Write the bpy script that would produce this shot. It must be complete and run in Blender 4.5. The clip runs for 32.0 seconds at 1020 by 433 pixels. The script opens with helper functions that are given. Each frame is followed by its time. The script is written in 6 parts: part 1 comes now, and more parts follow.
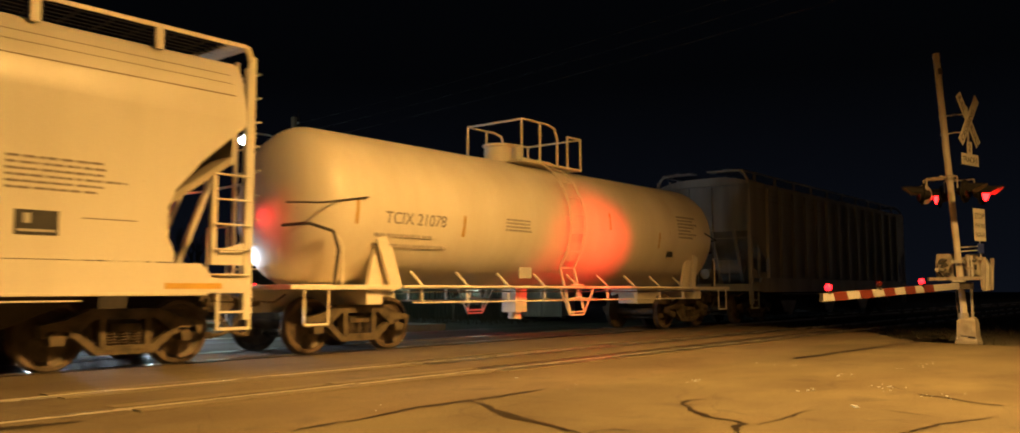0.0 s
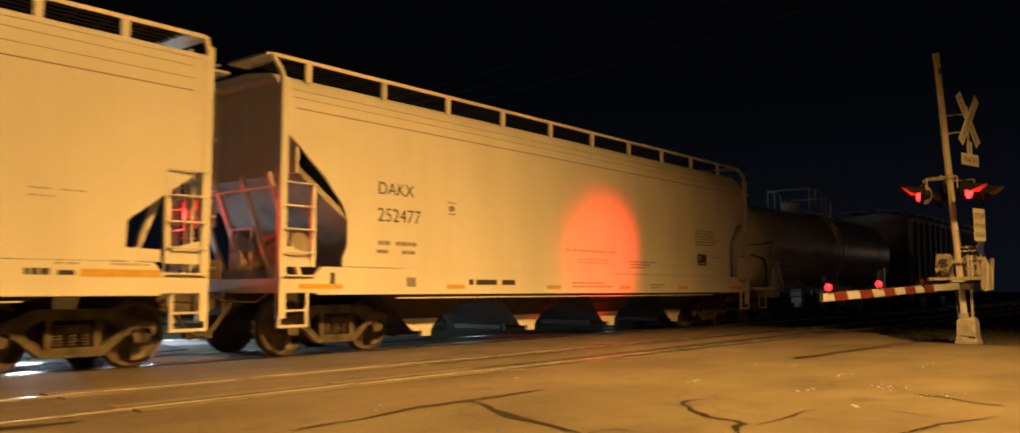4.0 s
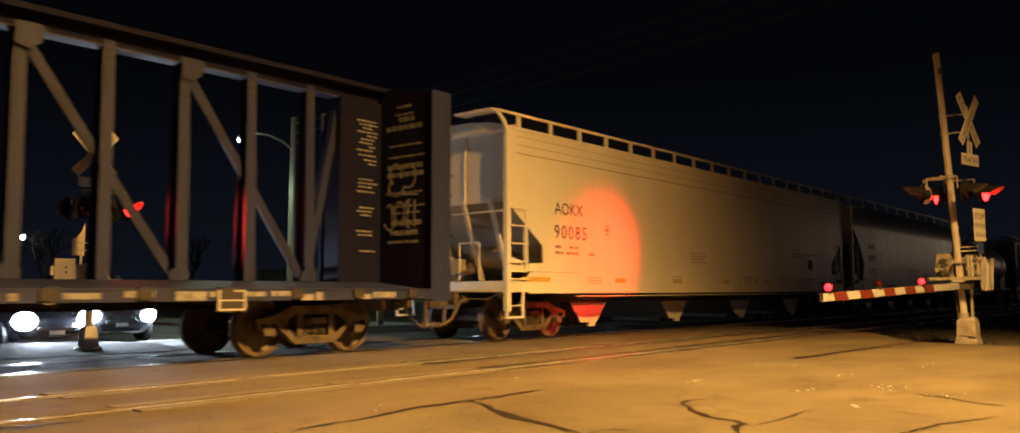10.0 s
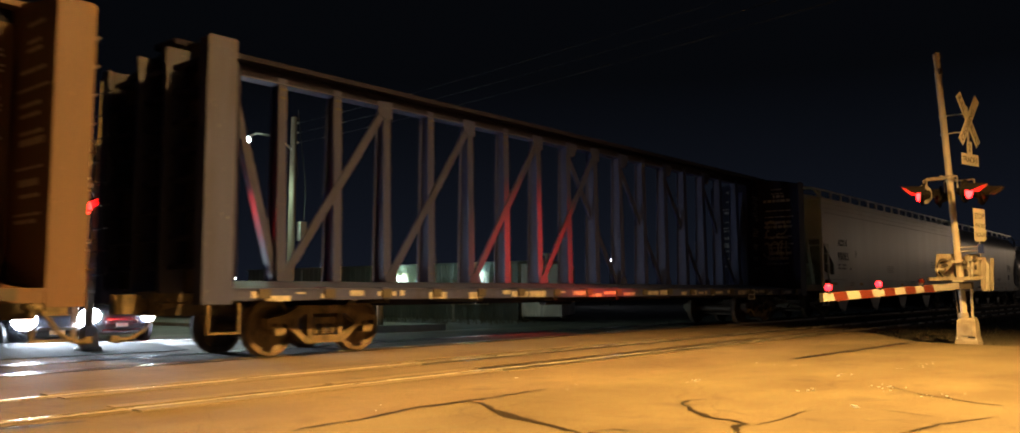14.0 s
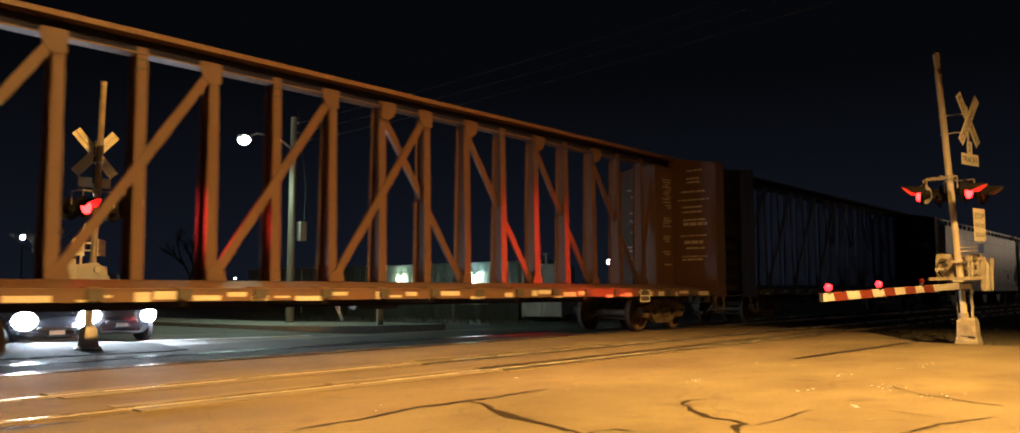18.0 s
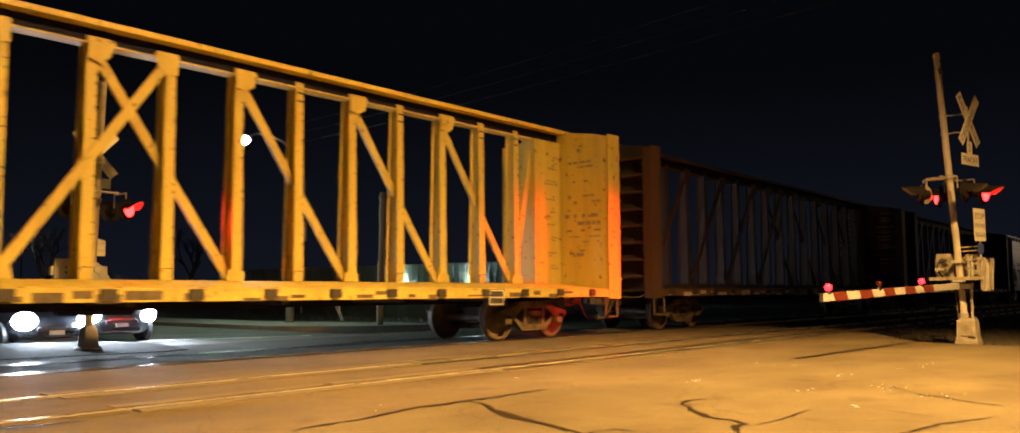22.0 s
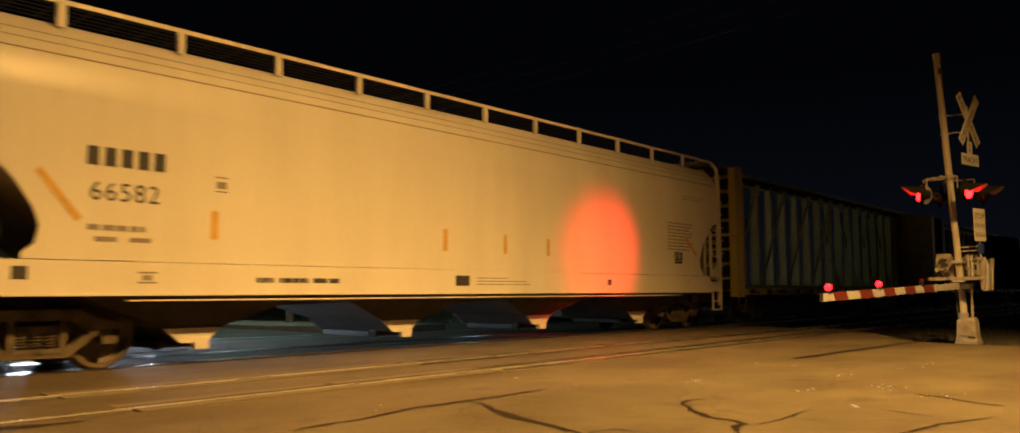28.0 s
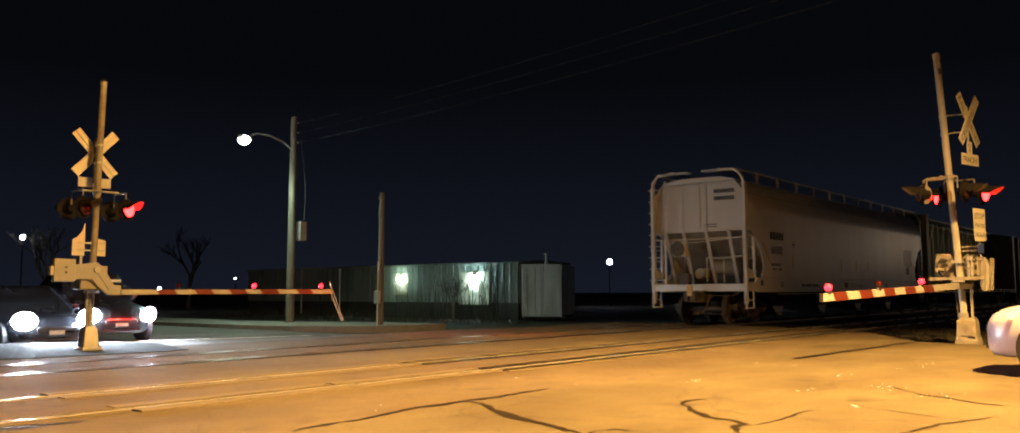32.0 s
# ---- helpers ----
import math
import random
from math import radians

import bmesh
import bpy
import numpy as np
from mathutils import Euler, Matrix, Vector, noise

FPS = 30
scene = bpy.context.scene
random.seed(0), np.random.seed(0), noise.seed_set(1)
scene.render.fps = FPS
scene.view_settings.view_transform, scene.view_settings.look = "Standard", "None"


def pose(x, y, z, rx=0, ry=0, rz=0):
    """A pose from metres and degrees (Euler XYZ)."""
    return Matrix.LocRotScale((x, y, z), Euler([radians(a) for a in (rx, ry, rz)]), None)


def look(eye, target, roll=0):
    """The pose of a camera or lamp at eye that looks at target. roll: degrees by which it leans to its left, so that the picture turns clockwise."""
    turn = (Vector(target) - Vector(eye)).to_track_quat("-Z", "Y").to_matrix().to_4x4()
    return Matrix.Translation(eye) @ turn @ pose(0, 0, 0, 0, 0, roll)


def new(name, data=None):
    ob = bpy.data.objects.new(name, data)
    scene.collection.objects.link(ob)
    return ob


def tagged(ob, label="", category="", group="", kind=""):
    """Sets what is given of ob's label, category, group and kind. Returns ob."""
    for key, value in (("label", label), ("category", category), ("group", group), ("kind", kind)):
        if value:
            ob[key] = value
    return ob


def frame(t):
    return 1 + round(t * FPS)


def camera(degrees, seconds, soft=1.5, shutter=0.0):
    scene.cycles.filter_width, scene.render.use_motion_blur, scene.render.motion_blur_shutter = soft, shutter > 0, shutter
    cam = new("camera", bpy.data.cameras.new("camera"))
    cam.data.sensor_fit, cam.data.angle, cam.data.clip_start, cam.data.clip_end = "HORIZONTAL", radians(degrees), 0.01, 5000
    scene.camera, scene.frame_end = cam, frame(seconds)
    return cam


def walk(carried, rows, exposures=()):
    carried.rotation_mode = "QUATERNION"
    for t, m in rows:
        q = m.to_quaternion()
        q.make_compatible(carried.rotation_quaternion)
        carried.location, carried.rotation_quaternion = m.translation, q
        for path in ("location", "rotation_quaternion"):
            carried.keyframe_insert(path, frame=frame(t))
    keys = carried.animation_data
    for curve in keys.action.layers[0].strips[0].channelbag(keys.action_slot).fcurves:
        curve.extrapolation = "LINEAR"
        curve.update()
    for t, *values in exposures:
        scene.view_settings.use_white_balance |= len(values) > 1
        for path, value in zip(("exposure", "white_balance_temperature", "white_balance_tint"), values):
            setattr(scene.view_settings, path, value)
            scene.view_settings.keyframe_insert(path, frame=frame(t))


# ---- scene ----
# ======== camera and walk ========
cam = camera(61.63, 32.0, soft=1.6, shutter=0.5)
EYE = (0.0, 0.0, 1.012)
AIM = (10 * math.cos(0.69295) * math.cos(0.08754), 10 * math.sin(0.69295) * math.cos(0.08754), 1.012 + 10 * math.sin(0.08754))
EXPOSURES = [(0, 0.0), (3, 0.0), (7, 0.0), (9, 0.15), (10.5, 0.58), (13, 0.9), (17, 0.88), (19, 0.88), (20, 0.8), (23, 0.75), (25, 0.55), (26, 0.2), (28, -0.2), (29, -0.05), (30, 0.42), (31, 0.95), (32, 1.08)]
walk(cam, [(0.0, look(EYE, AIM, -0.174)), (32.0, look(EYE, AIM, -0.174))], EXPOSURES)

# ======== world and lights ========
world = bpy.data.worlds.new("night_sky")
scene.world = world
world.use_nodes = True
wn = world.node_tree
bg = wn.nodes["Background"]
wtc = wn.nodes.new("ShaderNodeTexCoord")
wsep = wn.nodes.new("ShaderNodeSeparateXYZ")
wramp = wn.nodes.new("ShaderNodeValToRGB")
wn.links.new(wtc.outputs["Generated"], wsep.inputs[0])
wn.links.new(wsep.outputs["Z"], wramp.inputs[0])
wn.links.new(wramp.outputs[0], bg.inputs[0])
wramp.color_ramp.elements[0].position, wramp.color_ramp.elements[0].color = 0.0, (0.0034, 0.0044, 0.0076, 1)
wramp.color_ramp.elements[1].position, wramp.color_ramp.elements[1].color = 0.24, (0.0009, 0.0011, 0.0016, 1)
bg.inputs[1].default_value = 1.0

SODIUM = (1.0, 0.53, 0.135)


def lamp(name, kind, m, colour, watts, size=0.1, angle=90, blend=0.5):
    data = bpy.data.lights.new(name, kind)
    data.color, data.energy = colour, watts
    if kind == "AREA":
        data.shape, data.size = "DISK", size
    else:
        data.shadow_soft_size = size
    if kind == "SPOT":
        data.spot_size, data.spot_blend = radians(angle), blend
    ob = new(name, data)
    ob.matrix_world = m
    return ob


# sodium street lamp on the near side: one head over the pavement, a second one added and aimed across the tracks to
# brighten the train
lamp("sodium_light", "SPOT", look((8.8, -2.1, 12.0), (8.8, -2.09, 0)), SODIUM, 22500, 0.14, 122, 0.5)
lamp("sodium_light", "SPOT", look((8.4, -2.6, 12.0), (8.0, 7.0, 1.2)), SODIUM, 13200, 0.14, 103, 1.0)
# a far street lamp along the tracks, mirrored in the sides of the cars
lamp("far_street_light", "POINT", pose(130.0, -8.0, 7.6), (1.0, 0.74, 0.5), 1100, 0.25)
# the white lamp on the utility pole
lamp("pole_light", "SPOT", look((18.10, 28.05, 6.36), (18.3, 27.6, 0)), (0.62, 1.0, 0.76), 560, 0.12, 165, 0.6)
# wall lamps on the metal building
lamp("wall_light", "POINT", pose(32.38, 29.75, 1.74), (0.40, 0.88, 1.0), 15, 0.1)
lamp("wall_light", "POINT", pose(32.44, 35.27, 1.76), (0.50, 1.0, 0.40), 7, 0.1)
# red beams of the crossing lights that point at the train
for lx in (18.6, 19.3):
    lamp("red_beam", "SPOT", look((lx, 5.1, 2.95), (16.5, 10.8, 1.9)), (1.0, 0.03, 0.02), 1900, 0.06, 32, 1.0)
for lx in (6.6, 7.3):
    lamp("red_beam", "SPOT", look((lx, 14.35, 2.4), (lx + 1.0, 10.8, 1.9)), (1.0, 0.035, 0.025), 320, 0.06, 40, 0.8)
# headlights of the two waiting vehicles
for hx, hy in ((7.38, 19.1), (8.64, 19.1), (10.23, 22.4), (11.83, 22.4)):
    lamp("headlight_beam", "SPOT", look((hx, hy, 0.42), (hx + 0.4, hy - 10, -1.1)), (0.74, 0.86, 1.0), 800, 0.08, 60, 1.0)


# ======== materials ========
def material(name):
    m = bpy.data.materials.new(name)
    m.use_nodes = True
    return m, m.node_tree, m.node_tree.nodes["Principled BSDF"]


def surface(name, colour, rough=0.6, metal=0.0, second=None, amount=0.5, scale=1.5, stretch=(1, 1, 1), fine=40.0,
            grain=0.12, bump=0.15, third=None, spots=9.0, spot_level=0.66, spot_soft=0.05, coat=0.0):
    """A surface with two scales of variation: broad stains of a second colour, and fine grain with relief."""
    m, nt, bsdf = material(name)
    n, ln = nt.nodes, nt.links
    tc = n.new("ShaderNodeTexCoord")
    mp = n.new("ShaderNodeMapping")
    mp.inputs["Scale"].default_value = stretch
    ln.new(tc.outputs["Object"], mp.inputs[0])
    broad = n.new("ShaderNodeTexNoise")
    broad.inputs["Scale"].default_value, broad.inputs["Detail"].default_value = scale, 6
    ln.new(mp.outputs[0], broad.inputs["Vector"])
    r1 = n.new("ShaderNodeMapRange")
    r1.inputs["From Min"].default_value, r1.inputs["From Max"].default_value = 0.42, 0.72
    r1.inputs["To Max"].default_value = amount
    ln.new(broad.outputs["Fac"], r1.inputs[0])
    mix = n.new("ShaderNodeMix")
    mix.data_type = "RGBA"
    second = second or tuple(c * 0.6 for c in colour)
    mix.inputs[6].default_value, mix.inputs[7].default_value = (*colour, 1), (*second, 1)
    ln.new(r1.outputs[0], mix.inputs[0])
    out = mix.outputs[2]
    if third:
        sp = n.new("ShaderNodeTexNoise")
        sp.inputs["Scale"].default_value, sp.inputs["Detail"].default_value = spots, 4
        ln.new(tc.outputs["Object"], sp.inputs["Vector"])
        r2 = n.new("ShaderNodeMapRange")
        r2.inputs["From Min"].default_value, r2.inputs["From Max"].default_value = spot_level, spot_level + spot_soft
        ln.new(sp.outputs["Fac"], r2.inputs[0])
        mx = n.new("ShaderNodeMix")
        mx.data_type = "RGBA"
        mx.inputs[7].default_value = (*third, 1)
        ln.new(out, mx.inputs[6]), ln.new(r2.outputs[0], mx.inputs[0])
        out = mx.outputs[2]
    fn = n.new("ShaderNodeTexNoise")
    fn.inputs["Scale"].default_value, fn.inputs["Detail"].default_value = fine, 5
    ln.new(tc.outputs["Object"], fn.inputs["Vector"])
    r3 = n.new("ShaderNodeMapRange")
    r3.inputs["To Min"].default_value, r3.inputs["To Max"].default_value = 1 - grain, 1 + grain
    ln.new(fn.outputs["Fac"], r3.inputs[0])
    mul = n.new("ShaderNodeMix")
    mul.data_type, mul.blend_type = "RGBA", "MULTIPLY"
    mul.inputs[0].default_value = 1
    ln.new(out, mul.inputs[6]), ln.new(r3.outputs[0], mul.inputs[7])
    ln.new(mul.outputs[2], bsdf.inputs["Base Color"])
    rr = n.new("ShaderNodeMapRange")
    rr.inputs["To Min"].default_value, rr.inputs["To Max"].default_value = max(0.03, rough - 0.12), min(1, rough + 0.12)
    ln.new(broad.outputs["Fac"], rr.inputs[0])
    ln.new(rr.outputs[0], bsdf.inputs["Roughness"])
    bsdf.inputs["Metallic"].default_value = metal
    bsdf.inputs["Coat Weight"].default_value = coat
    if bump:
        bp = n.new("ShaderNodeBump")
        bp.inputs["Strength"].default_value, bp.inputs["Distance"].default_value = bump, 0.01
        ln.new(fn.outputs["Fac"], bp.inputs["Height"])
        ln.new(bp.outputs[0], bsdf.inputs["Normal"])
    return m


def glowing(name, colour, strength):
    m, nt, bsdf = material(name)
    bsdf.inputs["Base Color"].default_value = (*[min(1, c * 0.6) for c in colour], 1)
    bsdf.inputs["Emission Color"].default_value = (*colour, 1)
    bsdf.inputs["Emission Strength"].default_value = strength
    return m


STREAK = (1.4, 1.4, 0.22)
M = {}
M["cream"] = surface("cream_car_paint", (0.68, 0.64, 0.56), 0.36, second=(0.52, 0.47, 0.39), amount=0.45, scale=0.8, stretch=STREAK, grain=0.06, bump=0.04, third=(0.30, 0.22, 0.15), spots=5, spot_level=0.74)
# worn cream, darkened further so the shade inside the car ends is in the colour
M["cream_worn_shaded"] = surface("worn_shaded_cream_paint", (0.40, 0.35, 0.27), 0.6, second=(0.22, 0.17, 0.12), amount=0.85, scale=1.3, stretch=STREAK, grain=0.08, bump=0.05, third=(0.22, 0.13, 0.08), spots=6, spot_level=0.70)
M["grey_car"] = surface("grey_car_paint", (0.42, 0.41, 0.37), 0.55, second=(0.26, 0.24, 0.2), amount=0.8, scale=1.2, stretch=STREAK, grain=0.08, bump=0.05)
M["tank_paint"] = surface("tank_paint", (0.82, 0.76, 0.65), 0.38, second=(0.62, 0.53, 0.41), amount=0.5, scale=0.9, stretch=STREAK, grain=0.06, bump=0.03, third=(0.3, 0.2, 0.12), spots=4, spot_level=0.75)
M["dark_beam"] = surface("weathered_purple_grey", (0.017, 0.025, 0.095), 0.6, second=(0.009, 0.010, 0.030), amount=0.8, scale=2, stretch=STREAK, third=(0.075, 0.08, 0.13), spots=14, spot_level=0.68)
M["dark_panel"] = surface("near_black_bulkhead_paint_and_gap", (0.008, 0.009, 0.028), 0.65, second=(0.011, 0.010, 0.024), amount=0.7, scale=2, stretch=STREAK, grain=0.2)
M["brown_beam"] = surface("rust_brown_paint", (0.086, 0.042, 0.024), 0.58, second=(0.07, 0.038, 0.024), amount=0.8, scale=2, stretch=STREAK, third=(0.10, 0.05, 0.03), spots=12, spot_level=0.68)
M["yellow_beam"] = surface("yellow_car_paint", (0.54, 0.43, 0.095), 0.5, second=(0.36, 0.27, 0.06), amount=0.7, scale=2, stretch=STREAK, third=(0.13, 0.075, 0.03), spots=7, spot_level=0.62, spot_soft=0.10)
M["truck_iron"] = surface("grimy_cast_steel", (0.125, 0.096, 0.060), 0.75, second=(0.030, 0.022, 0.016), amount=0.9, scale=6, fine=60, grain=0.3, bump=0.3)
M["wheel_steel"] = surface("rusty_wheel_steel", (0.115, 0.082, 0.052), 0.6, second=(0.038, 0.027, 0.019), amount=0.9, scale=7, fine=50, grain=0.25, bump=0.2)
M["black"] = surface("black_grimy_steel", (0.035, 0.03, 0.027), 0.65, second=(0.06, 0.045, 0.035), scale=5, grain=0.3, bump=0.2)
M["rubber"] = surface("black_rubber", (0.02, 0.02, 0.021), 0.75, scale=6, grain=0.2)
M["ink"] = surface("black_stencil_paint", (0.03, 0.028, 0.026), 0.6, second=(0.06, 0.055, 0.05), scale=8, grain=0.2)
M["faded_ink"] = surface("faded_grey_stencil", (0.22, 0.19, 0.16), 0.6, second=(0.32, 0.28, 0.24), scale=8, grain=0.2)
M["faint_ink"] = surface("faded_white_stencil", (0.30, 0.29, 0.29), 0.6, second=(0.10, 0.09, 0.09), scale=10, amount=0.9, grain=0.2)
M["faint_brown"] = surface("faded_reddish_stencil", (0.44, 0.31, 0.23), 0.6, second=(0.55, 0.45, 0.36), scale=8, grain=0.1)
M["faint_grey"] = surface("worn_grey_stencil", (0.36, 0.32, 0.27), 0.6, second=(0.5, 0.45, 0.38), scale=8, grain=0.2)
M["matte_black"] = surface("matte_black_paint", (0.012, 0.011, 0.011), 0.7, scale=6, grain=0.2)
M["white_ink"] = surface("white_stencil_paint", (0.42, 0.40, 0.36), 0.6, second=(0.35, 0.32, 0.28), scale=10, amount=0.8, grain=0.2)
M["reflector"] = surface("yellow_reflective_tape", (0.60, 0.36, 0.06), 0.4, second=(0.42, 0.26, 0.06), scale=9, grain=0.1)
M["rail"] = surface("polished_rail_steel", (0.44, 0.41, 0.37), 0.28, 0.58, second=(0.28, 0.23, 0.18), scale=3, stretch=(0.3, 6, 1), fine=30, grain=0.15, bump=0.08)
M["rail_web"] = surface("rusty_rail_web", (0.11, 0.065, 0.04), 0.8, second=(0.06, 0.04, 0.03), scale=4, grain=0.25, bump=0.25)
M["silver"] = surface("aluminium_paint", (0.38, 0.355, 0.315), 0.38, 0.35, second=(0.19, 0.17, 0.14), amount=0.9, scale=4, stretch=(2, 2, 0.6), grain=0.14, bump=0.08, third=(0.12, 0.085, 0.055), spots=9, spot_level=0.66)
M["post_paint"] = surface("worn_aluminium_post_paint", (0.52, 0.48, 0.42), 0.36, 0.2, second=(0.36, 0.32, 0.26), amount=0.7, scale=5, stretch=(2, 2, 0.4), grain=0.12, bump=0.06)
M["galv"] = surface("galvanised_steel", (0.5, 0.49, 0.47), 0.5, 0.5, second=(0.36, 0.35, 0.33), scale=6, grain=0.14, bump=0.08)
M["sign_white"] = surface("white_sign_sheeting", (0.54, 0.52, 0.48), 0.45, second=(0.42, 0.40, 0.35), scale=4, amount=0.5, grain=0.05, bump=0.02)
M["sign_back"] = surface("bare_aluminium_sign_back", (0.62, 0.58, 0.50), 0.5, 0.2, second=(0.48, 0.44, 0.38), scale=4, grain=0.08)
M["arm_white"] = surface("white_reflective_band", (0.34, 0.34, 0.35), 0.4, second=(0.30, 0.28, 0.26), scale=5, amount=0.4, grain=0.05)
M["arm_red"] = surface("red_reflective_band", (0.115, 0.022, 0.015), 0.4, second=(0.09, 0.02, 0.014), scale=5, amount=0.5, grain=0.08)
M["blue_sign"] = surface("blue_sign_sheeting", (0.03, 0.05, 0.22), 0.45, scale=5, grain=0.05)
M["wire"] = surface("grey_weathered_wire", (0.07, 0.07, 0.07), 0.4, 0.5, scale=3, grain=0.2)
M["wood"] = surface("weathered_pole_wood", (0.17, 0.14, 0.105), 0.85, second=(0.09, 0.072, 0.055), amount=0.9, scale=3, stretch=(5, 5, 0.3), fine=50, grain=0.25, bump=0.4)
M["corrugated"] = surface("greenish_wall_metal", (0.26, 0.27, 0.23), 0.55, second=(0.14, 0.14, 0.11), amount=0.8, scale=0.8, stretch=(1, 1, 0.25), grain=0.1, bump=0.05)
M["tan_wall"] = surface("tan_wall_metal", (0.40, 0.34, 0.24), 0.6, second=(0.25, 0.21, 0.15), amount=0.8, scale=0.8, stretch=(1, 1, 0.25), grain=0.1, bump=0.05)
M["container"] = surface("white_container_paint", (0.66, 0.65, 0.6), 0.5, second=(0.28, 0.26, 0.22), amount=0.8, scale=1.2, stretch=(1, 1, 0.3), grain=0.08, bump=0.04)
# slight pink in the white stands for red signal light reflected off the car
M["car_white"] = surface("white_car_paint", (0.56, 0.52, 0.58), 0.3, second=(0.5, 0.46, 0.52), scale=2, amount=0.2, grain=0.02, bump=0.0, coat=0.6)
M["car_dark"] = surface("dark_car_paint", (0.015, 0.016, 0.02), 0.25, scale=2, grain=0.03, bump=0.0, coat=0.6)
M["plastic"] = surface("black_plastic", (0.025, 0.025, 0.027), 0.5, scale=6, grain=0.1)
M["lens_dark"] = surface("unlit_red_lens", (0.05, 0.004, 0.003), 0.15, scale=20, grain=0.1, bump=0.05)
M["hood"] = surface("weathered_black_hood", (0.010, 0.009, 0.009), 0.8, scale=6, grain=0.15)
# much paler than the hood's black paint, to strengthen the red glow inside
M["lining"] = surface("brightened_hood_lining", (0.26, 0.22, 0.2), 0.5, scale=6, grain=0.15)
M["sill_cast"] = surface("weathered_cast_base", (0.30, 0.27, 0.23), 0.6, 0.2, second=(0.18, 0.15, 0.12), scale=5, amount=0.9, grain=0.2, bump=0.2)
M["wet_tar"] = surface("glossy_joint_tar", (0.011, 0.009, 0.007), 0.32, second=(0.022, 0.017, 0.012), scale=2.2, amount=0.9, fine=25, grain=0.4, bump=0.25)
M["tar"] = surface("crack_sealing_tar", (0.016, 0.012, 0.009), 0.6, second=(0.026, 0.02, 0.015), scale=5, fine=60, grain=0.3, bump=0.3)
M["line_white"] = surface("worn_road_marking", (0.8, 0.78, 0.72), 0.7, second=(0.3, 0.28, 0.25), amount=0.9, scale=8, grain=0.2, bump=0.2)
M["chip"] = surface("pale_stone_chip", (0.40, 0.50, 0.66), 0.5, second=(0.2, 0.18, 0.16), scale=20, amount=0.9, grain=0.2)
# dark brown in place of car paint: shade under the hopper put into colour
M["bay_shade"] = surface("shaded_hopper_underside", (0.05, 0.038, 0.027), 0.85, second=(0.03, 0.023, 0.016), amount=0.9, scale=2.5, grain=0.2, bump=0.1)
M["seam_grime"] = surface("grimy_weld_seam", (0.24, 0.18, 0.12), 0.7, second=(0.36, 0.3, 0.22), amount=0.8, scale=1.5, grain=0.15)
M["dirt"] = surface("dark_oily_dirt", (0.022, 0.019, 0.015), 0.95, second=(0.012, 0.011, 0.008), scale=1.5, fine=30, grain=0.5, bump=0.8)
M["kerb"] = surface("kerb_concrete", (0.24, 0.22, 0.19), 0.85, second=(0.15, 0.14, 0.12), scale=3, grain=0.2, bump=0.3)
M["panel"] = surface("crossing_panel_timber", (0.135, 0.108, 0.066), 0.7, second=(0.088, 0.069, 0.043), amount=0.8, scale=2.5, stretch=(0.5, 2, 1), fine=50, grain=0.22, bump=0.25, third=(0.05, 0.04, 0.03), spots=8, spot_level=0.66)
M["earth"] = surface("dark_ballast_and_weeds", (0.06, 0.052, 0.038), 0.95, second=(0.03, 0.034, 0.018), amount=0.9, scale=0.9, fine=25, grain=0.5, bump=0.8)
M["glass"] = surface("dark_window_glass", (0.01, 0.012, 0.014), 0.06, scale=2, grain=0.0, bump=0.0)
M["leaf"] = surface("dark_bare_twigs", (0.06, 0.05, 0.03), 0.9, second=(0.035, 0.04, 0.02), scale=4, grain=0.3)
for dull in ("hood", "matte_black", "dark_panel", "tar", "dirt"):
    M[dull].node_tree.nodes["Principled BSDF"].inputs["Specular IOR Level"].default_value = 0.12
M["red_glow"] = glowing("lit_red_lens", (1.0, 0.007, 0.007), 22)
M["red_bead"] = glowing("lit_red_bead", (1.0, 0.008, 0.014), 8)
M["pole_glow"] = glowing("street_lamp_glass", (0.72, 1.0, 0.86), 70)
M["led_glow"] = glowing("white_lamp_glass", (0.66, 0.97, 1.0), 60)
M["head_glow"] = glowing("headlight_glass", (0.75, 0.87, 1.0), 130)
M["far_glow"] = glowing("distant_lamp", (0.8, 0.85, 1.0), 25)
M["amber_glow"] = glowing("amber_marker", (1.0, 0.42, 0.1), 3.0)
M["car_lamp"] = glowing("white_headlight_glass", (1.0, 0.9, 0.8), 0.03)
M["sodium_glow"] = glowing("sodium_lamp_glass", SODIUM, 40)


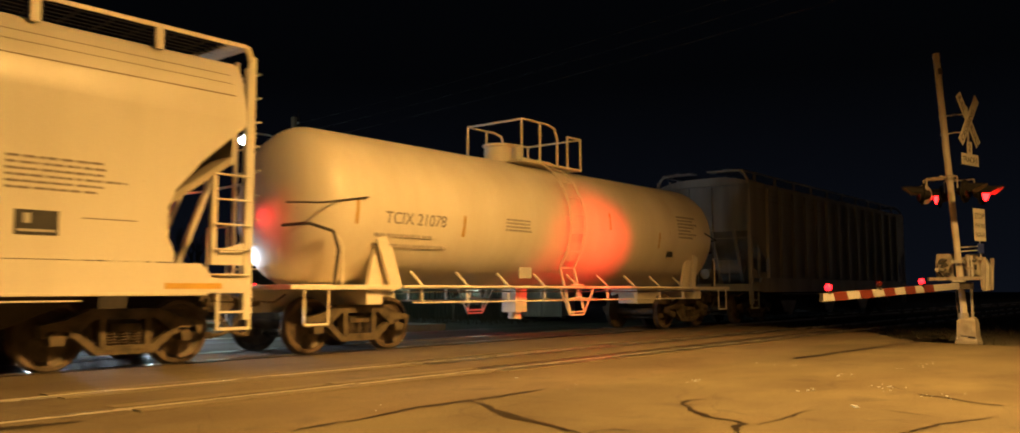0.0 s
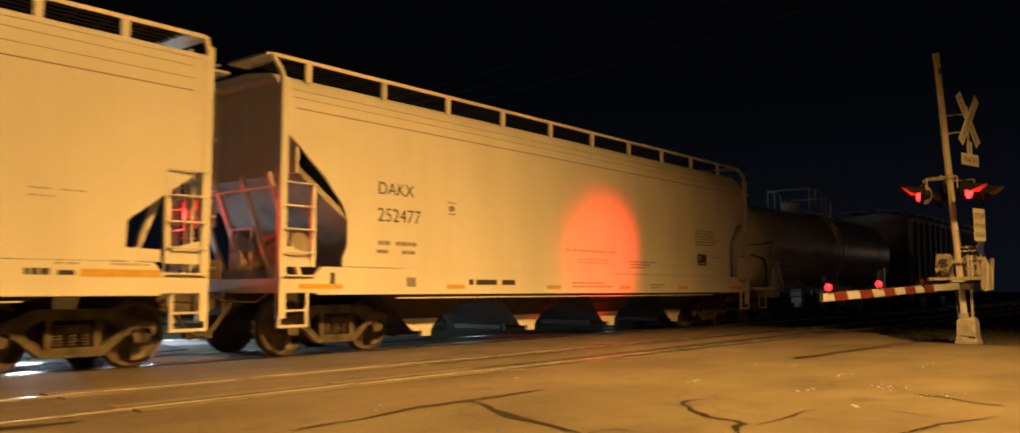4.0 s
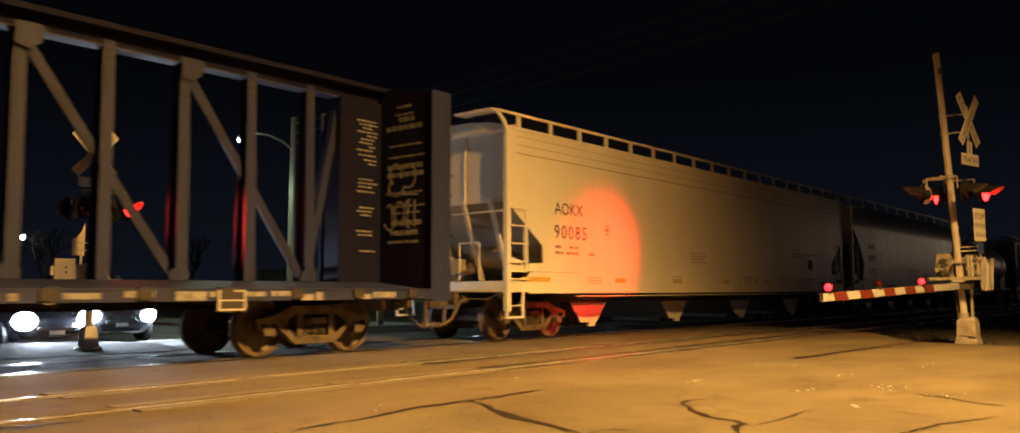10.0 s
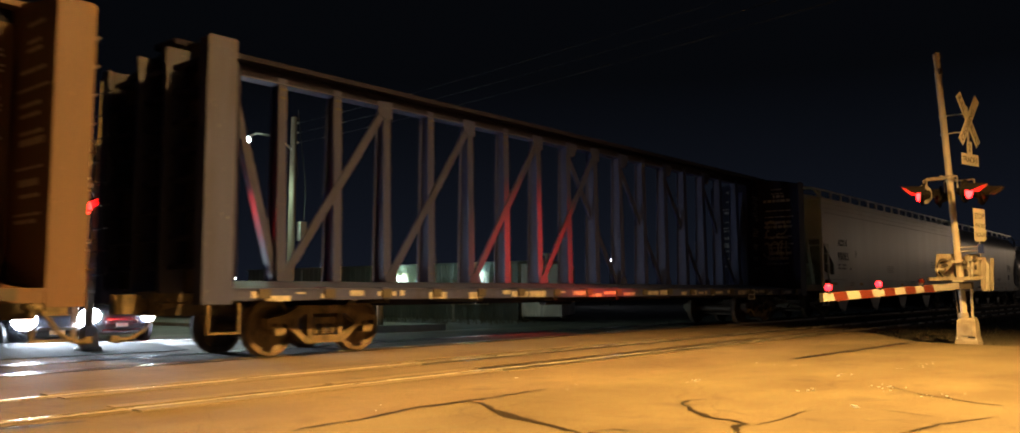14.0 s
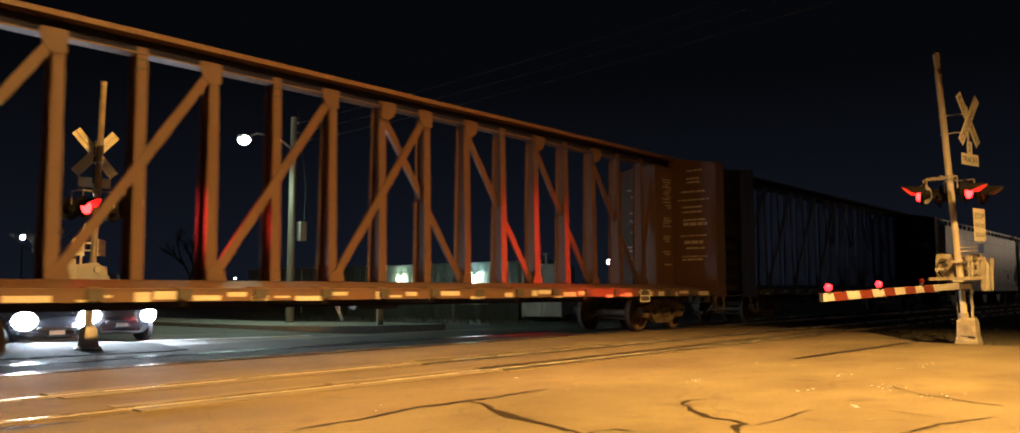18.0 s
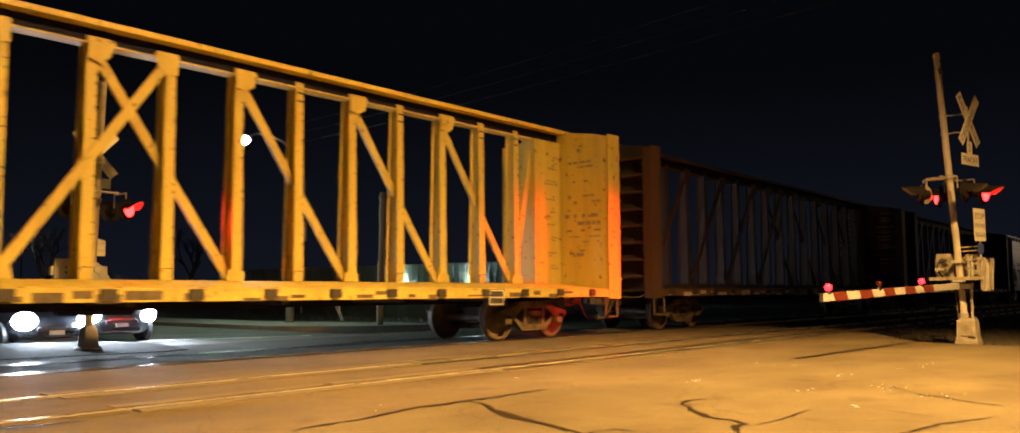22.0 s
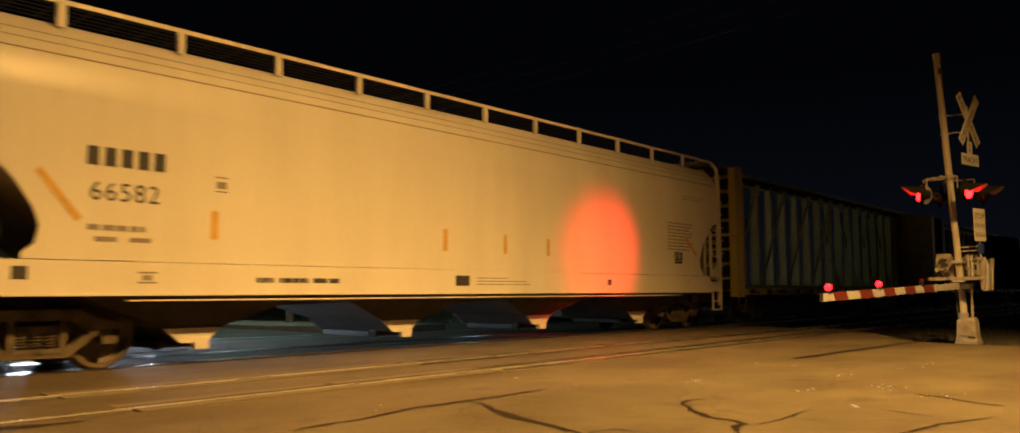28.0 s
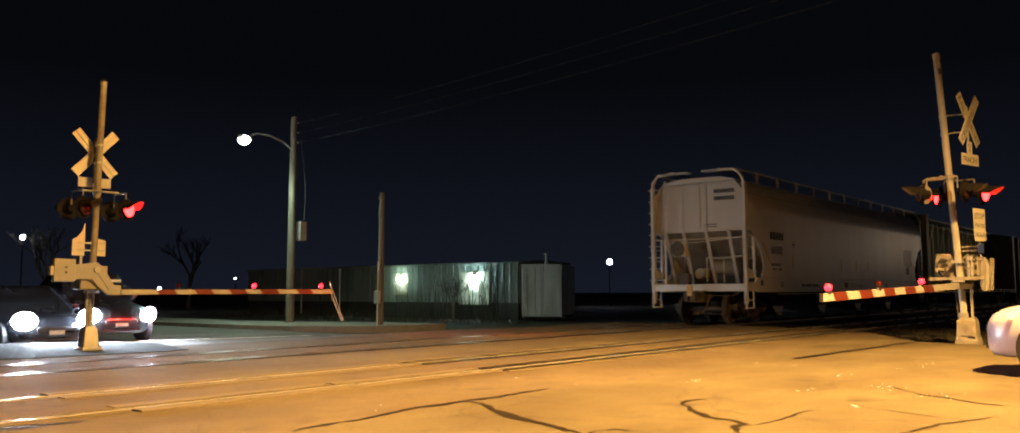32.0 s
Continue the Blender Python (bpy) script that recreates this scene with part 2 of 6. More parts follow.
def asphalt(name, colour, second, third):
    """Old pavement: broad patches, wheel-polished areas, aggregate and fine cracks."""
    m = surface(name, colour, 0.78, second=second, amount=1.0, scale=0.45, fine=55, grain=0.8, bump=0.6, third=third, spots=1.7, spot_level=0.60, spot_soft=0.16)
    nt = m.node_tree
    n, ln = nt.nodes, nt.links
    bsdf = n["Principled BSDF"]
    old = bsdf.inputs["Base Color"].links[0].from_socket
    tc = n.new("ShaderNodeTexCoord")
    warp = n.new("ShaderNodeTexNoise")
    warp.inputs["Scale"].default_value, warp.inputs["Detail"].default_value = 1.3, 5
    ln.new(tc.outputs["Object"], warp.inputs["Vector"])
    add = n.new("ShaderNodeVectorMath")
    add.operation = "MULTIPLY_ADD"
    add.inputs[1].default_value = (1.1, 1.1, 0)
    ln.new(warp.outputs["Color"], add.inputs[0]), ln.new(tc.outputs["Object"], add.inputs[2])
    vor = n.new("ShaderNodeTexVoronoi")
    vor.feature = "DISTANCE_TO_EDGE"
    vor.inputs["Scale"].default_value = 0.55
    ln.new(add.outputs[0], vor.inputs["Vector"])
    r = n.new("ShaderNodeMapRange")
    r.inputs["From Min"].default_value, r.inputs["From Max"].default_value = 0.002, 0.009
    r.inputs["To Min"].default_value = 0.7
    ln.new(vor.outputs["Distance"], r.inputs[0])
    mul = n.new("ShaderNodeMix")
    mul.data_type, mul.blend_type = "RGBA", "MULTIPLY"
    mul.inputs[0].default_value = 1
    ln.new(old, mul.inputs[6]), ln.new(r.outputs[0], mul.inputs[7])
    # rubbed-in dirt and dust in blotches, drawn out along the tracks
    mp = n.new("ShaderNodeMapping")
    mp.inputs["Scale"].default_value = (0.55, 1.0, 1.0)
    ln.new(tc.outputs["Object"], mp.inputs[0])
    blot = n.new("ShaderNodeTexNoise")
    blot.inputs["Scale"].default_value, blot.inputs["Detail"].default_value, blot.inputs["Roughness"].default_value = 0.75, 10, 0.60
    ln.new(mp.outputs[0], blot.inputs["Vector"])
    ramp = n.new("ShaderNodeValToRGB")
    for e, (p, c) in zip(ramp.color_ramp.elements, ((0.34, (0.70, 0.62, 0.55, 1)), (0.66, (1.18, 1.16, 1.13, 1)))):
        e.position, e.color = p, c
    ln.new(blot.outputs["Fac"], ramp.inputs[0])
    mul2 = n.new("ShaderNodeMix")
    mul2.data_type, mul2.blend_type = "RGBA", "MULTIPLY"
    mul2.inputs[0].default_value = 1
    ln.new(mul.outputs[2], mul2.inputs[6]), ln.new(ramp.outputs[0], mul2.inputs[7])
    ln.new(mul2.outputs[2], bsdf.inputs["Base Color"])
    return m


M["asphalt"] = asphalt("worn_asphalt", (0.104, 0.088, 0.052), (0.072, 0.060, 0.035), (0.056, 0.046, 0.028))
M["asphalt_mid"] = asphalt("browned_asphalt", (0.106, 0.084, 0.052), (0.078, 0.061, 0.038), (0.062, 0.048, 0.031))
M["asphalt_dirty"] = asphalt("oil_stained_asphalt", (0.108, 0.086, 0.054), (0.074, 0.059, 0.039), (0.055, 0.044, 0.029))
M["asphalt_far"] = asphalt("grey_road_asphalt", (0.15, 0.15, 0.145), (0.11, 0.11, 0.105), (0.08, 0.08, 0.08))


# ======== mesh building ========
class Form:
    """Collects the faces of one mesh."""

    def __init__(self):
        self.v, self.f = [], []

    def add(self, verts, faces):
        k = len(self.v)
        self.v += [tuple(q) for q in verts]
        self.f += [tuple(i + k for i in f) for f in faces]
        return self

    def box(self, x0, x1, y0, y1, z0, z1):
        return self.add([(x, y, z) for z in (z0, z1) for y in (y0, y1) for x in (x0, x1)],
                        [(0, 2, 3, 1), (4, 5, 7, 6), (0, 1, 5, 4), (2, 6, 7, 3), (0, 4, 6, 2), (1, 3, 7, 5)])

    def prism(self, pts, axis, lo, hi):
        """A polygon, given in the two axes other than axis, drawn out from lo to hi."""
        def at(a, b, c):
            return {"x": (c, a, b), "y": (a, c, b), "z": (a, b, c)}[axis]
        n = len(pts)
        verts = [at(a, b, lo) for a, b in pts] + [at(a, b, hi) for a, b in pts]
        return self.add(verts, [tuple(range(n))[::-1], tuple(range(n, 2 * n))] + [(i, (i + 1) % n, n + (i + 1) % n, n + i) for i in range(n)])

    def cyl(self, a, b, r, n=10, r2=None, caps=True):
        a, b = Vector(a), Vector(b)
        q = (b - a).to_track_quat("Z", "Y")
        r2 = r if r2 is None else r2
        ring = [(math.cos(2 * math.pi * i / n), math.sin(2 * math.pi * i / n)) for i in range(n)]
        verts = [a + q @ Vector((c * r, s * r, 0)) for c, s in ring] + [b + q @ Vector((c * r2, s * r2, 0)) for c, s in ring]
        faces = [(i, (i + 1) % n, n + (i + 1) % n, n + i) for i in range(n)]
        if caps:
            faces += [tuple(range(n))[::-1], tuple(range(n, 2 * n))]
        return self.add(verts, faces)

    def pipe(self, pts, r, n=8):
        for a, b in zip(pts, pts[1:]):
            self.cyl(a, b, r, n)
        return self

    def bar(self, a, b, w, h, up=(0, 0, 1)):
        """A square bar from a to b, w wide across and h deep along up."""
        a, b, up = Vector(a), Vector(b), Vector(up)
        d = (b - a).normalized()
        side = d.cross(up).normalized() * w / 2
        top = side.cross(d).normalized() * h / 2
        verts = [p + s * side + t * top for p in (a, b) for s, t in ((-1, -1), (1, -1), (1, 1), (-1, 1))]
        return self.add(verts, [(0, 3, 2, 1), (4, 5, 6, 7), (0, 1, 5, 4), (1, 2, 6, 5), (2, 3, 7, 6), (3, 0, 4, 7)])

    def rings(self, rows, closed=True, caps=True):
        """Skin over rows of equally many points."""
        n = len(rows[0])
        faces = []
        for k in range(len(rows) - 1):
            for i in range(n if closed else n - 1):
                j = (i + 1) % n
                faces.append((k * n + i, k * n + j, (k + 1) * n + j, (k + 1) * n + i))
        if caps:
            faces += [tuple(range(n))[::-1], tuple(range((len(rows) - 1) * n, len(rows) * n))]
        return self.add([q for row in rows for q in row], faces)

    def disc(self, c, axis, r, depth, n=20):
        c, axis = Vector(c), Vector(axis).normalized()
        return self.cyl(c - axis * depth / 2, c + axis * depth / 2, r, n)

    def ball(self, c, r, n=10, squash=1.0):
        rows = []
        for k in range(n // 2 + 1):
            t = math.pi * k / (n // 2)
            rr = max(r * math.sin(t), 1e-4)
            rows.append([(c[0] + rr * math.cos(2 * math.pi * i / n), c[1] + rr * math.sin(2 * math.pi * i / n), c[2] - r * squash * math.cos(t)) for i in range(n)])
        return self.rings(rows)

    def mesh(self, name, mat, smooth=35):
        me = bpy.data.meshes.new(name)
        me.from_pydata(self.v, [], self.f)
        bm = bmesh.new()
        bm.from_mesh(me)
        bmesh.ops.recalc_face_normals(bm, faces=bm.faces)
        bm.to_mesh(me)
        bm.free()
        me.materials.append(mat)
        me.polygons.foreach_set("use_smooth", [True] * len(me.polygons))
        me.set_sharp_from_angle(angle=radians(smooth))
        return me


def part(name, form, mat, parent=None, label="", at=None, bevel=0.0):
    """Links a form, or a mesh that is shared, as one object, under its thing or part."""
    me = form.mesh(name, M[mat]) if isinstance(form, Form) else form
    ob = new(name, me)
    if parent:
        ob.parent = parent
    if at is not None:
        ob.matrix_basis = at
    if label:
        ob["label"] = label
    if bevel:
        b = ob.modifiers.new("bevel", "BEVEL")
        b.width, b.segments, b.limit_method = bevel, 2, "ANGLE"
    if name in ("stencil", "paint_scrawl"):
        ob["kind"] = "stuff"
    return ob


def thing(name, label, category, at=None, group="", kind=""):
    ob = new(name)
    if at is not None:
        ob.matrix_basis = at
    return tagged(ob, label, category, group, kind)


def lettering(name, text, size, mat, parent, at, spread=1.0):
    """Flat letters of Blender's own font, facing along the pose's z, 2 mm thick."""
    cu = bpy.data.curves.new(name, "FONT")
    cu.body, cu.size, cu.extrude, cu.space_character = text, size, 0.001, spread
    cu.align_x, cu.align_y = "LEFT", "BOTTOM_BASELINE"
    tmp = new(name, cu)
    me = bpy.data.meshes.new_from_object(tmp.evaluated_get(bpy.context.evaluated_depsgraph_get()))
    bpy.data.objects.remove(tmp)
    me.materials.clear()
    me.materials.append(M[mat])
    ob = new(name, me)
    ob.parent = parent
    ob.matrix_basis = at
    return ob


# ======== ground, road and tracks ========
YT, YN = 12.433, 8.173   # centre lines of the train's track and of the empty track
FAR = -0.30              # level of the land beyond the tracks


def land(x, y):
    k = min(1, max(0, (y - 15.5) / 4.0))
    return FAR * k * k * (3 - 2 * k)


gx = [-500, -120, -40, -20, -10, 0, 5, 10, 15, 20, 25, 30, 40, 60, 120, 250, 700]
gy = [-500, -120, -30, -10, 0, 5, 10, 14, 15.5, 16.5, 17.5, 18.5, 19.5, 25, 40, 80, 160, 320, 900]
f = Form()
f.rings([[(x, y, land(x, y) - 0.12) for x in gx] for y in gy], closed=False, caps=False)
ground = part("ground", f, "earth")
tagged(ground, "dark ground of ballast, dirt and weeds", "ground", kind="structure")

# near pavement in strips, with open flangeways beside the rails
HEAD, GAP = 0.037, 0.10
road = thing("road", "worn cracked asphalt of the level crossing", "road", kind="structure")
railsY = [YN - 0.7525, YN + 0.7525, YT - 0.7525, YT + 0.7525]
near_edge = [(-30, -40), (60, -40), (40, -12), (24, -1.5), (19.6, 1.6), (17.9, 3.0), (18.0, 4.1), (18.4, 4.75), (19.2, 5.4), (20.6, 6.05), (20.9, 6.2), (9.5, 5.3), (7.9, 5.22), (7.14, 5.36), (5.9, 5.4), (5.0, 5.33), (3.99, 5.29), (3.6, 5.3), (0, 5.1), (-30, 5.1)]
f = Form().prism(near_edge, "z", -0.25, 0.0)
part("pavement", f, "asphalt", road)
strip = [(-30, 5.1), (0, 5.1), (3.6, 5.3), (3.99, 5.29), (5.0, 5.33), (5.9, 5.4), (7.14, 5.36), (7.9, 5.22), (9.5, 5.3), (20.9, 6.2), (22.2, 6.9), (22.9, 7.06), (8.46, 7.06), (8.46, 7.2), (-30, 7.2)]
part("pavement", Form().prism(strip, "z", -0.25, -0.003), "asphalt_mid", road)


def slab(name, x0, x1, y0, y1, mat, parent, top=0.0, x0b=None, x1b=None):
    f = Form().prism([(x0, y0), (x1, y0), (x1b if x1b is not None else x1, y1), (x0b if x0b is not None else x0, y1)], "z", top - 0.25, top)
    return part(name, f, mat, parent)


def rail(name, y):
    r = thing(name, "worn steel rail with a bright polished head set flush in the pavement", "rail", kind="structure")
    prof = [(-0.036, -0.045), (0.036, -0.045), (0.036, 0.0), (0.024, 0.006), (-0.024, 0.006), (-0.036, 0.0)]
    part("rail_head", Form().prism([(y + a, b) for a, b in prof], "x", -60, 160), "rail", r)
    part("rail_base", Form().box(-60, 160, y - 0.012, y + 0.012, -0.13, -0.045).box(-60, 160, y - 0.07, y + 0.07, -0.15, -0.13), "rail_web", r)


for i, y in enumerate(railsY):
    rail("rail_%d" % (i + 1), y)
# between the rails and between the tracks
XR = 23.2
slab("pavement", -30, 3.66, railsY[0] + HEAD + GAP, railsY[1] - HEAD - GAP, "asphalt_dirty", road)
slab("pavement", 3.66, XR, railsY[0] + 0.34, railsY[1] - 0.34, "asphalt_dirty", road)
slab("pavement", -30, XR + 0.4, railsY[1] + 0.62, railsY[2] - 0.30, "asphalt_dirty", road)
slab("pavement", -30, XR, railsY[2] + HEAD + GAP, railsY[3] - HEAD - GAP, "asphalt_dirty", road)
slab("pavement", -30, 24, railsY[3] + 0.12, 15.5, "asphalt_dirty", road)
slab("pavement", -30, XR, railsY[2] - 0.30, railsY[2] - HEAD - 0.05, "asphalt_dirty", road, top=-0.004)

# crossing panels beside the rails of the empty track
panels = thing("crossing_panels", "worn brown crossing timbers laid beside the rails of the empty track", "panels", kind="structure")
pm = Form().box(0.01, 2.39, 0.01, 0.19, -0.2, 0.008).mesh("panel", M["panel"])
PANELS_END = 3.66 + 2.4 * 2
for k in range(2):
    x = 3.66 + 2.4 * k
    for y in (railsY[0] - HEAD - 0.05 - 0.2, railsY[0] + HEAD + GAP, railsY[1] - HEAD - GAP - 0.2, railsY[1] + HEAD + 0.05):
        part("panel", pm, "panel", panels, at=pose(x + random.uniform(-.03, .03), y, random.uniform(-.004, .004)))
# past the panels: dark open joints beside the rails, edged with thin timber
edge = Form().box(0.01, 2.39, 0.0, 0.05, -0.2, 0.004).mesh("edge_timber", M["panel"])
for k in range(6):
    x = PANELS_END + 2.4 * k
    for y in (railsY[0] - 0.36, railsY[1] + 0.30):
        part("edge_timber", edge, "panel", panels, at=pose(x, y, random.uniform(-.004, .002)))
slab("pavement", -30, 3.66, railsY[1] + HEAD + 0.02, railsY[1] + 0.62, "asphalt_dirty", road)
slab("pavement", -30, 3.66, 7.2, railsY[0] - HEAD - 0.02, "asphalt_dirty", road)
slab("pavement", 22.86, 23.1, 7.2, railsY[0] - HEAD - 0.02, "asphalt_dirty", road)
for y0, y1 in ((7.2, railsY[0] - 0.30), (railsY[1] + 0.30, railsY[1] + 0.62)):
    slab("pavement", 3.66, PANELS_END, y0, y1, "asphalt_mid", road)
slab("pavement", PANELS_END, 22.86, railsY[1] + 0.355, railsY[1] + 0.62, "asphalt_mid", road)
for y0, y1 in ((7.06, railsY[0] - 0.045), (railsY[0] + 0.045, railsY[0] + 0.34), (railsY[1] - 0.34, railsY[1] - 0.045), (railsY[1] + 0.045, railsY[1] + 0.355)):
    slab("joint_filler", 3.66, 22.86, y0, y1, "wet_tar", road, top=-0.006)
for y in railsY[2:]:
    for y0, y1 in ((y - 0.20, y - 0.045), (y + 0.045, y + 0.20)):
        slab("joint_filler", -30, 23.2, y0, y1, "wet_tar", road, top=0.004)

# the road beyond the tracks drops gently
far_road = thing("far_road", "grey asphalt road beyond the tracks", "road", kind="structure")
ys = [15.5, 16.5, 17.5, 18.5, 19.5, 30, 60, 140]
f = Form()
f.rings([[(7.0, y, land(0, y) + 0.0), (18.4 if y < 19 else 17.6, y, land(0, y) + 0.0)] for y in ys], closed=False, caps=False)
f.rings([[(7.0, y, land(0, y) - 0.25), (18.4 if y < 19 else 17.6, y, land(0, y) - 0.25)] for y in ys], closed=False, caps=False)
part("pavement", f, "asphalt_far", far_road)
f = Form()
f.prism([(10.4, 22.7), (16.2, 21.2), (16.2, 21.45), (10.4, 23.0)], "z", FAR + 0.003, FAR + 0.007)
part("stop_line", f, "line_white", far_road, "worn white stop line")
f = Form().prism([(9.98, 24), (10.1, 24), (10.1, 60), (9.98, 60)], "z", FAR + 0.003, FAR + 0.007)
part("lane_line", f, "line_white", far_road, "worn white lane line")
kerb = thing("kerb", "low concrete kerb and sidewalk beside the far road", "kerb", kind="structure")
part("sidewalk", Form().prism([(17.7, 60), (17.7, 30), (18.0, 26), (18.9, 24), (20.6, 22.6), (23, 22.2), (23, 25), (21, 30), (21, 60)], "z", FAR - 0.2, FAR + 0.13), "kerb", kerb)
part("dirt_island", Form().prism([(5.0, 14.3), (6.6, 14.15), (7.6, 14.05), (8.15, 14.2), (8.7, 16.2), (8.6, 17.6), (7.3, 18.7), (5.0, 18.9)], "z", FAR - 0.2, 0.008), "dirt", kerb, "dark dirt patch round the gate foundation")
tagged(kerb, "", "", "", "structure")


def ribbon(name, pts, width, mat, parent, lift=0.004, seed=1):
    """An uneven strip of sealing tar that follows a crack."""
    rng = random.Random(seed)
    fine = []
    for (a, b), (c, d) in zip(pts, pts[1:]):
        n = max(2, int(math.hypot(c - a, d - b) / 0.045))
        fine += [(a + (c - a) * i / n, b + (d - b) * i / n) for i in range(n)]
    fine.append(pts[-1])
    left, right = [], []
    for i, (x, y) in enumerate(fine):
        a, b = fine[max(0, i - 1)], fine[min(len(fine) - 1, i + 1)]
        dx, dy = b[0] - a[0], b[1] - a[1]
        d = math.hypot(dx, dy) or 1
        w = width * (0.25 + 0.75 * min(1, i / 8, (len(fine) - 1 - i) / 8)) * (0.68 + 0.6 * noise.noise((x * 2.1, y * 2.1, seed)) + 0.35 * noise.noise((x * 9, y * 9, seed)) + rng.uniform(-0.2, 0.2))
        jx, jy = [0.05 * noise.noise((x * 3, y * 3, seed + o)) + 0.022 * noise.noise((x * 11, y * 11, seed + o)) for o in (9, 19)]
        left.append((x - dy / d * w / 2 + jx, y + dx / d * w / 2 + jy, lift))
        right.append((x + dy / d * w / 2 + jx, y - dx / d * w / 2 + jy, lift))
    f = Form()
    f.rings([[l, r] for l, r in zip(left, right)], closed=False, caps=False)
    f.rings([[(l[0], l[1], -0.01), (r[0], r[1], -0.01)] for l, r in zip(left, right)], closed=False, caps=False)
    part(name, f, mat, parent)


CRACKS = [
    (0.06, [(7.42, 3.80), (7.21, 3.84), (6.93, 3.76), (6.66, 3.49), (6.40, 3.21), (6.34, 3.01), (6.24, 2.87), (6.05, 2.85), (5.77, 2.70)]),
    (0.025, [(6.15, 2.83), (6.40, 2.77), (6.61, 2.72), (7.01, 2.74), (7.38, 2.71)]),
    (0.010, [(6.74, 3.40), (6.94, 3.27), (7.23, 3.04)]),
    (0.024, [(8.11, 3.00), (8.12, 2.84), (8.19, 2.59), (8.47, 2.32)]),
    (0.045, [(9.12, 2.40), (8.88, 2.04), (8.66, 1.71), (8.55, 1.37)]),
    (0.016, [(7.77, 2.48), (7.64, 2.14), (7.47, 1.76), (7.52, 1.59)]),
    (0.04, [(6.47, 1.82), (6.86, 1.75), (7.21, 1.66), (7.54, 1.56), (7.87, 1.42)]),
    (0.014, [(9.81, 2.96), (9.53, 2.70), (9.17, 2.42)]),
    (0.05, [(16.82, 6.08), (18.09, 5.87)]),
    (0.04, [(15.4, 5.75), (17.05, 5.08)]),
    (0.05, [(3.83, 5.30), (4.22, 5.35), (4.61, 5.35), (5.15, 5.46), (5.67, 5.49), (5.93, 5.46), (6.46, 5.42), (7.26, 5.50)]),
    (0.085, [(5.94, 5.44), (5.75, 5.04), (5.49, 4.65), (5.33, 4.23), (5.25, 3.96), (5.10, 3.54)]),
    (0.035, [(5.10, 3.54), (5.22, 3.57), (5.40, 3.52), (5.45, 3.37), (5.42, 3.13)]),
    (0.018, [(4.80, 5.00), (5.09, 4.92), (5.44, 4.72)]),
    (0.12, [(1.2, 7.12), (2.56, 7.08), (2.80, 7.04), (3.15, 6.96)]),
]
for k, (w, pts) in enumerate(CRACKS):
    ribbon("crack_seal", pts, w * 1.45, "tar", road, seed=k + 1)
for y, w, s in ((railsY[2] - 0.30, 0.05, 33), (railsY[3] + 0.12, 0.05, 34)):
    ribbon("crack_seal", [(1.5, y), (6, y + 0.01), (12, y - 0.01), (22, y)], w, "tar", road, lift=0.004, seed=s)

# litter and pale chips scattered on the pavement
rng = random.Random(7)
f = Form()
for cx, cy, sx, sy, n in ((8.91, 4.66, 0.16, 0.05, 7), (10.54, 3.56, 0.15, 0.06, 7), (9.42, 2.75, 0.20, 0.12, 12), (7.75, 2.51, 0.05, 0.03, 8), (12.45, 3.14, 0.35, 0.10, 9), (8.78, 3.28, 0.10, 0.06, 5), (8.88, 2.11, 0.30, 0.12, 10), (11.78, 4.52, 0.50, 0.20, 6), (7.2, 5.9, 2.0, .3, 6)):
    for i in range(n):
        x, y = rng.gauss(cx, sx), rng.gauss(cy, sy)
        if y > 6.6 or x > 17.5:
            continue
        r = rng.choice((.007, .009, .012, .016, .026))
        a = rng.uniform(0, 6.3)
        pts = [(x + r * rng.uniform(.5, 1.6) * math.cos(a + k * 1.257), y + r * rng.uniform(.3, 1) * math.sin(a + k * 1.257)) for k in range(5)]
        f.prism(pts, "z", 0.0, rng.uniform(0.003, 0.008))
tagged(part("gravel_chips", f, "chip"), "pale stone chips and glass scattered on the pavement", "gravel", kind="stuff")

# ballast shoulder and sleepers past the crossing
rng = random.Random(11)
f = Form()
for yc in (YN, YT):
    for k in range(60):
        x = 23.6 + 0.56 * k
        f.box(x - 0.11, x + 0.11, yc - 1.3, yc + 1.3, -0.3, -0.135 + rng.uniform(-.01, .01))
tagged(part("sleepers", f, "wood"), "dark weathered timber sleepers under the rails", "sleepers", kind="stuff")
f = Form()
for i in range(1500):
    x, y = rng.uniform(19.5, 40), rng.uniform(4.5, 15.5)
    if x < 23.4 and y > 6.8 - (23 - x) * 0.6:
        continue
    r = rng.uniform(0.03, 0.07)
    z = -0.125
    f.add([(x + r * rng.uniform(.6, 1.2) * math.cos(a), y + r * rng.uniform(.6, 1.2) * math.sin(a), z) for a in (0.3, 1.8, 3.5, 5)] + [(x, y, z + r * 1.1)], [(0, 1, 4), (1, 2, 4), (2, 3, 4), (3, 0, 4)])
tagged(part("ballast_stones", f, "earth"), "loose dark ballast stones beside the tracks", "ballast", kind="stuff")
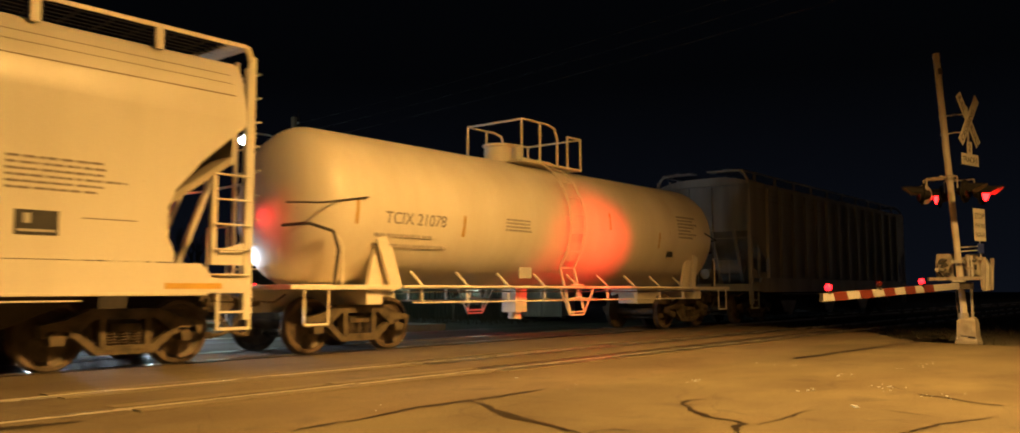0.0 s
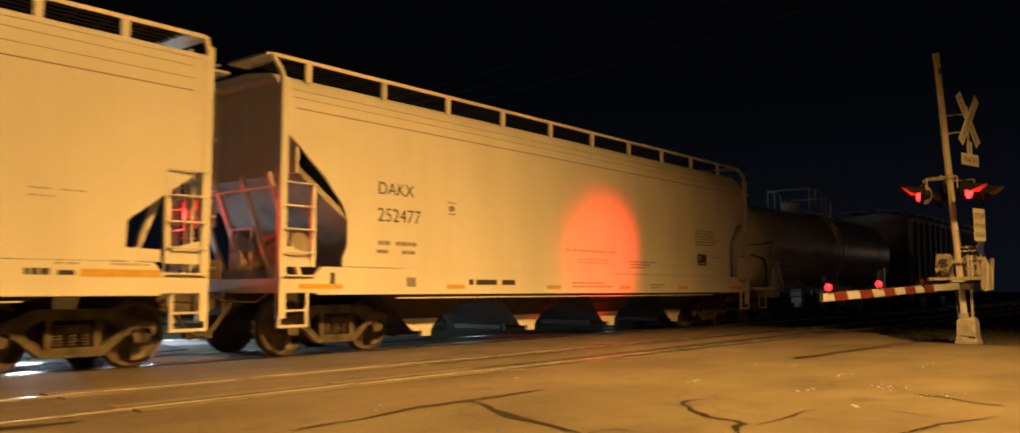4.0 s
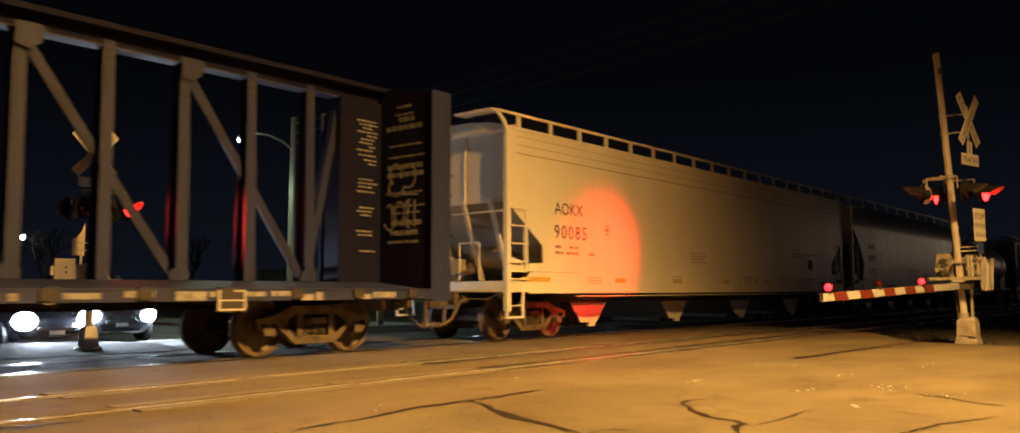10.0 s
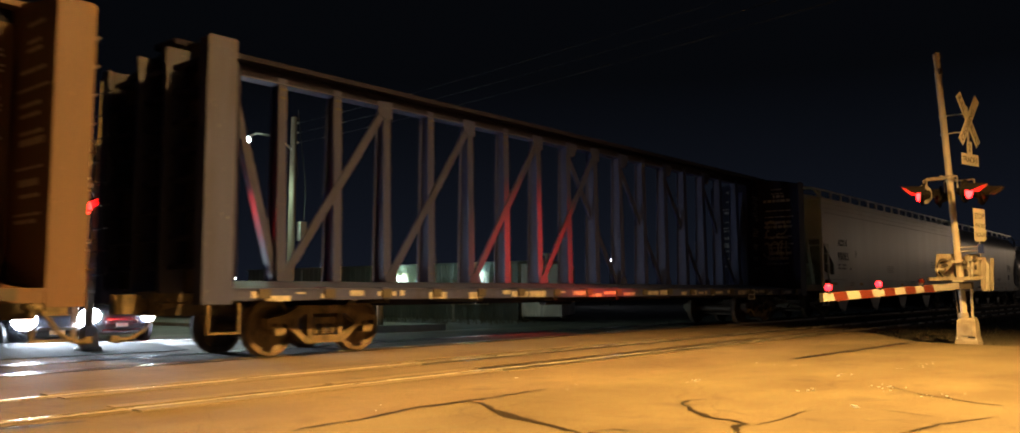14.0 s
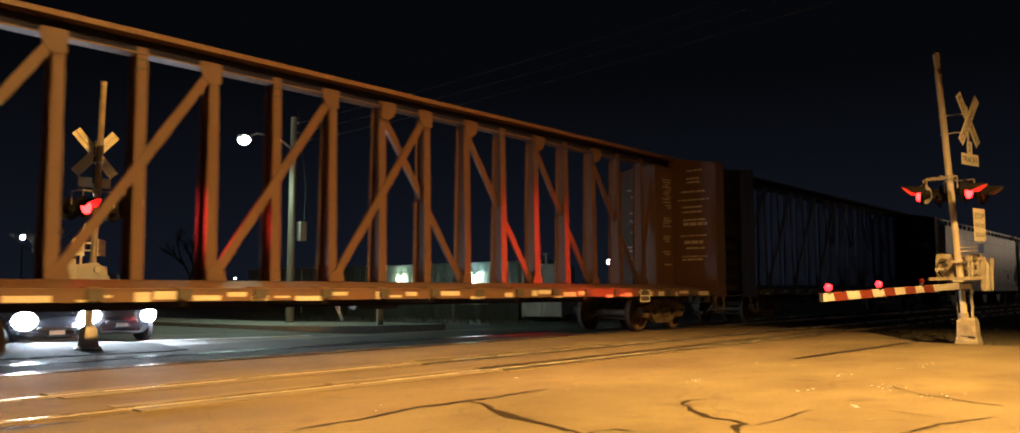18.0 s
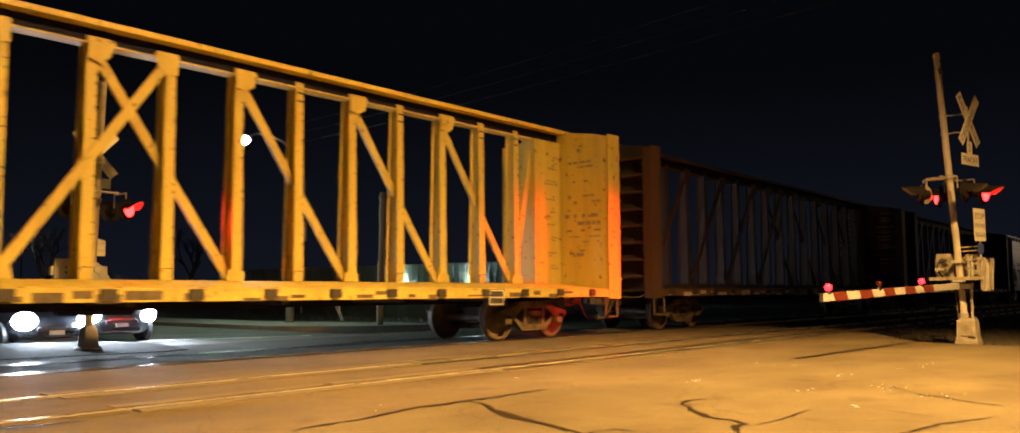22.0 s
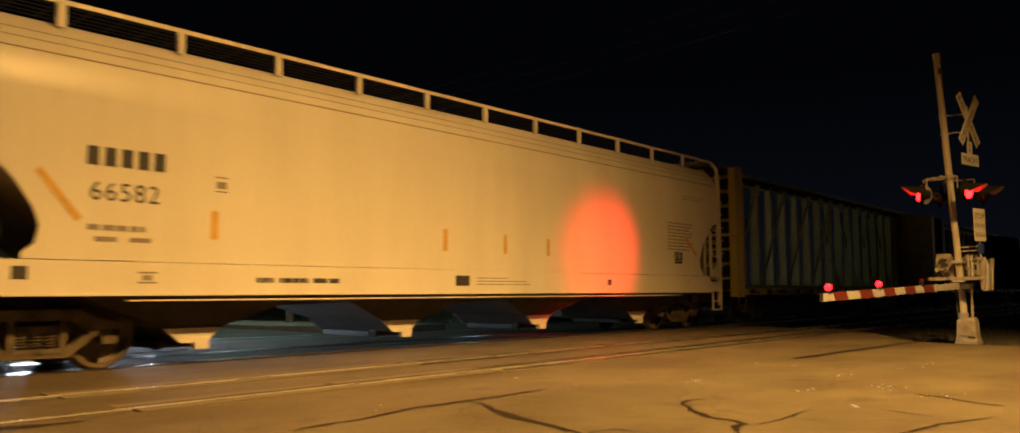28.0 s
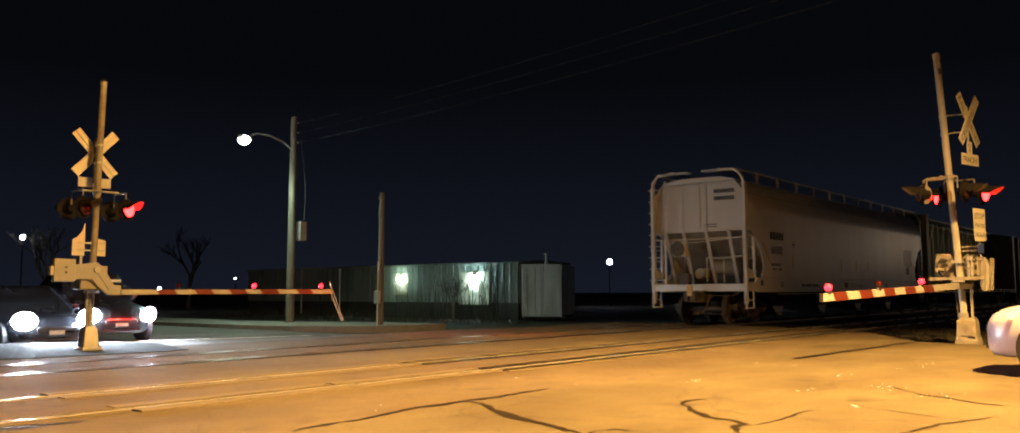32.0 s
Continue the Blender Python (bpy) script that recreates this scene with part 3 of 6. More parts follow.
# weeds along the pavement's edge
f = Form()
for i in range(700):
    x, y = rng.uniform(17.8, 30), rng.uniform(2.2, 6.9)
    if y > 3.6 and x < 18.3 + max(0, y - 4.4) * 1.9:
        continue
    if y < 3.4 and x < 19 + (3.4 - y) * 2.2:
        continue
    h, a = rng.uniform(0.05, 0.20), rng.uniform(0, 6.3)
    c, s = math.cos(a) * 0.008, math.sin(a) * 0.008
    l, m2 = rng.uniform(-.06, .06), rng.uniform(-.06, .06)
    f.add([(x - c, y - s, -0.13), (x + c, y + s, -0.13), (x + l, y + m2, -0.13 + h)], [(0, 1, 2)])
tagged(part("weeds", f, "leaf"), "dry weeds at the broken edge of the pavement", "weeds", kind="stuff")


# ======== crossing signals ========
def lamp_unit(name, parent, at, lit_first, shell="silver"):
    """One flashing light: round black background, housing, hood and a lens drum with a lit and a dark side that turns in it. Faces -y."""
    bk = part(name, Form().disc((0, 0.056, 0), (0, 1, 0), 0.23, 0.012, 28), "matte_black", parent, "black round background of the red light", at=at)
    part("housing", Form().cyl((0, 0.062, 0), (0, 0.20, 0), 0.13, 20, 0.07), shell, bk)
    hood = Form()
    n = 16
    rows, inner = [], []
    for k in range(n + 1):
        a = math.pi * (0.02 + 0.96 * k / n)
        c, s = math.cos(a) * 0.165, math.sin(a) * 0.165
        d = 0.12 + 0.24 * max(0, math.sin(a))
        rows.append([(c, 0.05, s), (c, -d, s - 0.02), (c * 0.97, -d, s * 0.97 - 0.02), (c * 0.97, 0.05, s * 0.97)])
        inner.append([(c * 0.965, 0.04, s * 0.965), (c * 0.965, -d + .004, s * 0.965 - 0.02), (c * 0.95, -d + .004, s * 0.95 - 0.02), (c * 0.95, 0.04, s * 0.95)])
    hood.rings(rows)
    part("hood", hood, "hood", bk)
    part("hood_lining", Form().rings(inner), "lining", bk)
    ring = [(.158, .052), (.158, -.004), (.172, -.004), (.172, .052)]
    part("bezel", Form().rings([[(r * math.cos(2 * math.pi * i / 24), y, r * math.sin(2 * math.pi * i / 24)) for i in range(24)] for r, y in ring + ring[:1]], caps=False), "matte_black", bk)
    me1 = Form().cyl((0, -0.045, 0), (0, -0.012, 0), 0.115, 20, 0.15).mesh("lit_lens", M["red_glow"])
    me2 = Form().cyl((0, 0.045, 0), (0, 0.012, 0), 0.115, 20, 0.15).mesh("dark_lens", M["lens_dark"])
    me = Form().cyl((0, -0.011, 0), (0, 0.011, 0), 0.152, 20).mesh("lens_drum", M["black"])
    bm = bmesh.new()
    for k, mm in enumerate((me, me1, me2)):
        bm.from_mesh(mm)
        bm.faces.ensure_lookup_table()
        for fc in bm.faces:
            if not fc.tag:
                fc.material_index, fc.tag = k, True
    dm = bpy.data.meshes.new("lens_drum")
    bm.to_mesh(dm)
    bm.free()
    for mt in ("black", "red_glow", "lens_dark"):
        dm.materials.append(M[mt])
    drum = new("lens_drum", dm)
    drum.parent = bk
    FLASHERS.append((drum, lit_first, (0, 0, 0)))
    return bk


def bead_lamp(parent, x, y, z, phase, front):
    """A small red gate light; the flashing ones turn a lit side to a dark side."""
    b = part("gate_light", Form().cyl((x, y, z), (x, y, z + 0.05), 0.03, 10).box(x - .05, x + .05, y - .03, y + .03, z - 0.01, z + 0.012), "plastic", parent)
    dm = bpy.data.meshes.new("bead")
    bm = bmesh.new()
    bm.from_mesh(Form().ball((0, 0, 0), 0.054, 16).mesh("bead", M["red_bead"]))
    for fc in bm.faces:
        fc.material_index = 0 if fc.calc_center_median().dot(front) < 0 else 1
    bm.to_mesh(dm)
    bm.free()
    dm.materials.append(M["red_bead"])
    dm.materials.append(M["lens_dark"] if phase is not None else M["red_bead"])
    o = new("bead", dm)
    o.parent = b
    o.matrix_basis = pose(x, y, z + 0.085)
    if phase is not None:
        FLASHERS.append((o, phase, (x, y, z + 0.085)))


FLASHERS = []


def crossing_signal(label, at, arm_len, lean_x, lean_y, arm_z, slope, far_side):
    """Post with crossbuck, sign plates, four red lights, gate mechanism and striped arm. Faces -y, its arm reaches to -x."""
    root = thing("crossing_signal", label, "railway signal", at, group="crossing signals")
    H = 5.85 if not far_side else 5.60
    turn = 0 if far_side else -14
    gap = .44 if far_side else .38
    lz = 2.90 if far_side else 2.95

    def on(z):
        return lean_x * z, lean_y * z
    f = Form().cyl((0, 0, 0.3), (lean_x * H, lean_y * H, H), 0.065, 18)
    part("post", f, "sill_cast" if far_side else "post_paint", root, "silver-painted steel signal post")
    f = Form().cyl((lean_x * (H - .06), lean_y * (H - .06), H - .06), (lean_x * (H + .03), lean_y * (H + .03), H + .03), 0.075, 18)
    part("post_cap", f, "silver" if far_side else "post_paint", root)
    part("post_plate", Form().cyl((lean_x * (H - .42) - .03, lean_y * (H - .42) - .05, H - .42), (lean_x * (H - .30) - .03, lean_y * (H - .30) - .05, H - .30), 0.045, 10), "black", root)
    # cast base on its foundation
    f = Form()
    by0 = 0 if far_side else -.05
    tiers = ((0.0, .20), (.05, .20), (.07, .155), (.44, .125), (.50, .09)) if far_side else ((0.0, .20), (.035, .20), (.05, .182), (.40, .168), (.44, .150), (.47, .10))
    f.rings([[(x * w, y * w + by0, z) for x, y in ((-1, -1), (1, -1), (1, 1), (-1, 1))] for z, w in tiers])
    base = part("base", f, "galv" if far_side else "sill_cast", root, "bolted cast signal base", bevel=0.012)
    foot = .26 if far_side else .21
    part("foundation", Form().box(-foot, foot, by0 - foot, by0 + foot, -.3, .006), "kerb", root, bevel=0.015)
    if not far_side:
        part("base_door", Form().box(-.196, -.172, -.17, .06, .12, .36), "sill_cast", base, bevel=0.006)
        part("base_slot", Form().box(-.199, -.17, -.20, -.08, .075, .105), "black", base)
        part("base_collar", Form().cyl((0, .025, .44), (0, .027, .56), .095, 18), "silver", base)
    for sx in (-.17, .17):
        for sy in (-.17, .17):
            part("bolt", Form().cyl((sx, sy + by0, .03), (sx, sy + by0, .08), .02, 6), "galv", root)
    f = Form().pipe([(.09, .06, .35), (.10, .07, 1.25)] if far_side else [(0, -.14, .40), (.01, -.14, 1.16)], 0.028, 10)
    part("conduit", f, "silver", root)
    # crossbuck
    cz = 4.13 if far_side else 4.42
    cx, cy = on(cz)
    cx -= .07 if far_side else 0
    yb = cy - (0.34 if far_side else .46)
    hang = Matrix.Translation((cx, yb, 0)) @ Matrix.Rotation(radians(turn), 4, "Z") @ Matrix.Translation((-cx, -yb, 0))
    for k, ang in enumerate((47, -47) if far_side else (52, -52)):
        m = hang @ pose(cx, yb - 0.014 * k, cz) @ Matrix.Rotation(radians(ang), 4, "Y")
        bl = part("blade", Form().box(-.61, .61, -.005, .005, -.105, .105), "sign_back" if far_side else "sign_white", root, "white crossbuck blade with black letters", at=m)
        part("blade_face", Form().box(-.605, .605, -.008, -.0055, -.10, .10), "sign_white", bl)
        if k == 0:
            lettering("letters", "RAIL", 0.175, "ink", bl, pose(-.57, -.0095, -.065, 90), 1.1)
            lettering("letters", "ROAD", 0.175, "ink", bl, pose(.12, -.0095, -.065, 90), 1.0)
        else:
            lettering("letters", "CROSSING", 0.175, "ink", bl, pose(-.55, -.0095, -.065, 90), 1.02)
        if far_side:
            part("stiffener", Form().box(-.6, .6, .005, .03, -.018, .018), "sign_back", bl)
    for z in (cz - .24, cz + .13):
        bx, by = on(z)
        part("sign_bracket", Form().pipe([(bx, by, z), (bx + .02, by - .18, z + .02), (cx, yb + .02, z)], 0.014, 8).cyl((bx, by, z - .02), (bx, by, z + .02), .078, 16), "galv", root)
    part("sign_mount", Form().box(cx - .05, cx + .05, yb + .006, yb + .03, cz - .64, cz + .28), "galv" if not far_side else "black", root)
    # number-of-tracks plate
    tp = part("tracks_plate", Form().box(cx - .34, cx + .34, yb - .004, yb + .004, *((cz - .73, cz - .52) if far_side else (cz - .92, cz - .69))), "sign_white", root, "white plate with the word tracks", at=hang)
    if not far_side:
        lettering("letters", "TRACKS", 0.16, "ink", tp, pose(cx - .31, yb - .006, cz - .86, 90), 1.0)
        cp = part("count_plate", Form().box(cx - .10, cx + .10, yb - .004, yb + .004, cz - .685, cz - .44), "sign_white", root, at=hang)
        lettering("letters", "2", 0.22, "ink", cp, pose(cx - .06, yb - .006, cz - .64, 90))
    # red lights on their cross arm
    lx, ly = on(2.95)
    part("cross_arm", Form().pipe([(lx - .42, ly + .08, 3.28), (lx + .42, ly + (.0 if not far_side else .08), 3.28)], 0.022, 10).cyl((lx, ly, 3.22), (lx, ly, 3.34), .085, 14), "silver", root)
    for sx, ph in ((-gap, 0 if far_side else 1), (gap, 1 if far_side else 0)):
        sy = 0 if far_side else -sx * .2
        fy, ry = (-.34, .50) if far_side else (-.47, .41)
        part("hanger", Form().cyl((lx + sx, ly + sy + fy + .18, 2.99), (lx + sx, ly + sy + fy + .18, 3.26), .014, 8), "silver", root)
        part("hanger", Form().cyl((lx + sx, ly + sy + ry - .14, 2.99), (lx + sx, ly + sy + ry - .14, 3.26), .014, 8), "silver", root)
        part("light_arm", Form().pipe([(lx + sx, ly + sy + ry - .14, 3.26), (lx + sx, ly + sy + fy + .18, 3.26)], .016, 8), "silver", root)
        lamp_unit("front_light", root, pose(lx + sx, ly + sy + fy, lz, 4, 0, turn * .8), ph, "matte_black")
        lamp_unit("back_light", root, pose(lx + sx, ly + sy + ry, lz, -4, 0, 180 + (24 if far_side else 24)), ph, "matte_black")
    if not far_side:
        bell = part("bell", Form().rings([[(lx + .02 + d * .5 - .87 * r * math.cos(t * .2618), ly + .50 + .87 * d + .5 * r * math.cos(t * .2618), 2.98 + r * math.sin(t * .2618)) for t in range(24)] for d, r in ((.09, .03), (.085, .10), (.06, .17), (.02, .20), (0, .205), (-.02, .20), (-.06, .10), (-.075, .03))]), "galv", root, "round pale gong of the crossing bell")
        part("bell_stud", Form().cyl((lx - .08, ly + .50, 2.98), (lx - .04, ly + .50, 2.98), .025, 10), "black", bell)
        part("bell_bracket", Form().pipe([(lx, ly, 3.27), (lx, ly + .50, 3.27), (lx + .02, ly + .50, 3.18)], .02, 8), "silver", root)
    # stop sign plate
    sx0, sy0 = on(2.2)
    if not far_side:
        swing = Matrix.Translation((sx0, sy0 - .46, 0)) @ Matrix.Rotation(radians(turn), 4, "Z") @ Matrix.Translation((-sx0, .46 - sy0, 0))
        st = part("stop_plate", Form().box(sx0 - .23, sx0 + .23, sy0 - .46, sy0 - .452, 1.98, 2.62), "sign_white", root, "white regulatory plate with black letters", at=swing)
        for txt, z, sz in (("STOP", 2.42, .155), ("ON RED", 2.24, .125), ("SIGNAL", 2.06, .125)):
            lettering("letters", txt, sz, "ink", st, pose(sx0 - .20, sy0 - .462, z, 90))
        part("sign_bracket", Form().pipe([(sx0, sy0, 1.78), (sx0, sy0 - .45, 1.80)], .012, 8).pipe([(sx0, sy0, 1.86), (sx0, sy0 - .45, 1.88)], .012, 8).box(sx0 - .02, sx0 + .02, sy0 - .452, sy0 - .44, 1.6, 2.6), "galv", root)
        part("notice_plate", Form().box(sx0 - .12, sx0 + .12, sy0 - .46, sy0 - .453, 1.74, 1.93), "blue_sign", root, "small dark blue notice plate", at=swing)
    # gate mechanism
    gx0, gy0 = on(1.4)
    if far_side:
        part("mechanism_box", Form().box(gx0 - .12, gx0 + .42, gy0 + .10, gy0 + .42, 1.24, 1.72), "silver", root, "silver gate mechanism case", bevel=0.02)
        part("case_lid", Form().box(gx0 - .14, gx0 + .44, gy0 + .085, gy0 + .10, 1.27, 1.69), "silver", root, bevel=0.008)
    else:
        case = part("mechanism_box", Form().box(gx0 + .10, gx0 + .45, .16, .50, 1.20, 1.75), "silver", root, "silver gate mechanism case", bevel=0.02)
        part("case_link", Form().box(gx0 + .16, gx0 + .40, -.06, .18, 1.26, 1.68), "sill_cast", root, bevel=0.01)
        part("mechanism_box", Form().box(gx0 + .08, gx0 + .45, -.28, -.04, 1.22, 1.73), "silver", root, "silver gate mechanism case", bevel=0.02)
        part("case_lid", Form().prism([(.17, 1.70), (.47, 1.70), (.50, 1.66), (.50, 1.27), (.44, 1.22), (.17, 1.22)], "x", gx0 + .075, gx0 + .10), "silver", root, bevel=0.008)
        part("lid_hinge", Form().cyl((gx0 + .07, .49, 1.30), (gx0 + .07, .49, 1.62), .018, 10), "sill_cast", case)
        for y, z, r in ((.36, 1.62, .035), (.33, 1.52, .045), (.37, 1.42, .03), (.30, 1.33, .04)):
            part("terminal", Form().cyl((gx0 + .02, y, z), (gx0 + .08, y, z), r, 12).box(gx0 + .03, gx0 + .075, y - .06, y + .06, z - .022, z + .022), "black", case, "dark terminal block on the case")
        for y0, y1, z0, z1 in ((.22, .40, 1.66, 1.64), (.21, .33, 1.44, 1.40)):
            part("terminal_strap", Form().bar((gx0 + .05, y0, z0), (gx0 + .05, y1, z1), .03, .03), "sill_cast", case)
    for z in (1.2, 1.58):
        part("clamp", Form().box(gx0 - .12, gx0 + .12, gy0 - .10, gy0 + .10, z - .03, z + .03), "galv", root)
    part("drive_shaft", Form().cyl((gx0 - .45, gy0 + .3, 1.42), (gx0 + .42, gy0 + .3, 1.42), .035, 12), "galv", root)
    if far_side:
        f = Form().prism([(.56, 1.73), (.10, 1.79), (-.02, 1.71), (-.25, 1.335), (-.40, 1.325), (-.40, 1.13), (-.13, 1.13), (.06, 1.29), (.20, 1.45), (.56, 1.44)], "y", gy0 + .44, gy0 + .50)
        part("arm_bracket", f, "arm_white", root, "pale curved gate arm bracket", bevel=0.01)
        part("bracket_rib", Form().bar((.50, gy0 + .51, 1.60), (.12, gy0 + .51, 1.62), .02, .03).bar((.12, gy0 + .51, 1.62), (-.16, gy0 + .51, 1.24), .02, .03), "arm_white", root)
        part("pivot", Form().cyl((.12, gy0 + .49, 1.64), (.12, gy0 + .56, 1.64), .06, 16), "galv", root)
        part("counterweight", Form().box(.53, .94, gy0 + .40, gy0 + .52, 1.40, 1.85), "arm_white", root, "pale counterweight plate", bevel=0.012)
        for z in (1.58, 1.68):
            part("weight_bolt", Form().cyl((.72, gy0 + .51, z), (.72, gy0 + .54, z), .022, 8), "black", root)
        part("counterweight", Form().box(.94, 1.0, gy0 + .42, gy0 + .50, 1.52, 1.70), "galv", root)
        part("rear_plate", Form().prism([(.15, 1.94), (.395, 1.94), (.395, 2.27), (.30, 2.32), (.21, 2.44), (.15, 2.62)], "y", gy0 - .02, gy0 + .0), "sign_back", root, "bare back of a curved sign plate")
        part("rear_plate", Form().prism([(-.10, 1.94), (-.28, 1.94), (-.28, 2.26), (-.10, 2.31)], "y", gy0 - .02, gy0 + .0), "sign_back", root)
        part("plate_bracket", Form().bar((.3, gy0 + .01, 2.05), (-.25, gy0 + .01, 2.05), .02, .03).bar((.3, gy0 + .01, 2.2), (-.25, gy0 + .01, 2.2), .02, .03).box(.20, .24, gy0 + .0, gy0 + .02, 1.70, 1.96), "galv", root)
    else:
        part("side_arm", Form().bar((gx0 - .33, -.43, 1.245), (gx0 - .33, .54, 1.235), .05, .065), "silver", root, bevel=0.006)
        part("arm_tip_cap", Form().box(gx0 - .36, gx0 - .30, .535, .57, 1.205, 1.27), "black", root)
        part("side_arm", Form().bar((gx0 + .52, -.43, 1.245), (gx0 + .52, .48, 1.235), .05, .065), "silver", root, bevel=0.006)
        # black block fills in the dark gap beneath case and side arm
        part("under_case_gap", Form().box(gx0 - .28, gx0 - .06, -.20, .16, 1.03, 1.17), "black", root, "black block standing for the dark gap under the case", bevel=0.01)
        part("counterweight", Form().prism([(-.40, 1.0), (-.28, .98), (-.25, 1.10), (-.24, 1.46), (-.30, 1.60), (-.36, 1.64), (-.42, 1.5)], "x", gx0 + .30, gx0 + .46), "galv", root, "grey curved counterweight", bevel=0.01)
        for sx in (-.24, .54):
            part("swing_arm", Form().bar((gx0 + sx, -.40, 1.01), (gx0 + sx, -.44, 1.65), .05, .065, (0, 1, 0)), "silver", root, bevel=0.006)
        part("swing_arm_head", Form().bar((gx0 - .24, -.44, 1.63), (gx0 - .24, -.30, 1.62), .05, .05), "silver", root, bevel=0.006)
        part("case_latch", Form().box(gx0 + .055, gx0 + .08, -.24, -.20, 1.42, 1.52), "black", root)
        part("stay_pipe", Form().pipe([(-.02, .12, .46), (-.02, .13, 1.2)], .016, 10), "black", root, "dark thin pipe along the post")
        part("cable_loop", Form().pipe([(gx0 + .04, .42, 1.62), (gx0 - .02, .46, 1.5), (gx0 - .01, .44, 1.38), (gx0 + .05, .38, 1.28)], .016, 8), "rubber", root)
        for y in (-.19, -.13):
            part("stop_rod", Form().cyl((gx0 - .10, y, 1.27), (gx0 - .10, y, 1.69), .02, 10).box(gx0 - .12, gx0 + .09, y - .02, y + .02, 1.60, 1.63), "galv", root)
        part("rod_clamp", Form().box(gx0 - .13, gx0 - .07, -.23, -.09, 1.42, 1.47), "silver", root)
    # striped arm
    z0, z1 = arm_z
    ya = gy0 + (0.51 if far_side else -.05)
    x_root = gx0 - (.36 if far_side else .05)
    swivel = Matrix.Translation((x_root, ya, 0)) @ Matrix.Rotation(radians(0 if far_side else -3.7), 4, "Z") @ Matrix.Translation((-x_root, -ya, 0))
    arm = part("gate_arm", Form().bar((x_root, ya, z0), (x_root - arm_len, ya, z1), .045, .105 if far_side else .122), "arm_white", root, "white gate arm with slanted red bands", at=swivel, bevel=0.004)
    d = (z1 - z0) / arm_len
    if far_side:
        bands = [(-5.24, .41), (-4.26, .47), (-3.38, .41), (-2.52, .41), (-1.64, .41)]
    else:
        bands = [(-6.21, .48), (-5.23, .50), (-4.22, .47), (-3.25, .50), (-2.30, .52)]
    for a, q in bands:
        s = slope
        e = .0545 if far_side else .063
        pts = [(a, -e), (a + q, -e), (a + q - s, e), (a - s, e)]
        pts = [(px, z0 + d * (x_root - px) + pz) for px, pz in pts]
        part("red_band", Form().prism(pts, "y", ya - .026, ya + .026), "arm_red", arm)
    part("arm_tip", Form().box(x_root - arm_len - .012, x_root - arm_len, ya - .025, ya + .025, z1 - .062, z1 + .062), "black", arm)
    tips = ((6.36, None), (4.40, 1), (2.35, 0)) if not far_side else ((arm_len - .36, None), (arm_len - 2.30, 0), (arm_len - 4.19, 1))
    for dist, ph in tips:
        bead_lamp(arm, x_root - dist, ya, z0 + d * dist + .055, ph, Vector((-.55, -.83, 0)) if far_side else Vector((.974, .225, 0)))
    if far_side:
        part("tip_prop", Form().pipe([(x_root - arm_len + .05, ya, z1 - .05), (x_root - arm_len - .15, ya + .2, z1 - .75)], .015, 8).pipe([(x_root - arm_len + .1, ya, z1 + .25), (x_root - arm_len - .2, ya + .2, z1 - .75)], .015, 8), "arm_white", arm, "thin pale props at the arm's tip")
    return root


crossing_signal("silver railway crossing signal with lowered striped gate on the near side", pose(18.95, 3.98, 0.0), 6.60, 0.0, 0.051, (1.10, 0.91), 0.10, False)
crossing_signal("silver railway crossing signal with lowered gate beyond the tracks", pose(6.95, 15.45, 0.0, 0, 0, 180) @ Matrix.Scale(0.86, 4), 5.46, -0.02, 0.0, (1.19, 1.19), -0.10, True)

# ======== railway cars ========
R_WHEEL = 0.4572
WHEELS = []


def wheelset_mesh():
    prof = [(0.06, -1.02), (0.085, -1.0), (0.085, -0.90), (0.075, -0.88), (0.10, -0.86), (0.13, -0.80), (0.16, -0.79), (0.20, -0.755), (0.33, -0.735), (0.385, -0.765), (0.395, -0.812), (0.445, -0.815),
            (0.457, -0.80), (0.4575, -0.715), (0.475, -0.70), (0.483, -0.69), (0.478, -0.675), (0.39, -0.675), (0.375, -0.70), (0.2, -0.69), (0.15, -0.67), (0.085, -0.65)]
    prof = prof + [(r, -y) for r, y in prof[::-1]]
    n = 36
    f = Form()
    f.rings([[(r * math.cos(2 * math.pi * i / n), y, r * math.sin(2 * math.pi * i / n)) for i in range(n)] for r, y in prof])
    for s in (-1, 1):
        for k in range(3):
            a = 2 * math.pi * k / 3
            f.cyl((0.045 * math.cos(a), s * 1.015, 0.045 * math.sin(a)), (0.045 * math.cos(a), s * 1.04, 0.045 * math.sin(a)), 0.014, 6)
    return f.mesh("wheelset", M["wheel_steel"])


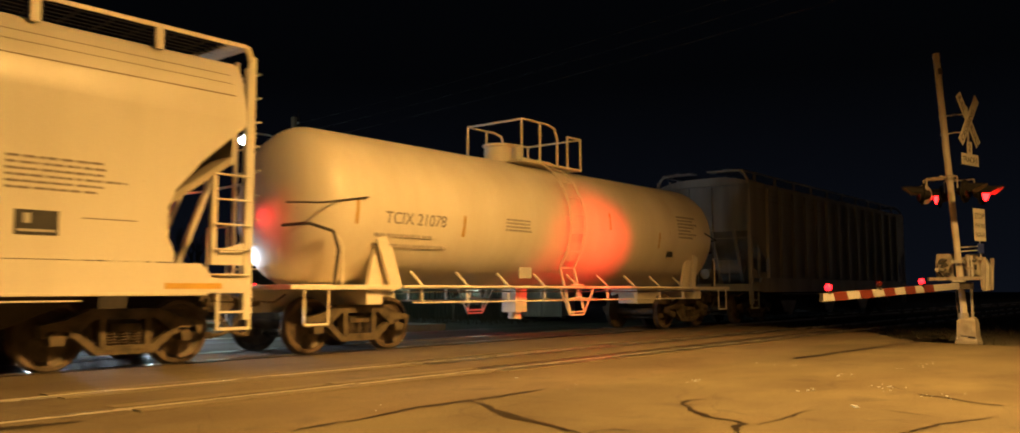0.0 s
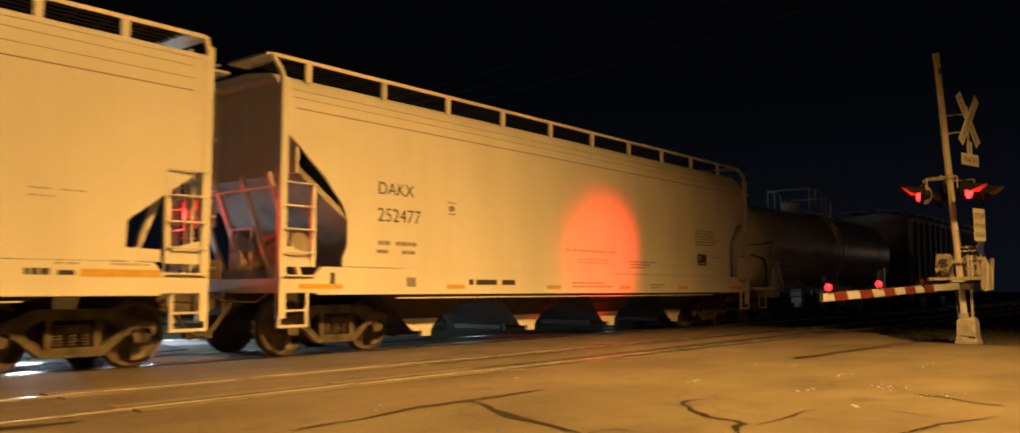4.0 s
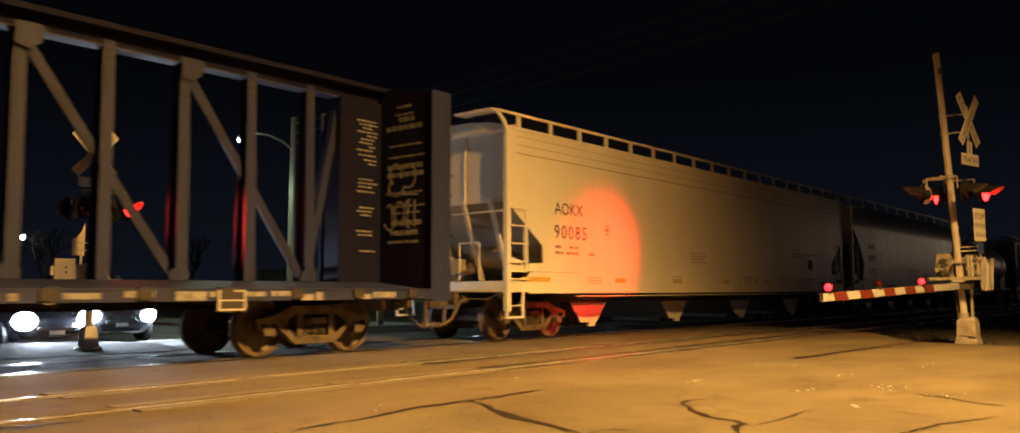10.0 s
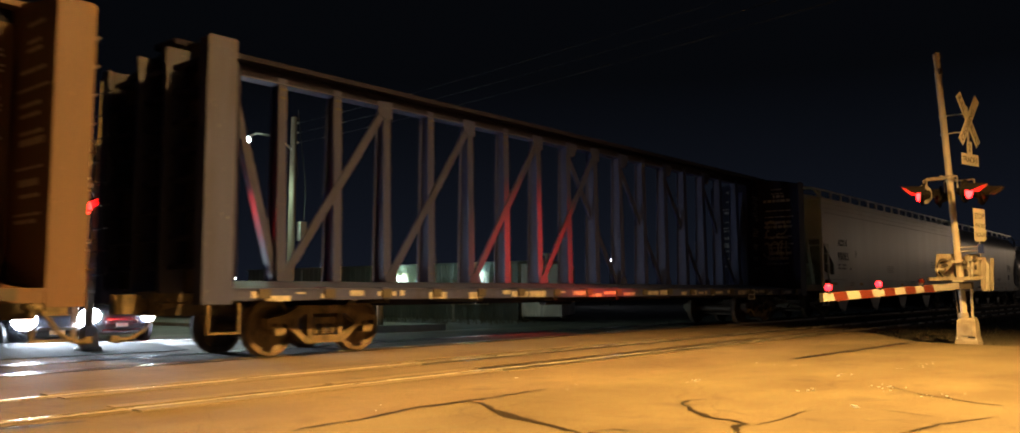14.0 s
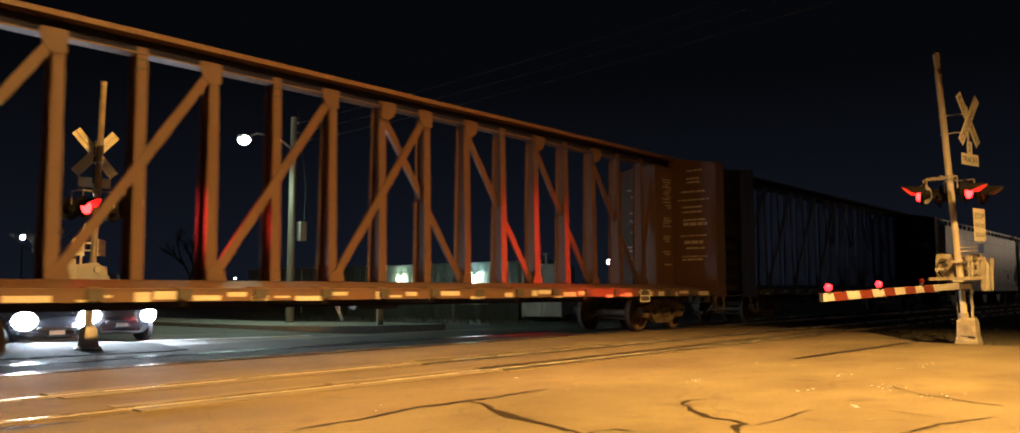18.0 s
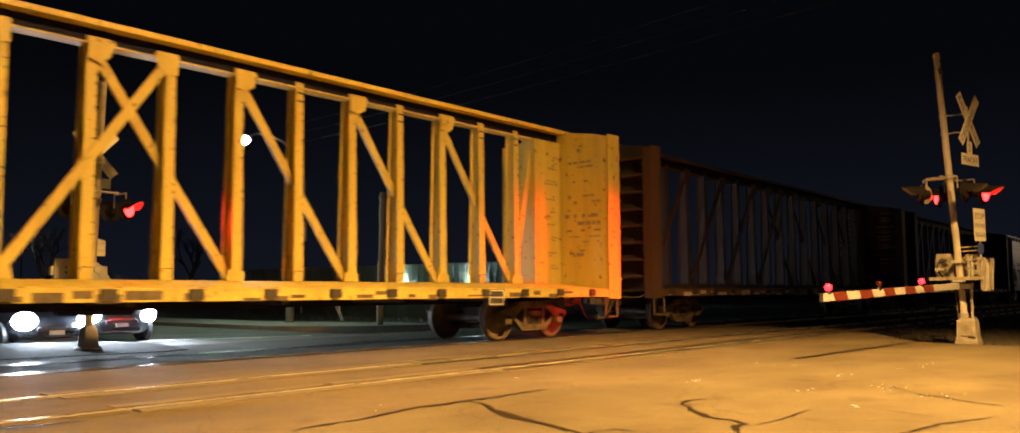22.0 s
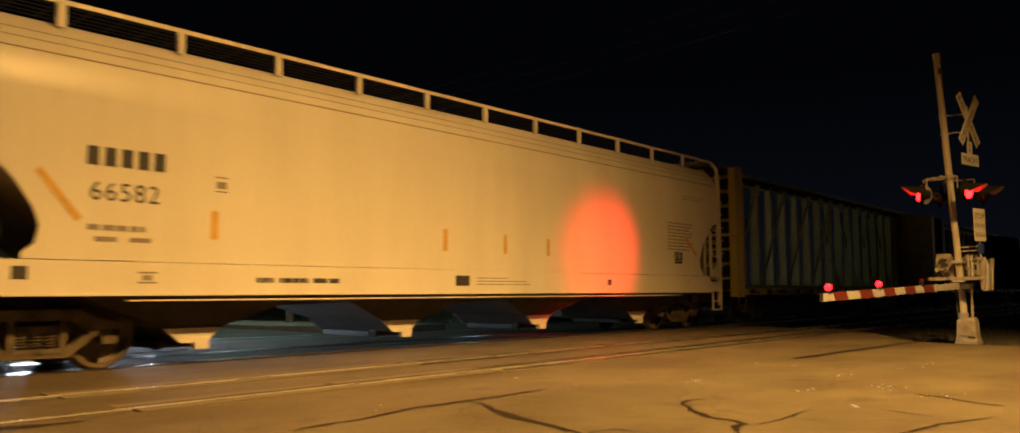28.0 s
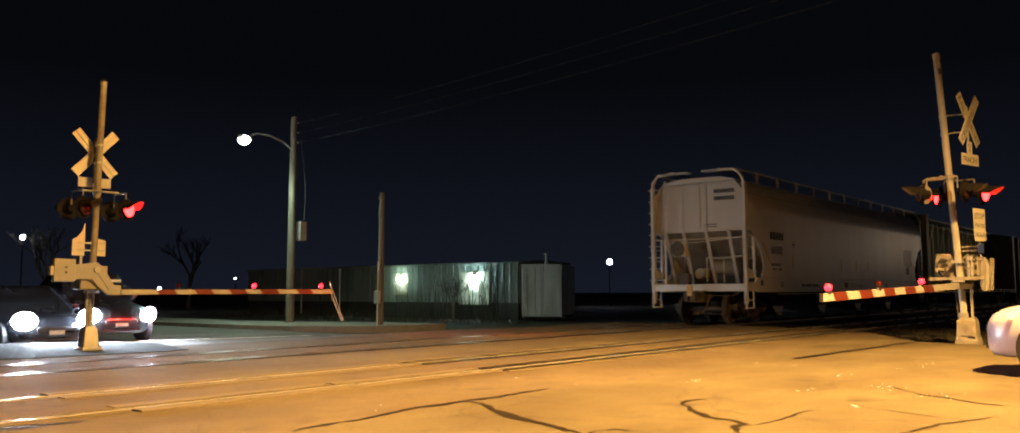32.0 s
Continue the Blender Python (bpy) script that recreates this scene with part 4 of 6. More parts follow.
def side_frame_mesh():
    f = Form()
    y0, y1 = -1.06, -0.90
    f.prism([(-1.10, .44), (-1.12, .60), (-.80, .66), (-.48, .80), (.48, .80), (.80, .66), (1.12, .60), (1.10, .44), (1.04, .44), (1.02, .53), (.76, .52), (.74, .44), (.70, .44), (.42, .66), (-.42, .66), (-.70, .44), (-.74, .44), (-.76, .52), (-1.02, .53), (-1.04, .44)], "y", y0, y1)
    f.prism([(-.78, .52), (-.40, .19), (.40, .19), (.78, .52), (.66, .52), (.36, .30), (-.36, .30), (-.66, .52)], "y", y0 + .02, y1 - .01)
    for sx in (-1, 1):
        f.prism([(sx * .26, .29), (sx * .35, .29), (sx * .35, .68), (sx * .26, .68)], "y", y0 + .01, y1)
        f.prism([(sx * .98, .34), (sx * .80, .34), (sx * .78, .46), (sx * 1.0, .46)], "y", y0 - .01, y1 - .03)
    f.box(-.30, .30, y0, y1, .255, .31)
    return f.mesh("side_frame", M["truck_iron"])


def spring_mesh():
    """One coil spring of a truck."""
    f = Form()
    rows = []
    for k in range(51):
        a = 2 * math.pi * k / 10
        z = .315 + .19 * k / 50
        c, s = math.cos(a), math.sin(a)
        rows.append([((.052 + .017 * u) * c, -.985 + (.052 + .017 * u) * s, z + .013 * v) for u, v in ((1, 0), (0, 1), (-1, 0), (0, -1))])
    f.rings(rows)
    return f.mesh("spring", M["truck_iron"])


def bolster_mesh():
    f = Form()
    f.prism([(-1.05, .50), (-1.05, .60), (-.8, .66), (.8, .66), (1.05, .60), (1.05, .50), (.5, .36), (-.5, .36)], "x", -.22, .22)
    f.cyl((0, 0, .6), (0, 0, .74), .2, 16)
    f.pipe([(-.75, -.62, .30), (-.75, .62, .30)], .04, 8).pipe([(.75, -.62, .30), (.75, .62, .30)], .04, 8)
    for sy in (-.75, .75):
        for sx in (-1, 1):
            f.box(sx * .34, sx * .42, sy - .06, sy + .06, .28, .58)
    return f.mesh("bolster", M["truck_iron"])


WHEELSET, FRAME_NEAR, SPRINGS, BOLSTER = wheelset_mesh(), side_frame_mesh(), spring_mesh(), bolster_mesh()


def truck(parent, x):
    b = part("truck", BOLSTER, "truck_iron", parent, "grimy two-axle freight truck", at=pose(x, 0, 0))
    for rz in (0, 180):
        part("side_frame", FRAME_NEAR, "truck_iron", b, at=pose(0, 0, 0, 0, 0, rz))
        for sx in (-.17, 0, .17):
            part("spring", SPRINGS, "truck_iron", b, at=pose(0, 0, 0, 0, 0, rz) @ pose(sx, 0, 0))
    for sx in (-.889, .889):
        w = part("wheelset", WHEELSET, "wheel_steel", b, at=pose(sx, 0, R_WHEEL))
        WHEELS.append((w, sx))


def coupler(parent, x, s):
    """Knuckle coupler at the end x, pointing along s, with its hose and lever."""
    f = Form().box(min(x - s * .5, x + s * .30), max(x - s * .5, x + s * .30), -.09, .09, .74, .92)
    f.prism([(x + s * .26, -.16), (x + s * .55, -.19), (x + s * .60, -.06), (x + s * .42, -.02), (x + s * .44, .06), (x + s * .58, .05), (x + s * .56, .18), (x + s * .26, .14)], "z", .70, .98)
    part("coupler", f, "truck_iron", parent, "cast steel knuckle coupler")
    part("angle_cock", Form().cyl((x - s * .12, -.42, .84), (x + s * .10, -.42, .80), .045, 10).box(*sorted((x - s * .02, x + s * .04)), -.46, -.38, .84, .93), "truck_iron", parent)
    part("brake_hose", Form().pipe([(x + s * .08, -.42, .80), (x + s * .20, -.43, .66), (x + s * .34, -.42, .47), (x + s * .52, -.40, .36), (x + s * .70, -.36, .34)], .03, 8), "truck_iron", parent, "dusty rubber brake hose")
    part("hose_head", Form().cyl((x + s * .66, -.36, .34), (x + s * .78, -.34, .36), .05, 10).box(*sorted((x + s * .70, x + s * .80)), -.40, -.30, .32, .41), "truck_iron", parent)
    part("draft_gear", Form().box(*sorted((x - s * .02, x + s * .12)), -.28, .28, .66, 1.02), "truck_iron", parent, bevel=0.01)
    part("uncoupling_lever", Form().pipe([(x + s * .10, -1.45, .98), (x + s * .12, -1.2, .86), (x + s * .14, -.3, .88), (x + s * .2, -.1, .98)], .014, 6), "truck_iron", parent)


def notch(points, L):
    """The outline of a car side with its cut-away lower corners."""
    rear = [(dx, z) for dx, z in points]
    front = [(L - dx, z) for dx, z in points[::-1]]
    return rear, front


def bars(parent, rows, mat):
    """Rows of stencilling too small to read: (x, z, width, height)."""
    f = Form()
    rng = random.Random(len(rows) * 7 + int(rows[0][0] * 100))
    for x, z, w, h in rows:
        y = -1.6095 if z < 1.4 else -1.602
        if w < .3 or h > .08 or h < .02:
            f.box(x, x + w, y - .002, y + .002, z, z + h)
            continue
        a = x
        while a < x + w - .03:
            b = min(x + w, a + rng.uniform(.05, .17))
            f.box(a, b, y - .002, y + .002, z, z + h)
            a = b + rng.choice((.018, .022, .04))
    part("stencil", f, mat, parent, "small stencilled data, too small to read")


CURVE = [(1.595, 3.47), (1.592, 3.56), (1.575, 3.70), (1.545, 3.85), (1.50, 3.99), (1.44, 4.12), (1.365, 4.24), (1.29, 4.33), (1.22, 4.40)]


def side_at(z):
    """Half the width of a curved car at the height z."""
    return float(np.interp(z, [c[1] for c in CURVE], [c[0] for c in CURVE]))


def hopper(name, label, L, paint, cut, bays, chute, post_gap, first_post, ribs=False, seams=(3.80, 3.98, 4.15), curved=False):
    """A covered hopper, rear end at x = 0, front end at x = L."""
    root = thing(name, label, "freight car", group="freight cars")
    W = 1.595
    zs, zt = 1.0, 4.30
    # cream cars get the worn cream with painted shade on their end gear
    end_paint = "cream_worn_shaded" if paint == "cream" else paint
    rear, front = notch(cut, L)
    for s in (-1, 1):
        pts = [(0.10, rear[0][1])] + rear[1:] + [(rear[-1][0], 1.42), (front[0][0], 1.42)] + front[:-1] + [(L - 0.10, front[-1][1]), (L - .10, zt), (0.10, zt)]
        lo, hi = (-W, -W + .03) if s < 0 else (W - .03, W)
        if curved:
            pts = [(x, min(z, 3.5)) for x, z in pts]
            bend = [(s * y, z) for y, z in CURVE] + [(s * (y - .03), z - .01) for y, z in CURVE[::-1]]
            part("side_sheet", Form().rings([[(x, y, z) for y, z in bend] for x in (.10, L - .10)]), paint, root)
        part("side_sheet", Form().prism(pts, "y", lo, hi), paint, root)
        part("side_sill", Form().prism([(.02, zs), (L - .02, zs), (L - .02, 1.27), (L - .66, 1.27), (L - .80, 1.41), (.80, 1.41), (.66, 1.27), (.02, 1.27)], "y", *((-W - .012, -W + .07) if s < 0 else (W - .07, W + .012))).box(0.7, L - .7, *((-W - .03, -W + .02) if s < 0 else (W - .02, W + .03)), zs - .03, zs + .012), paint, root, bevel=0.006)
        for k, z in enumerate(seams):
            w = side_at(z) if curved else W
            part("seam", Form().box(.3, L - .3, *((-w - .005, -w + .012) if s < 0 else (w - .012, w + .005)), z, z + (.016 if k == 0 else .007)), "seam_grime", root)
        part("sill_lip", Form().box(2.4, L - 2.4, *sorted((s * (W - .06), s * (W + .02))), zs - .10, zs - .08), paint, root)
        if not curved:
            part("roof_edge", Form().prism([(s * (W + .015), 4.27), (s * (W + .015), 4.33), (s * (W - .05), 4.36), (s * (W - .05), 4.27)], "x", .08, L - .08), paint, root)
    if ribs:
        k = 1.2
        while k < L - 1:
            for s in (-1, 1):
                part("rib", Form().box(k - .05, k + .05, *((-W - .09, -W) if s < 0 else (W, W + .09)), 1.42, zt - .1), paint, root)
            k += 1.05
    # roof, hatches, walkways
    part("roof", Form().prism([(-1.24, 4.37), (-1.2, 4.41), (-1.1, 4.45), (-.5, 4.53), (.5, 4.53), (1.1, 4.45), (1.2, 4.41), (1.24, 4.37)] if curved else [(-W + .02, 4.28), (-W + .10, 4.36), (-1.1, 4.47), (-.5, 4.53), (.5, 4.53), (1.1, 4.47), (W - .10, 4.36), (W - .02, 4.28)], "x", .10, L - .10), paint, root)
    part("hatch_trough", Form().box(.9, L - .9, -.32, .32, 4.50, 4.60), paint, root, bevel=0.02)
    hm = Form().rings([[(x * w, y * v, z) for x, y in ((-.68, -.40), (.68, -.40), (.68, .40), (-.68, .40))] for z, w, v in ((4.60, 1, 1), (4.64, 1, 1), (4.68, .85, .7))]).mesh("hatch_cover", M[paint])
    k = 1.8
    while k < L - 1.6:
        part("hatch_cover", hm, paint, root, at=pose(k, 0, 0))
        k += 1.5
    for s in (-1, 1):
        ya, yb = s * 1.34, s * .46
        lo, hi = min(ya, yb), max(ya, yb)
        f = Form()
        for k in range(6):
            y = lo + .03 + (hi - lo - .06) * k / 5
            f.box(0.05, L - .05, y - .006, y + .006, 4.68, 4.695)
        x = .2
        while x < L - .2:
            f.box(x - .01, x + .01, lo, hi, 4.672, 4.68)
            x += .45
        part("running_board", f, "matte_black", root, "open steel roof walkway")
        part("board_edge", Form().box(0.0, L, *((ya - .02, ya) if s < 0 else (ya, ya + .02)), 4.655, 4.715), paint, root)
        x = first_post
        sup = Form().box(-.055, .055, *((ya - .02, ya + .03) if s < 0 else (ya - .03, ya + .02)), 4.36, 4.66).mesh("walk_support", M[paint])
        while x < L - .2:
            part("walk_support", sup, paint, root, at=pose(x, 0, 0))
            x += post_gap
    # ends
    for d, e in ((1, 0.0), (-1, L)):
        def X(v):
            return e + d * v
        if curved:
            half = [(1.56, 2.85), (1.56, 3.56), (1.54, 3.70), (1.51, 3.85), (1.46, 3.99), (1.40, 4.12), (1.32, 4.24), (1.2, 4.36)]
            part("end_sheet", Form().prism(half + [(-y, z) for y, z in half[::-1]], "x", *sorted((X(.30), X(.34)))), paint, root)
        else:
            part("end_sheet", Form().box(*sorted((X(.30), X(.34))), -W + .03, W - .03, 2.85, 4.40), paint, root)
        part("slope_sheet", Form().prism([(X(.30), 2.88), (X(.34), 2.96), (X(3.0), 1.08), (X(2.95), 1.0)], "y", -W + .04, W - .04), end_paint, root)
        for yy in (-.95, -.2, .58, 1.2):
            if abs(yy) < .6:
                part("end_rib", Form().box(*sorted((X(.26), X(.30))), yy - .02, yy + .02, 2.88, 4.36), paint, root)
            part("brace", Form().bar((X(.22), yy, 2.90), (X(.85), yy, 1.25), .09, .07, (d, 0, 0)), paint, root)
        part("end_sill", Form().box(*sorted((X(.02), X(.30))), -W, W, 1.0, 1.22), paint, root, bevel=0.008)
        part("end_platform", Form().box(*sorted((X(.05), X(1.1))), -W + .08, W - .08, 1.10, 1.14), end_paint, root)
        for s in (-1, 1):
            ys = s * (W - .05)
            part("corner_post", Form().box(*sorted((X(0), X(.13))), *sorted((s * (W + .012), s * (W - .09))), .62, 4.30), paint, root, bevel=0.006)
            part("roof_hoop", Form().pipe([(X(.06), ys, 4.28), (X(.03), s * (W - .08), 4.42), (X(0), s * 1.40, 4.60), (X(.0), s * 1.28, 4.68), (X(0), s * .75, 4.72)], .045, 10), paint, root)
            part("end_board", Form().box(*sorted((X(-.1), X(.25))), *sorted((s * .25, s * 1.30)), 4.68, 4.72), paint, root)
            # side ladder
            st = Form().box(*sorted((X(.58), X(.66))), *sorted((s * (W + .012), s * (W - .05))), 1.40, 2.66)
            part("ladder_stile", st, paint, root)
            part("foot_gusset", Form().prism([(X(.13), 1.40), (X(.62), 1.40), (X(.50), 1.62), (X(.13), 1.72)], "y", *sorted((s * (W - .02), s * (W - .04)))), paint, root)
            for k in range(5):
                z = 1.26 + .355 * k
                part("rung", Form().pipe([(X(.06), s * (W + .05), z), (X(.64), s * (W + .05), z)], .014, 8), paint, root)
            part("step", Form().box(*sorted((X(.0), X(.05))), *sorted((s * W, s * (W - .04))), .5, 1.0).box(*sorted((X(.50), X(.55))), *sorted((s * W, s * (W - .04))), .5, 1.0).box(*sorted((X(0), X(.55))), *sorted((s * W, s * (W - .06))), .48, .52).box(*sorted((X(0), X(.55))), *sorted((s * W, s * (W - .03))), .72, .75), paint, root)
        # end ladder
        lad = Form().bar((X(-.02), d * (W - .08), 1.2), (X(-.02), d * (W - .08), 4.5), .05, .05, (1, 0, 0)).bar((X(-.02), d * (W - .52), 1.2), (X(-.02), d * (W - .52), 4.5), .05, .05, (1, 0, 0))
        part("end_ladder", lad, paint, root)
        for k in range(9):
            z = 1.35 + .36 * k
            part("rung", Form().pipe([(X(-.05), d * (W + .06), z), (X(-.05), d * (W - .56), z)], .013, 8), paint, root)
        part("end_rail", Form().pipe([(X(-.03), -W + .1, 2.62), (X(-.06), 0, 2.60), (X(-.03), W - .1, 2.62)], .016, 8), paint, root)
        part("grab_rail", Form().pipe([(X(-.03), -.9, 1.25), (X(-.03), -.9, 2.0), (X(-.03), -.35, 2.0), (X(-.03), -.35, 1.25)], .014, 8), paint, root)
        part("draft_sill", Form().box(*sorted((X(.0), X(3.2))), -.26, .26, .68, 1.02), "black", root)
        coupler(root, e, -d)
        truck(root, e + d * 1.549)
    # brake gear on the rear end
    part("brake_wheel", Form().cyl((-.10, .62, 2.32), (-.07, .62, 2.32), .24, 20).cyl((-.16, .62, 2.32), (-.02, .62, 2.32), .05, 10), "wheel_steel", root, "brown hand brake wheel", bevel=0.006)
    part("brake_housing", Form().box(-.02, .16, .40, .84, 2.08, 2.56), paint, root, bevel=0.02)
    part("brake_rod", Form().pipe([(.02, .5, 2.1), (.05, .45, 1.1)], .03, 8).box(-.02, .22, .30, .62, 1.22, 1.55), "wheel_steel", root)
    part("brake_cylinder", Form().cyl((.35, .1, 1.55), (.95, .1, 1.55), .16, 16), end_paint, root)
    part("air_tank", Form().cyl((.9, -.9, 1.75), (.9, -.1, 1.75), .24, 18), end_paint, root)
    # hopper bays
    part("centre_sill", Form().box(2.5, L - 2.5, -.2, .2, .80, 1.1), "black", root)
    centres, chute_z, foot = bays
    pitch = (centres[-1] - centres[0]) / (len(centres) - 1)
    for c in centres:
        top = pitch * .5 - .02
        f = Form()
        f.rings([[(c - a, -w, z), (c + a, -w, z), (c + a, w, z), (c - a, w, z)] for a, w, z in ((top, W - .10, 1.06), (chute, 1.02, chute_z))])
        b = part("hopper_bay", f, "bay_shade", root)
        # chute body takes the painted shade too; only its faces keep the car paint
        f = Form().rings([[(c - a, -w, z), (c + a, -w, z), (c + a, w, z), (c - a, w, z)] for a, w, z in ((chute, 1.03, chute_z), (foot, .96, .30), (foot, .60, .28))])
        part("outlet_chute", f, "bay_shade", b)
        for s in (-1, 1):
            part("chute_face", Form().prism([(c - chute, chute_z), (c + chute, chute_z), (c + foot, .30), (c - foot, .30)], "y", *sorted((s * 1.034, s * 1.045))), paint, b)
        part("outlet_flange", Form().box(c - chute - .02, c + chute + .02, -1.05, -1.0, chute_z - .015, chute_z + .025), "black", b)
        part("outlet_gate", Form().box(c - .42, c + .42, -.66, .66, .22, .32).box(c - .40, c - .34, -.80, -.62, .20, .34), "black", b, "grimy outlet gate", bevel=0.01)
        part("gate_pinion", Form().cyl((c - .40, -.78, .26), (c + .36, -.78, .26), .03, 10).cyl((c + .33, -.78, .26), (c + .37, -.78, .26), .07, 12), "black", b)
        part("gate_catch", Form().box(c + .02, c + .26, -1.05, -.96, .20, .38), paint, b, bevel=0.01)
    part("train_line", Form().pipe([(2.6, -.9, .86), (L - 2.6, -.9, .86)], .03, 8), "black", root)
    return root


def centerbeam(name, label, L, paint, board, plate):
    """A bulkhead centre-beam flat car, rear end at x = 0."""
    root = thing(name, label, "freight car", group="freight cars")
    W = 1.595
    C = L - 11.05
    posts = [C - 9.0 + 1.2 * k for k in range(16)]
    for s in (-1, 1):
        a, b = sorted((s * (W - .10), s * W))
        part("side_sill", Form().box(0.02, L - .02, a, b, .89, 1.05).box(0, L, *sorted((s * (W - .3), s * (W + .015))), 1.045, 1.07), paint, root)
        wm = Form().box(-.10, .10, *sorted((s * (W - .05), s * (W + .045))), .92, 1.06).mesh("winch", M["black"])
        k = 1.0
        while k < L - .9:
            part("winch", wm, "black", root, at=pose(k, 0, 0))
            k += 1.2
    part("deck", Form().prism([(-W + .1, 1.055), (-.12, 1.20), (.12, 1.20), (W - .1, 1.055), (W - .1, 1.0), (0, 1.08), (-W + .1, 1.0)], "x", .5, L - .5), paint, root)
    k = posts[0]
    for x in posts:
        part("deck_riser", Form().box(x - .09, x + .09, -W + .12, W - .12, 1.06, 1.09), paint, root)
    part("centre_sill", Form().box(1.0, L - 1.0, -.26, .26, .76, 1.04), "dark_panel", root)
    xm = Form().box(-.06, .06, -W + .1, W - .1, .82, 1.04).mesh("cross_bearer", M["black"])
    for x in posts[1::2]:
        part("cross_bearer", xm, "black", root, at=pose(x, 0, 0))
    # centre truss
    part("top_chord", Form().box(.2, L - .2, -.32, .32, 4.81, 4.90), plate, root, bevel=0.006)
    # near-black strip painted in for the dark open gap below the chord plate
    part("chord_gap", Form().box(.2, L - .2, -.09, .09, 4.61, 4.81), "dark_panel", root)
    part("chord_lip", Form().box(.2, L - .2, -.14, .14, 4.585, 4.61), paint, root)
    six = [(0, 1, 2, 3), (4, 5, 6, 7), (0, 1, 5, 4), (2, 3, 7, 6), (1, 2, 6, 5), (0, 3, 7, 4)]
    flanges = []
    for k, a, b in ((-1, .095, .085), (1, .085, .075)):
        flanges.append(Form().add([(-a, k * .175, 1.2), (a, k * .175, 1.2), (a, k * .16, 1.2), (-a, k * .16, 1.2), (-b, k * .115, 4.7), (b, k * .115, 4.7), (b, k * .10, 4.7), (-b, k * .10, 4.7)], six).mesh("flange", M[paint]))
    pm = Form().add([(-.03, -.16, 1.2), (-.015, -.16, 1.2), (-.015, .16, 1.2), (-.03, .16, 1.2), (-.03, -.10, 4.7), (-.015, -.10, 4.7), (-.015, .10, 4.7), (-.03, .10, 4.7)], six).mesh("truss_post", M[paint])
    hf = Form()
    rng = random.Random(5)
    for k in range(20):
        z = 1.36 + .165 * k + rng.uniform(-.03, .03)
        y = -.177 + .0171 * (z - 1.2)
        if rng.random() < .8:
            w = rng.choice((.02, .03, .03, .06, .15))
            hf.box(.088 - w, .088, y - .004, y + .004, z, z + rng.uniform(.012, .035))
    hm = hf.mesh("perforation", M["black"])
    for x in posts:
        tp = part("truss_post", pm, paint, root, at=pose(x, 0, 0))
        for me in flanges:
            part("flange", me, paint, tp)
        part("perforation", hm, "black", tp, "dark strap slots along the post")["kind"] = "stuff"
    diag = [(0, 2), (2, 4), (4, 6), (6, 8), (15, 13), (13, 11), (11, 9), (9, 7)]
    for a, b in diag:
        xa, xb = posts[a], posts[b]
        part("diagonal", Form().bar((xa, -.19 if a < b else .04, 1.22), (xb, -.14 if a < b else .04, 4.64), .15, .05, (0, 1, 0)), paint, root)
        s = 1 if xb > xa else -1
        part("gusset", Form().prism([(xb - s * .30, 4.62), (xb - s * .26, 4.68), (xb + s * .09, 4.68), (xb + s * .09, 4.36), (xb - s * .09, 4.32), (xb - s * .24, 4.42)], "y", -.185, -.17), paint, root)
        part("gusset", Form().prism([(xa - s * .10, 1.2), (xa + s * .24, 1.2), (xa + s * .20, 1.36), (xa + s * .06, 1.42), (xa - s * .10, 1.34)], "y", -.225, -.21), paint, root)
    for e, d in ((0.0, 1), (L, -1)):
        def X(v):
            return e + d * v
        p0 = posts[0] if d > 0 else posts[-1]
        part("diagonal", Form().bar((p0, 0.02, 1.22), (X(1.3), 0.02, 4.64), .15, .15, (0, 1, 0)), paint, root)
        # bulkhead
        panel = part("bulkhead", Form().prism([(-W, 1.0), (W, 1.0), (W, 4.62), (1.2, 4.72), (.3, 4.86), (-.3, 4.86), (-1.2, 4.72), (-W, 4.62)], "x", *sorted((X(.40), X(.44)))), plate, root, "full-width end bulkhead")
        # black sheet just outside the panel paints the shade between the flanges
        part("bulkhead_shade", Form().prism([(-W + .02, 1.02), (W - .02, 1.02), (W - .02, 4.60), (1.2, 4.70), (.3, 4.84), (-.3, 4.84), (-1.2, 4.70), (-W + .02, 4.60)], "x", *sorted((X(.390), X(.396)))), "black", root, "black sheet standing for shade on the outer face of the bulkhead")
        for s in (-1, 1):
            part("edge_flange", Form().prism([(X(0), .84), (X(.48), .84), (X(.48), 4.66), (X(.44), 4.68), (X(.04), 4.68), (X(0), 4.64)], "y", *sorted((s * (W - .012), s * (W + .012)))), paint, root, bevel=0.004)
            part("edge_post", Form().box(*sorted((X(.0), X(.05))), *sorted((s * W, s * (W - .22))), .84, 4.64), paint, root)
            part("inner_stile", Form().box(*sorted((X(.0), X(.40))), s * .42 - .03, s * .42 + .03, 1.0, 4.7), paint, root)
        for k in range(8):
            z = 1.35 + .43 * k
            part("bulkhead_rib", Form().box(*sorted((X(.12), X(.40))), -W + .2, W - .2, z, z + .07), plate, root)
        # ladder
        for k in range(9):
            z = 1.3 + .37 * k
            part("rung", Form().pipe([(X(-.06), d * W, z), (X(-.06), d * (W - .5), z)], .013, 8), paint, root)
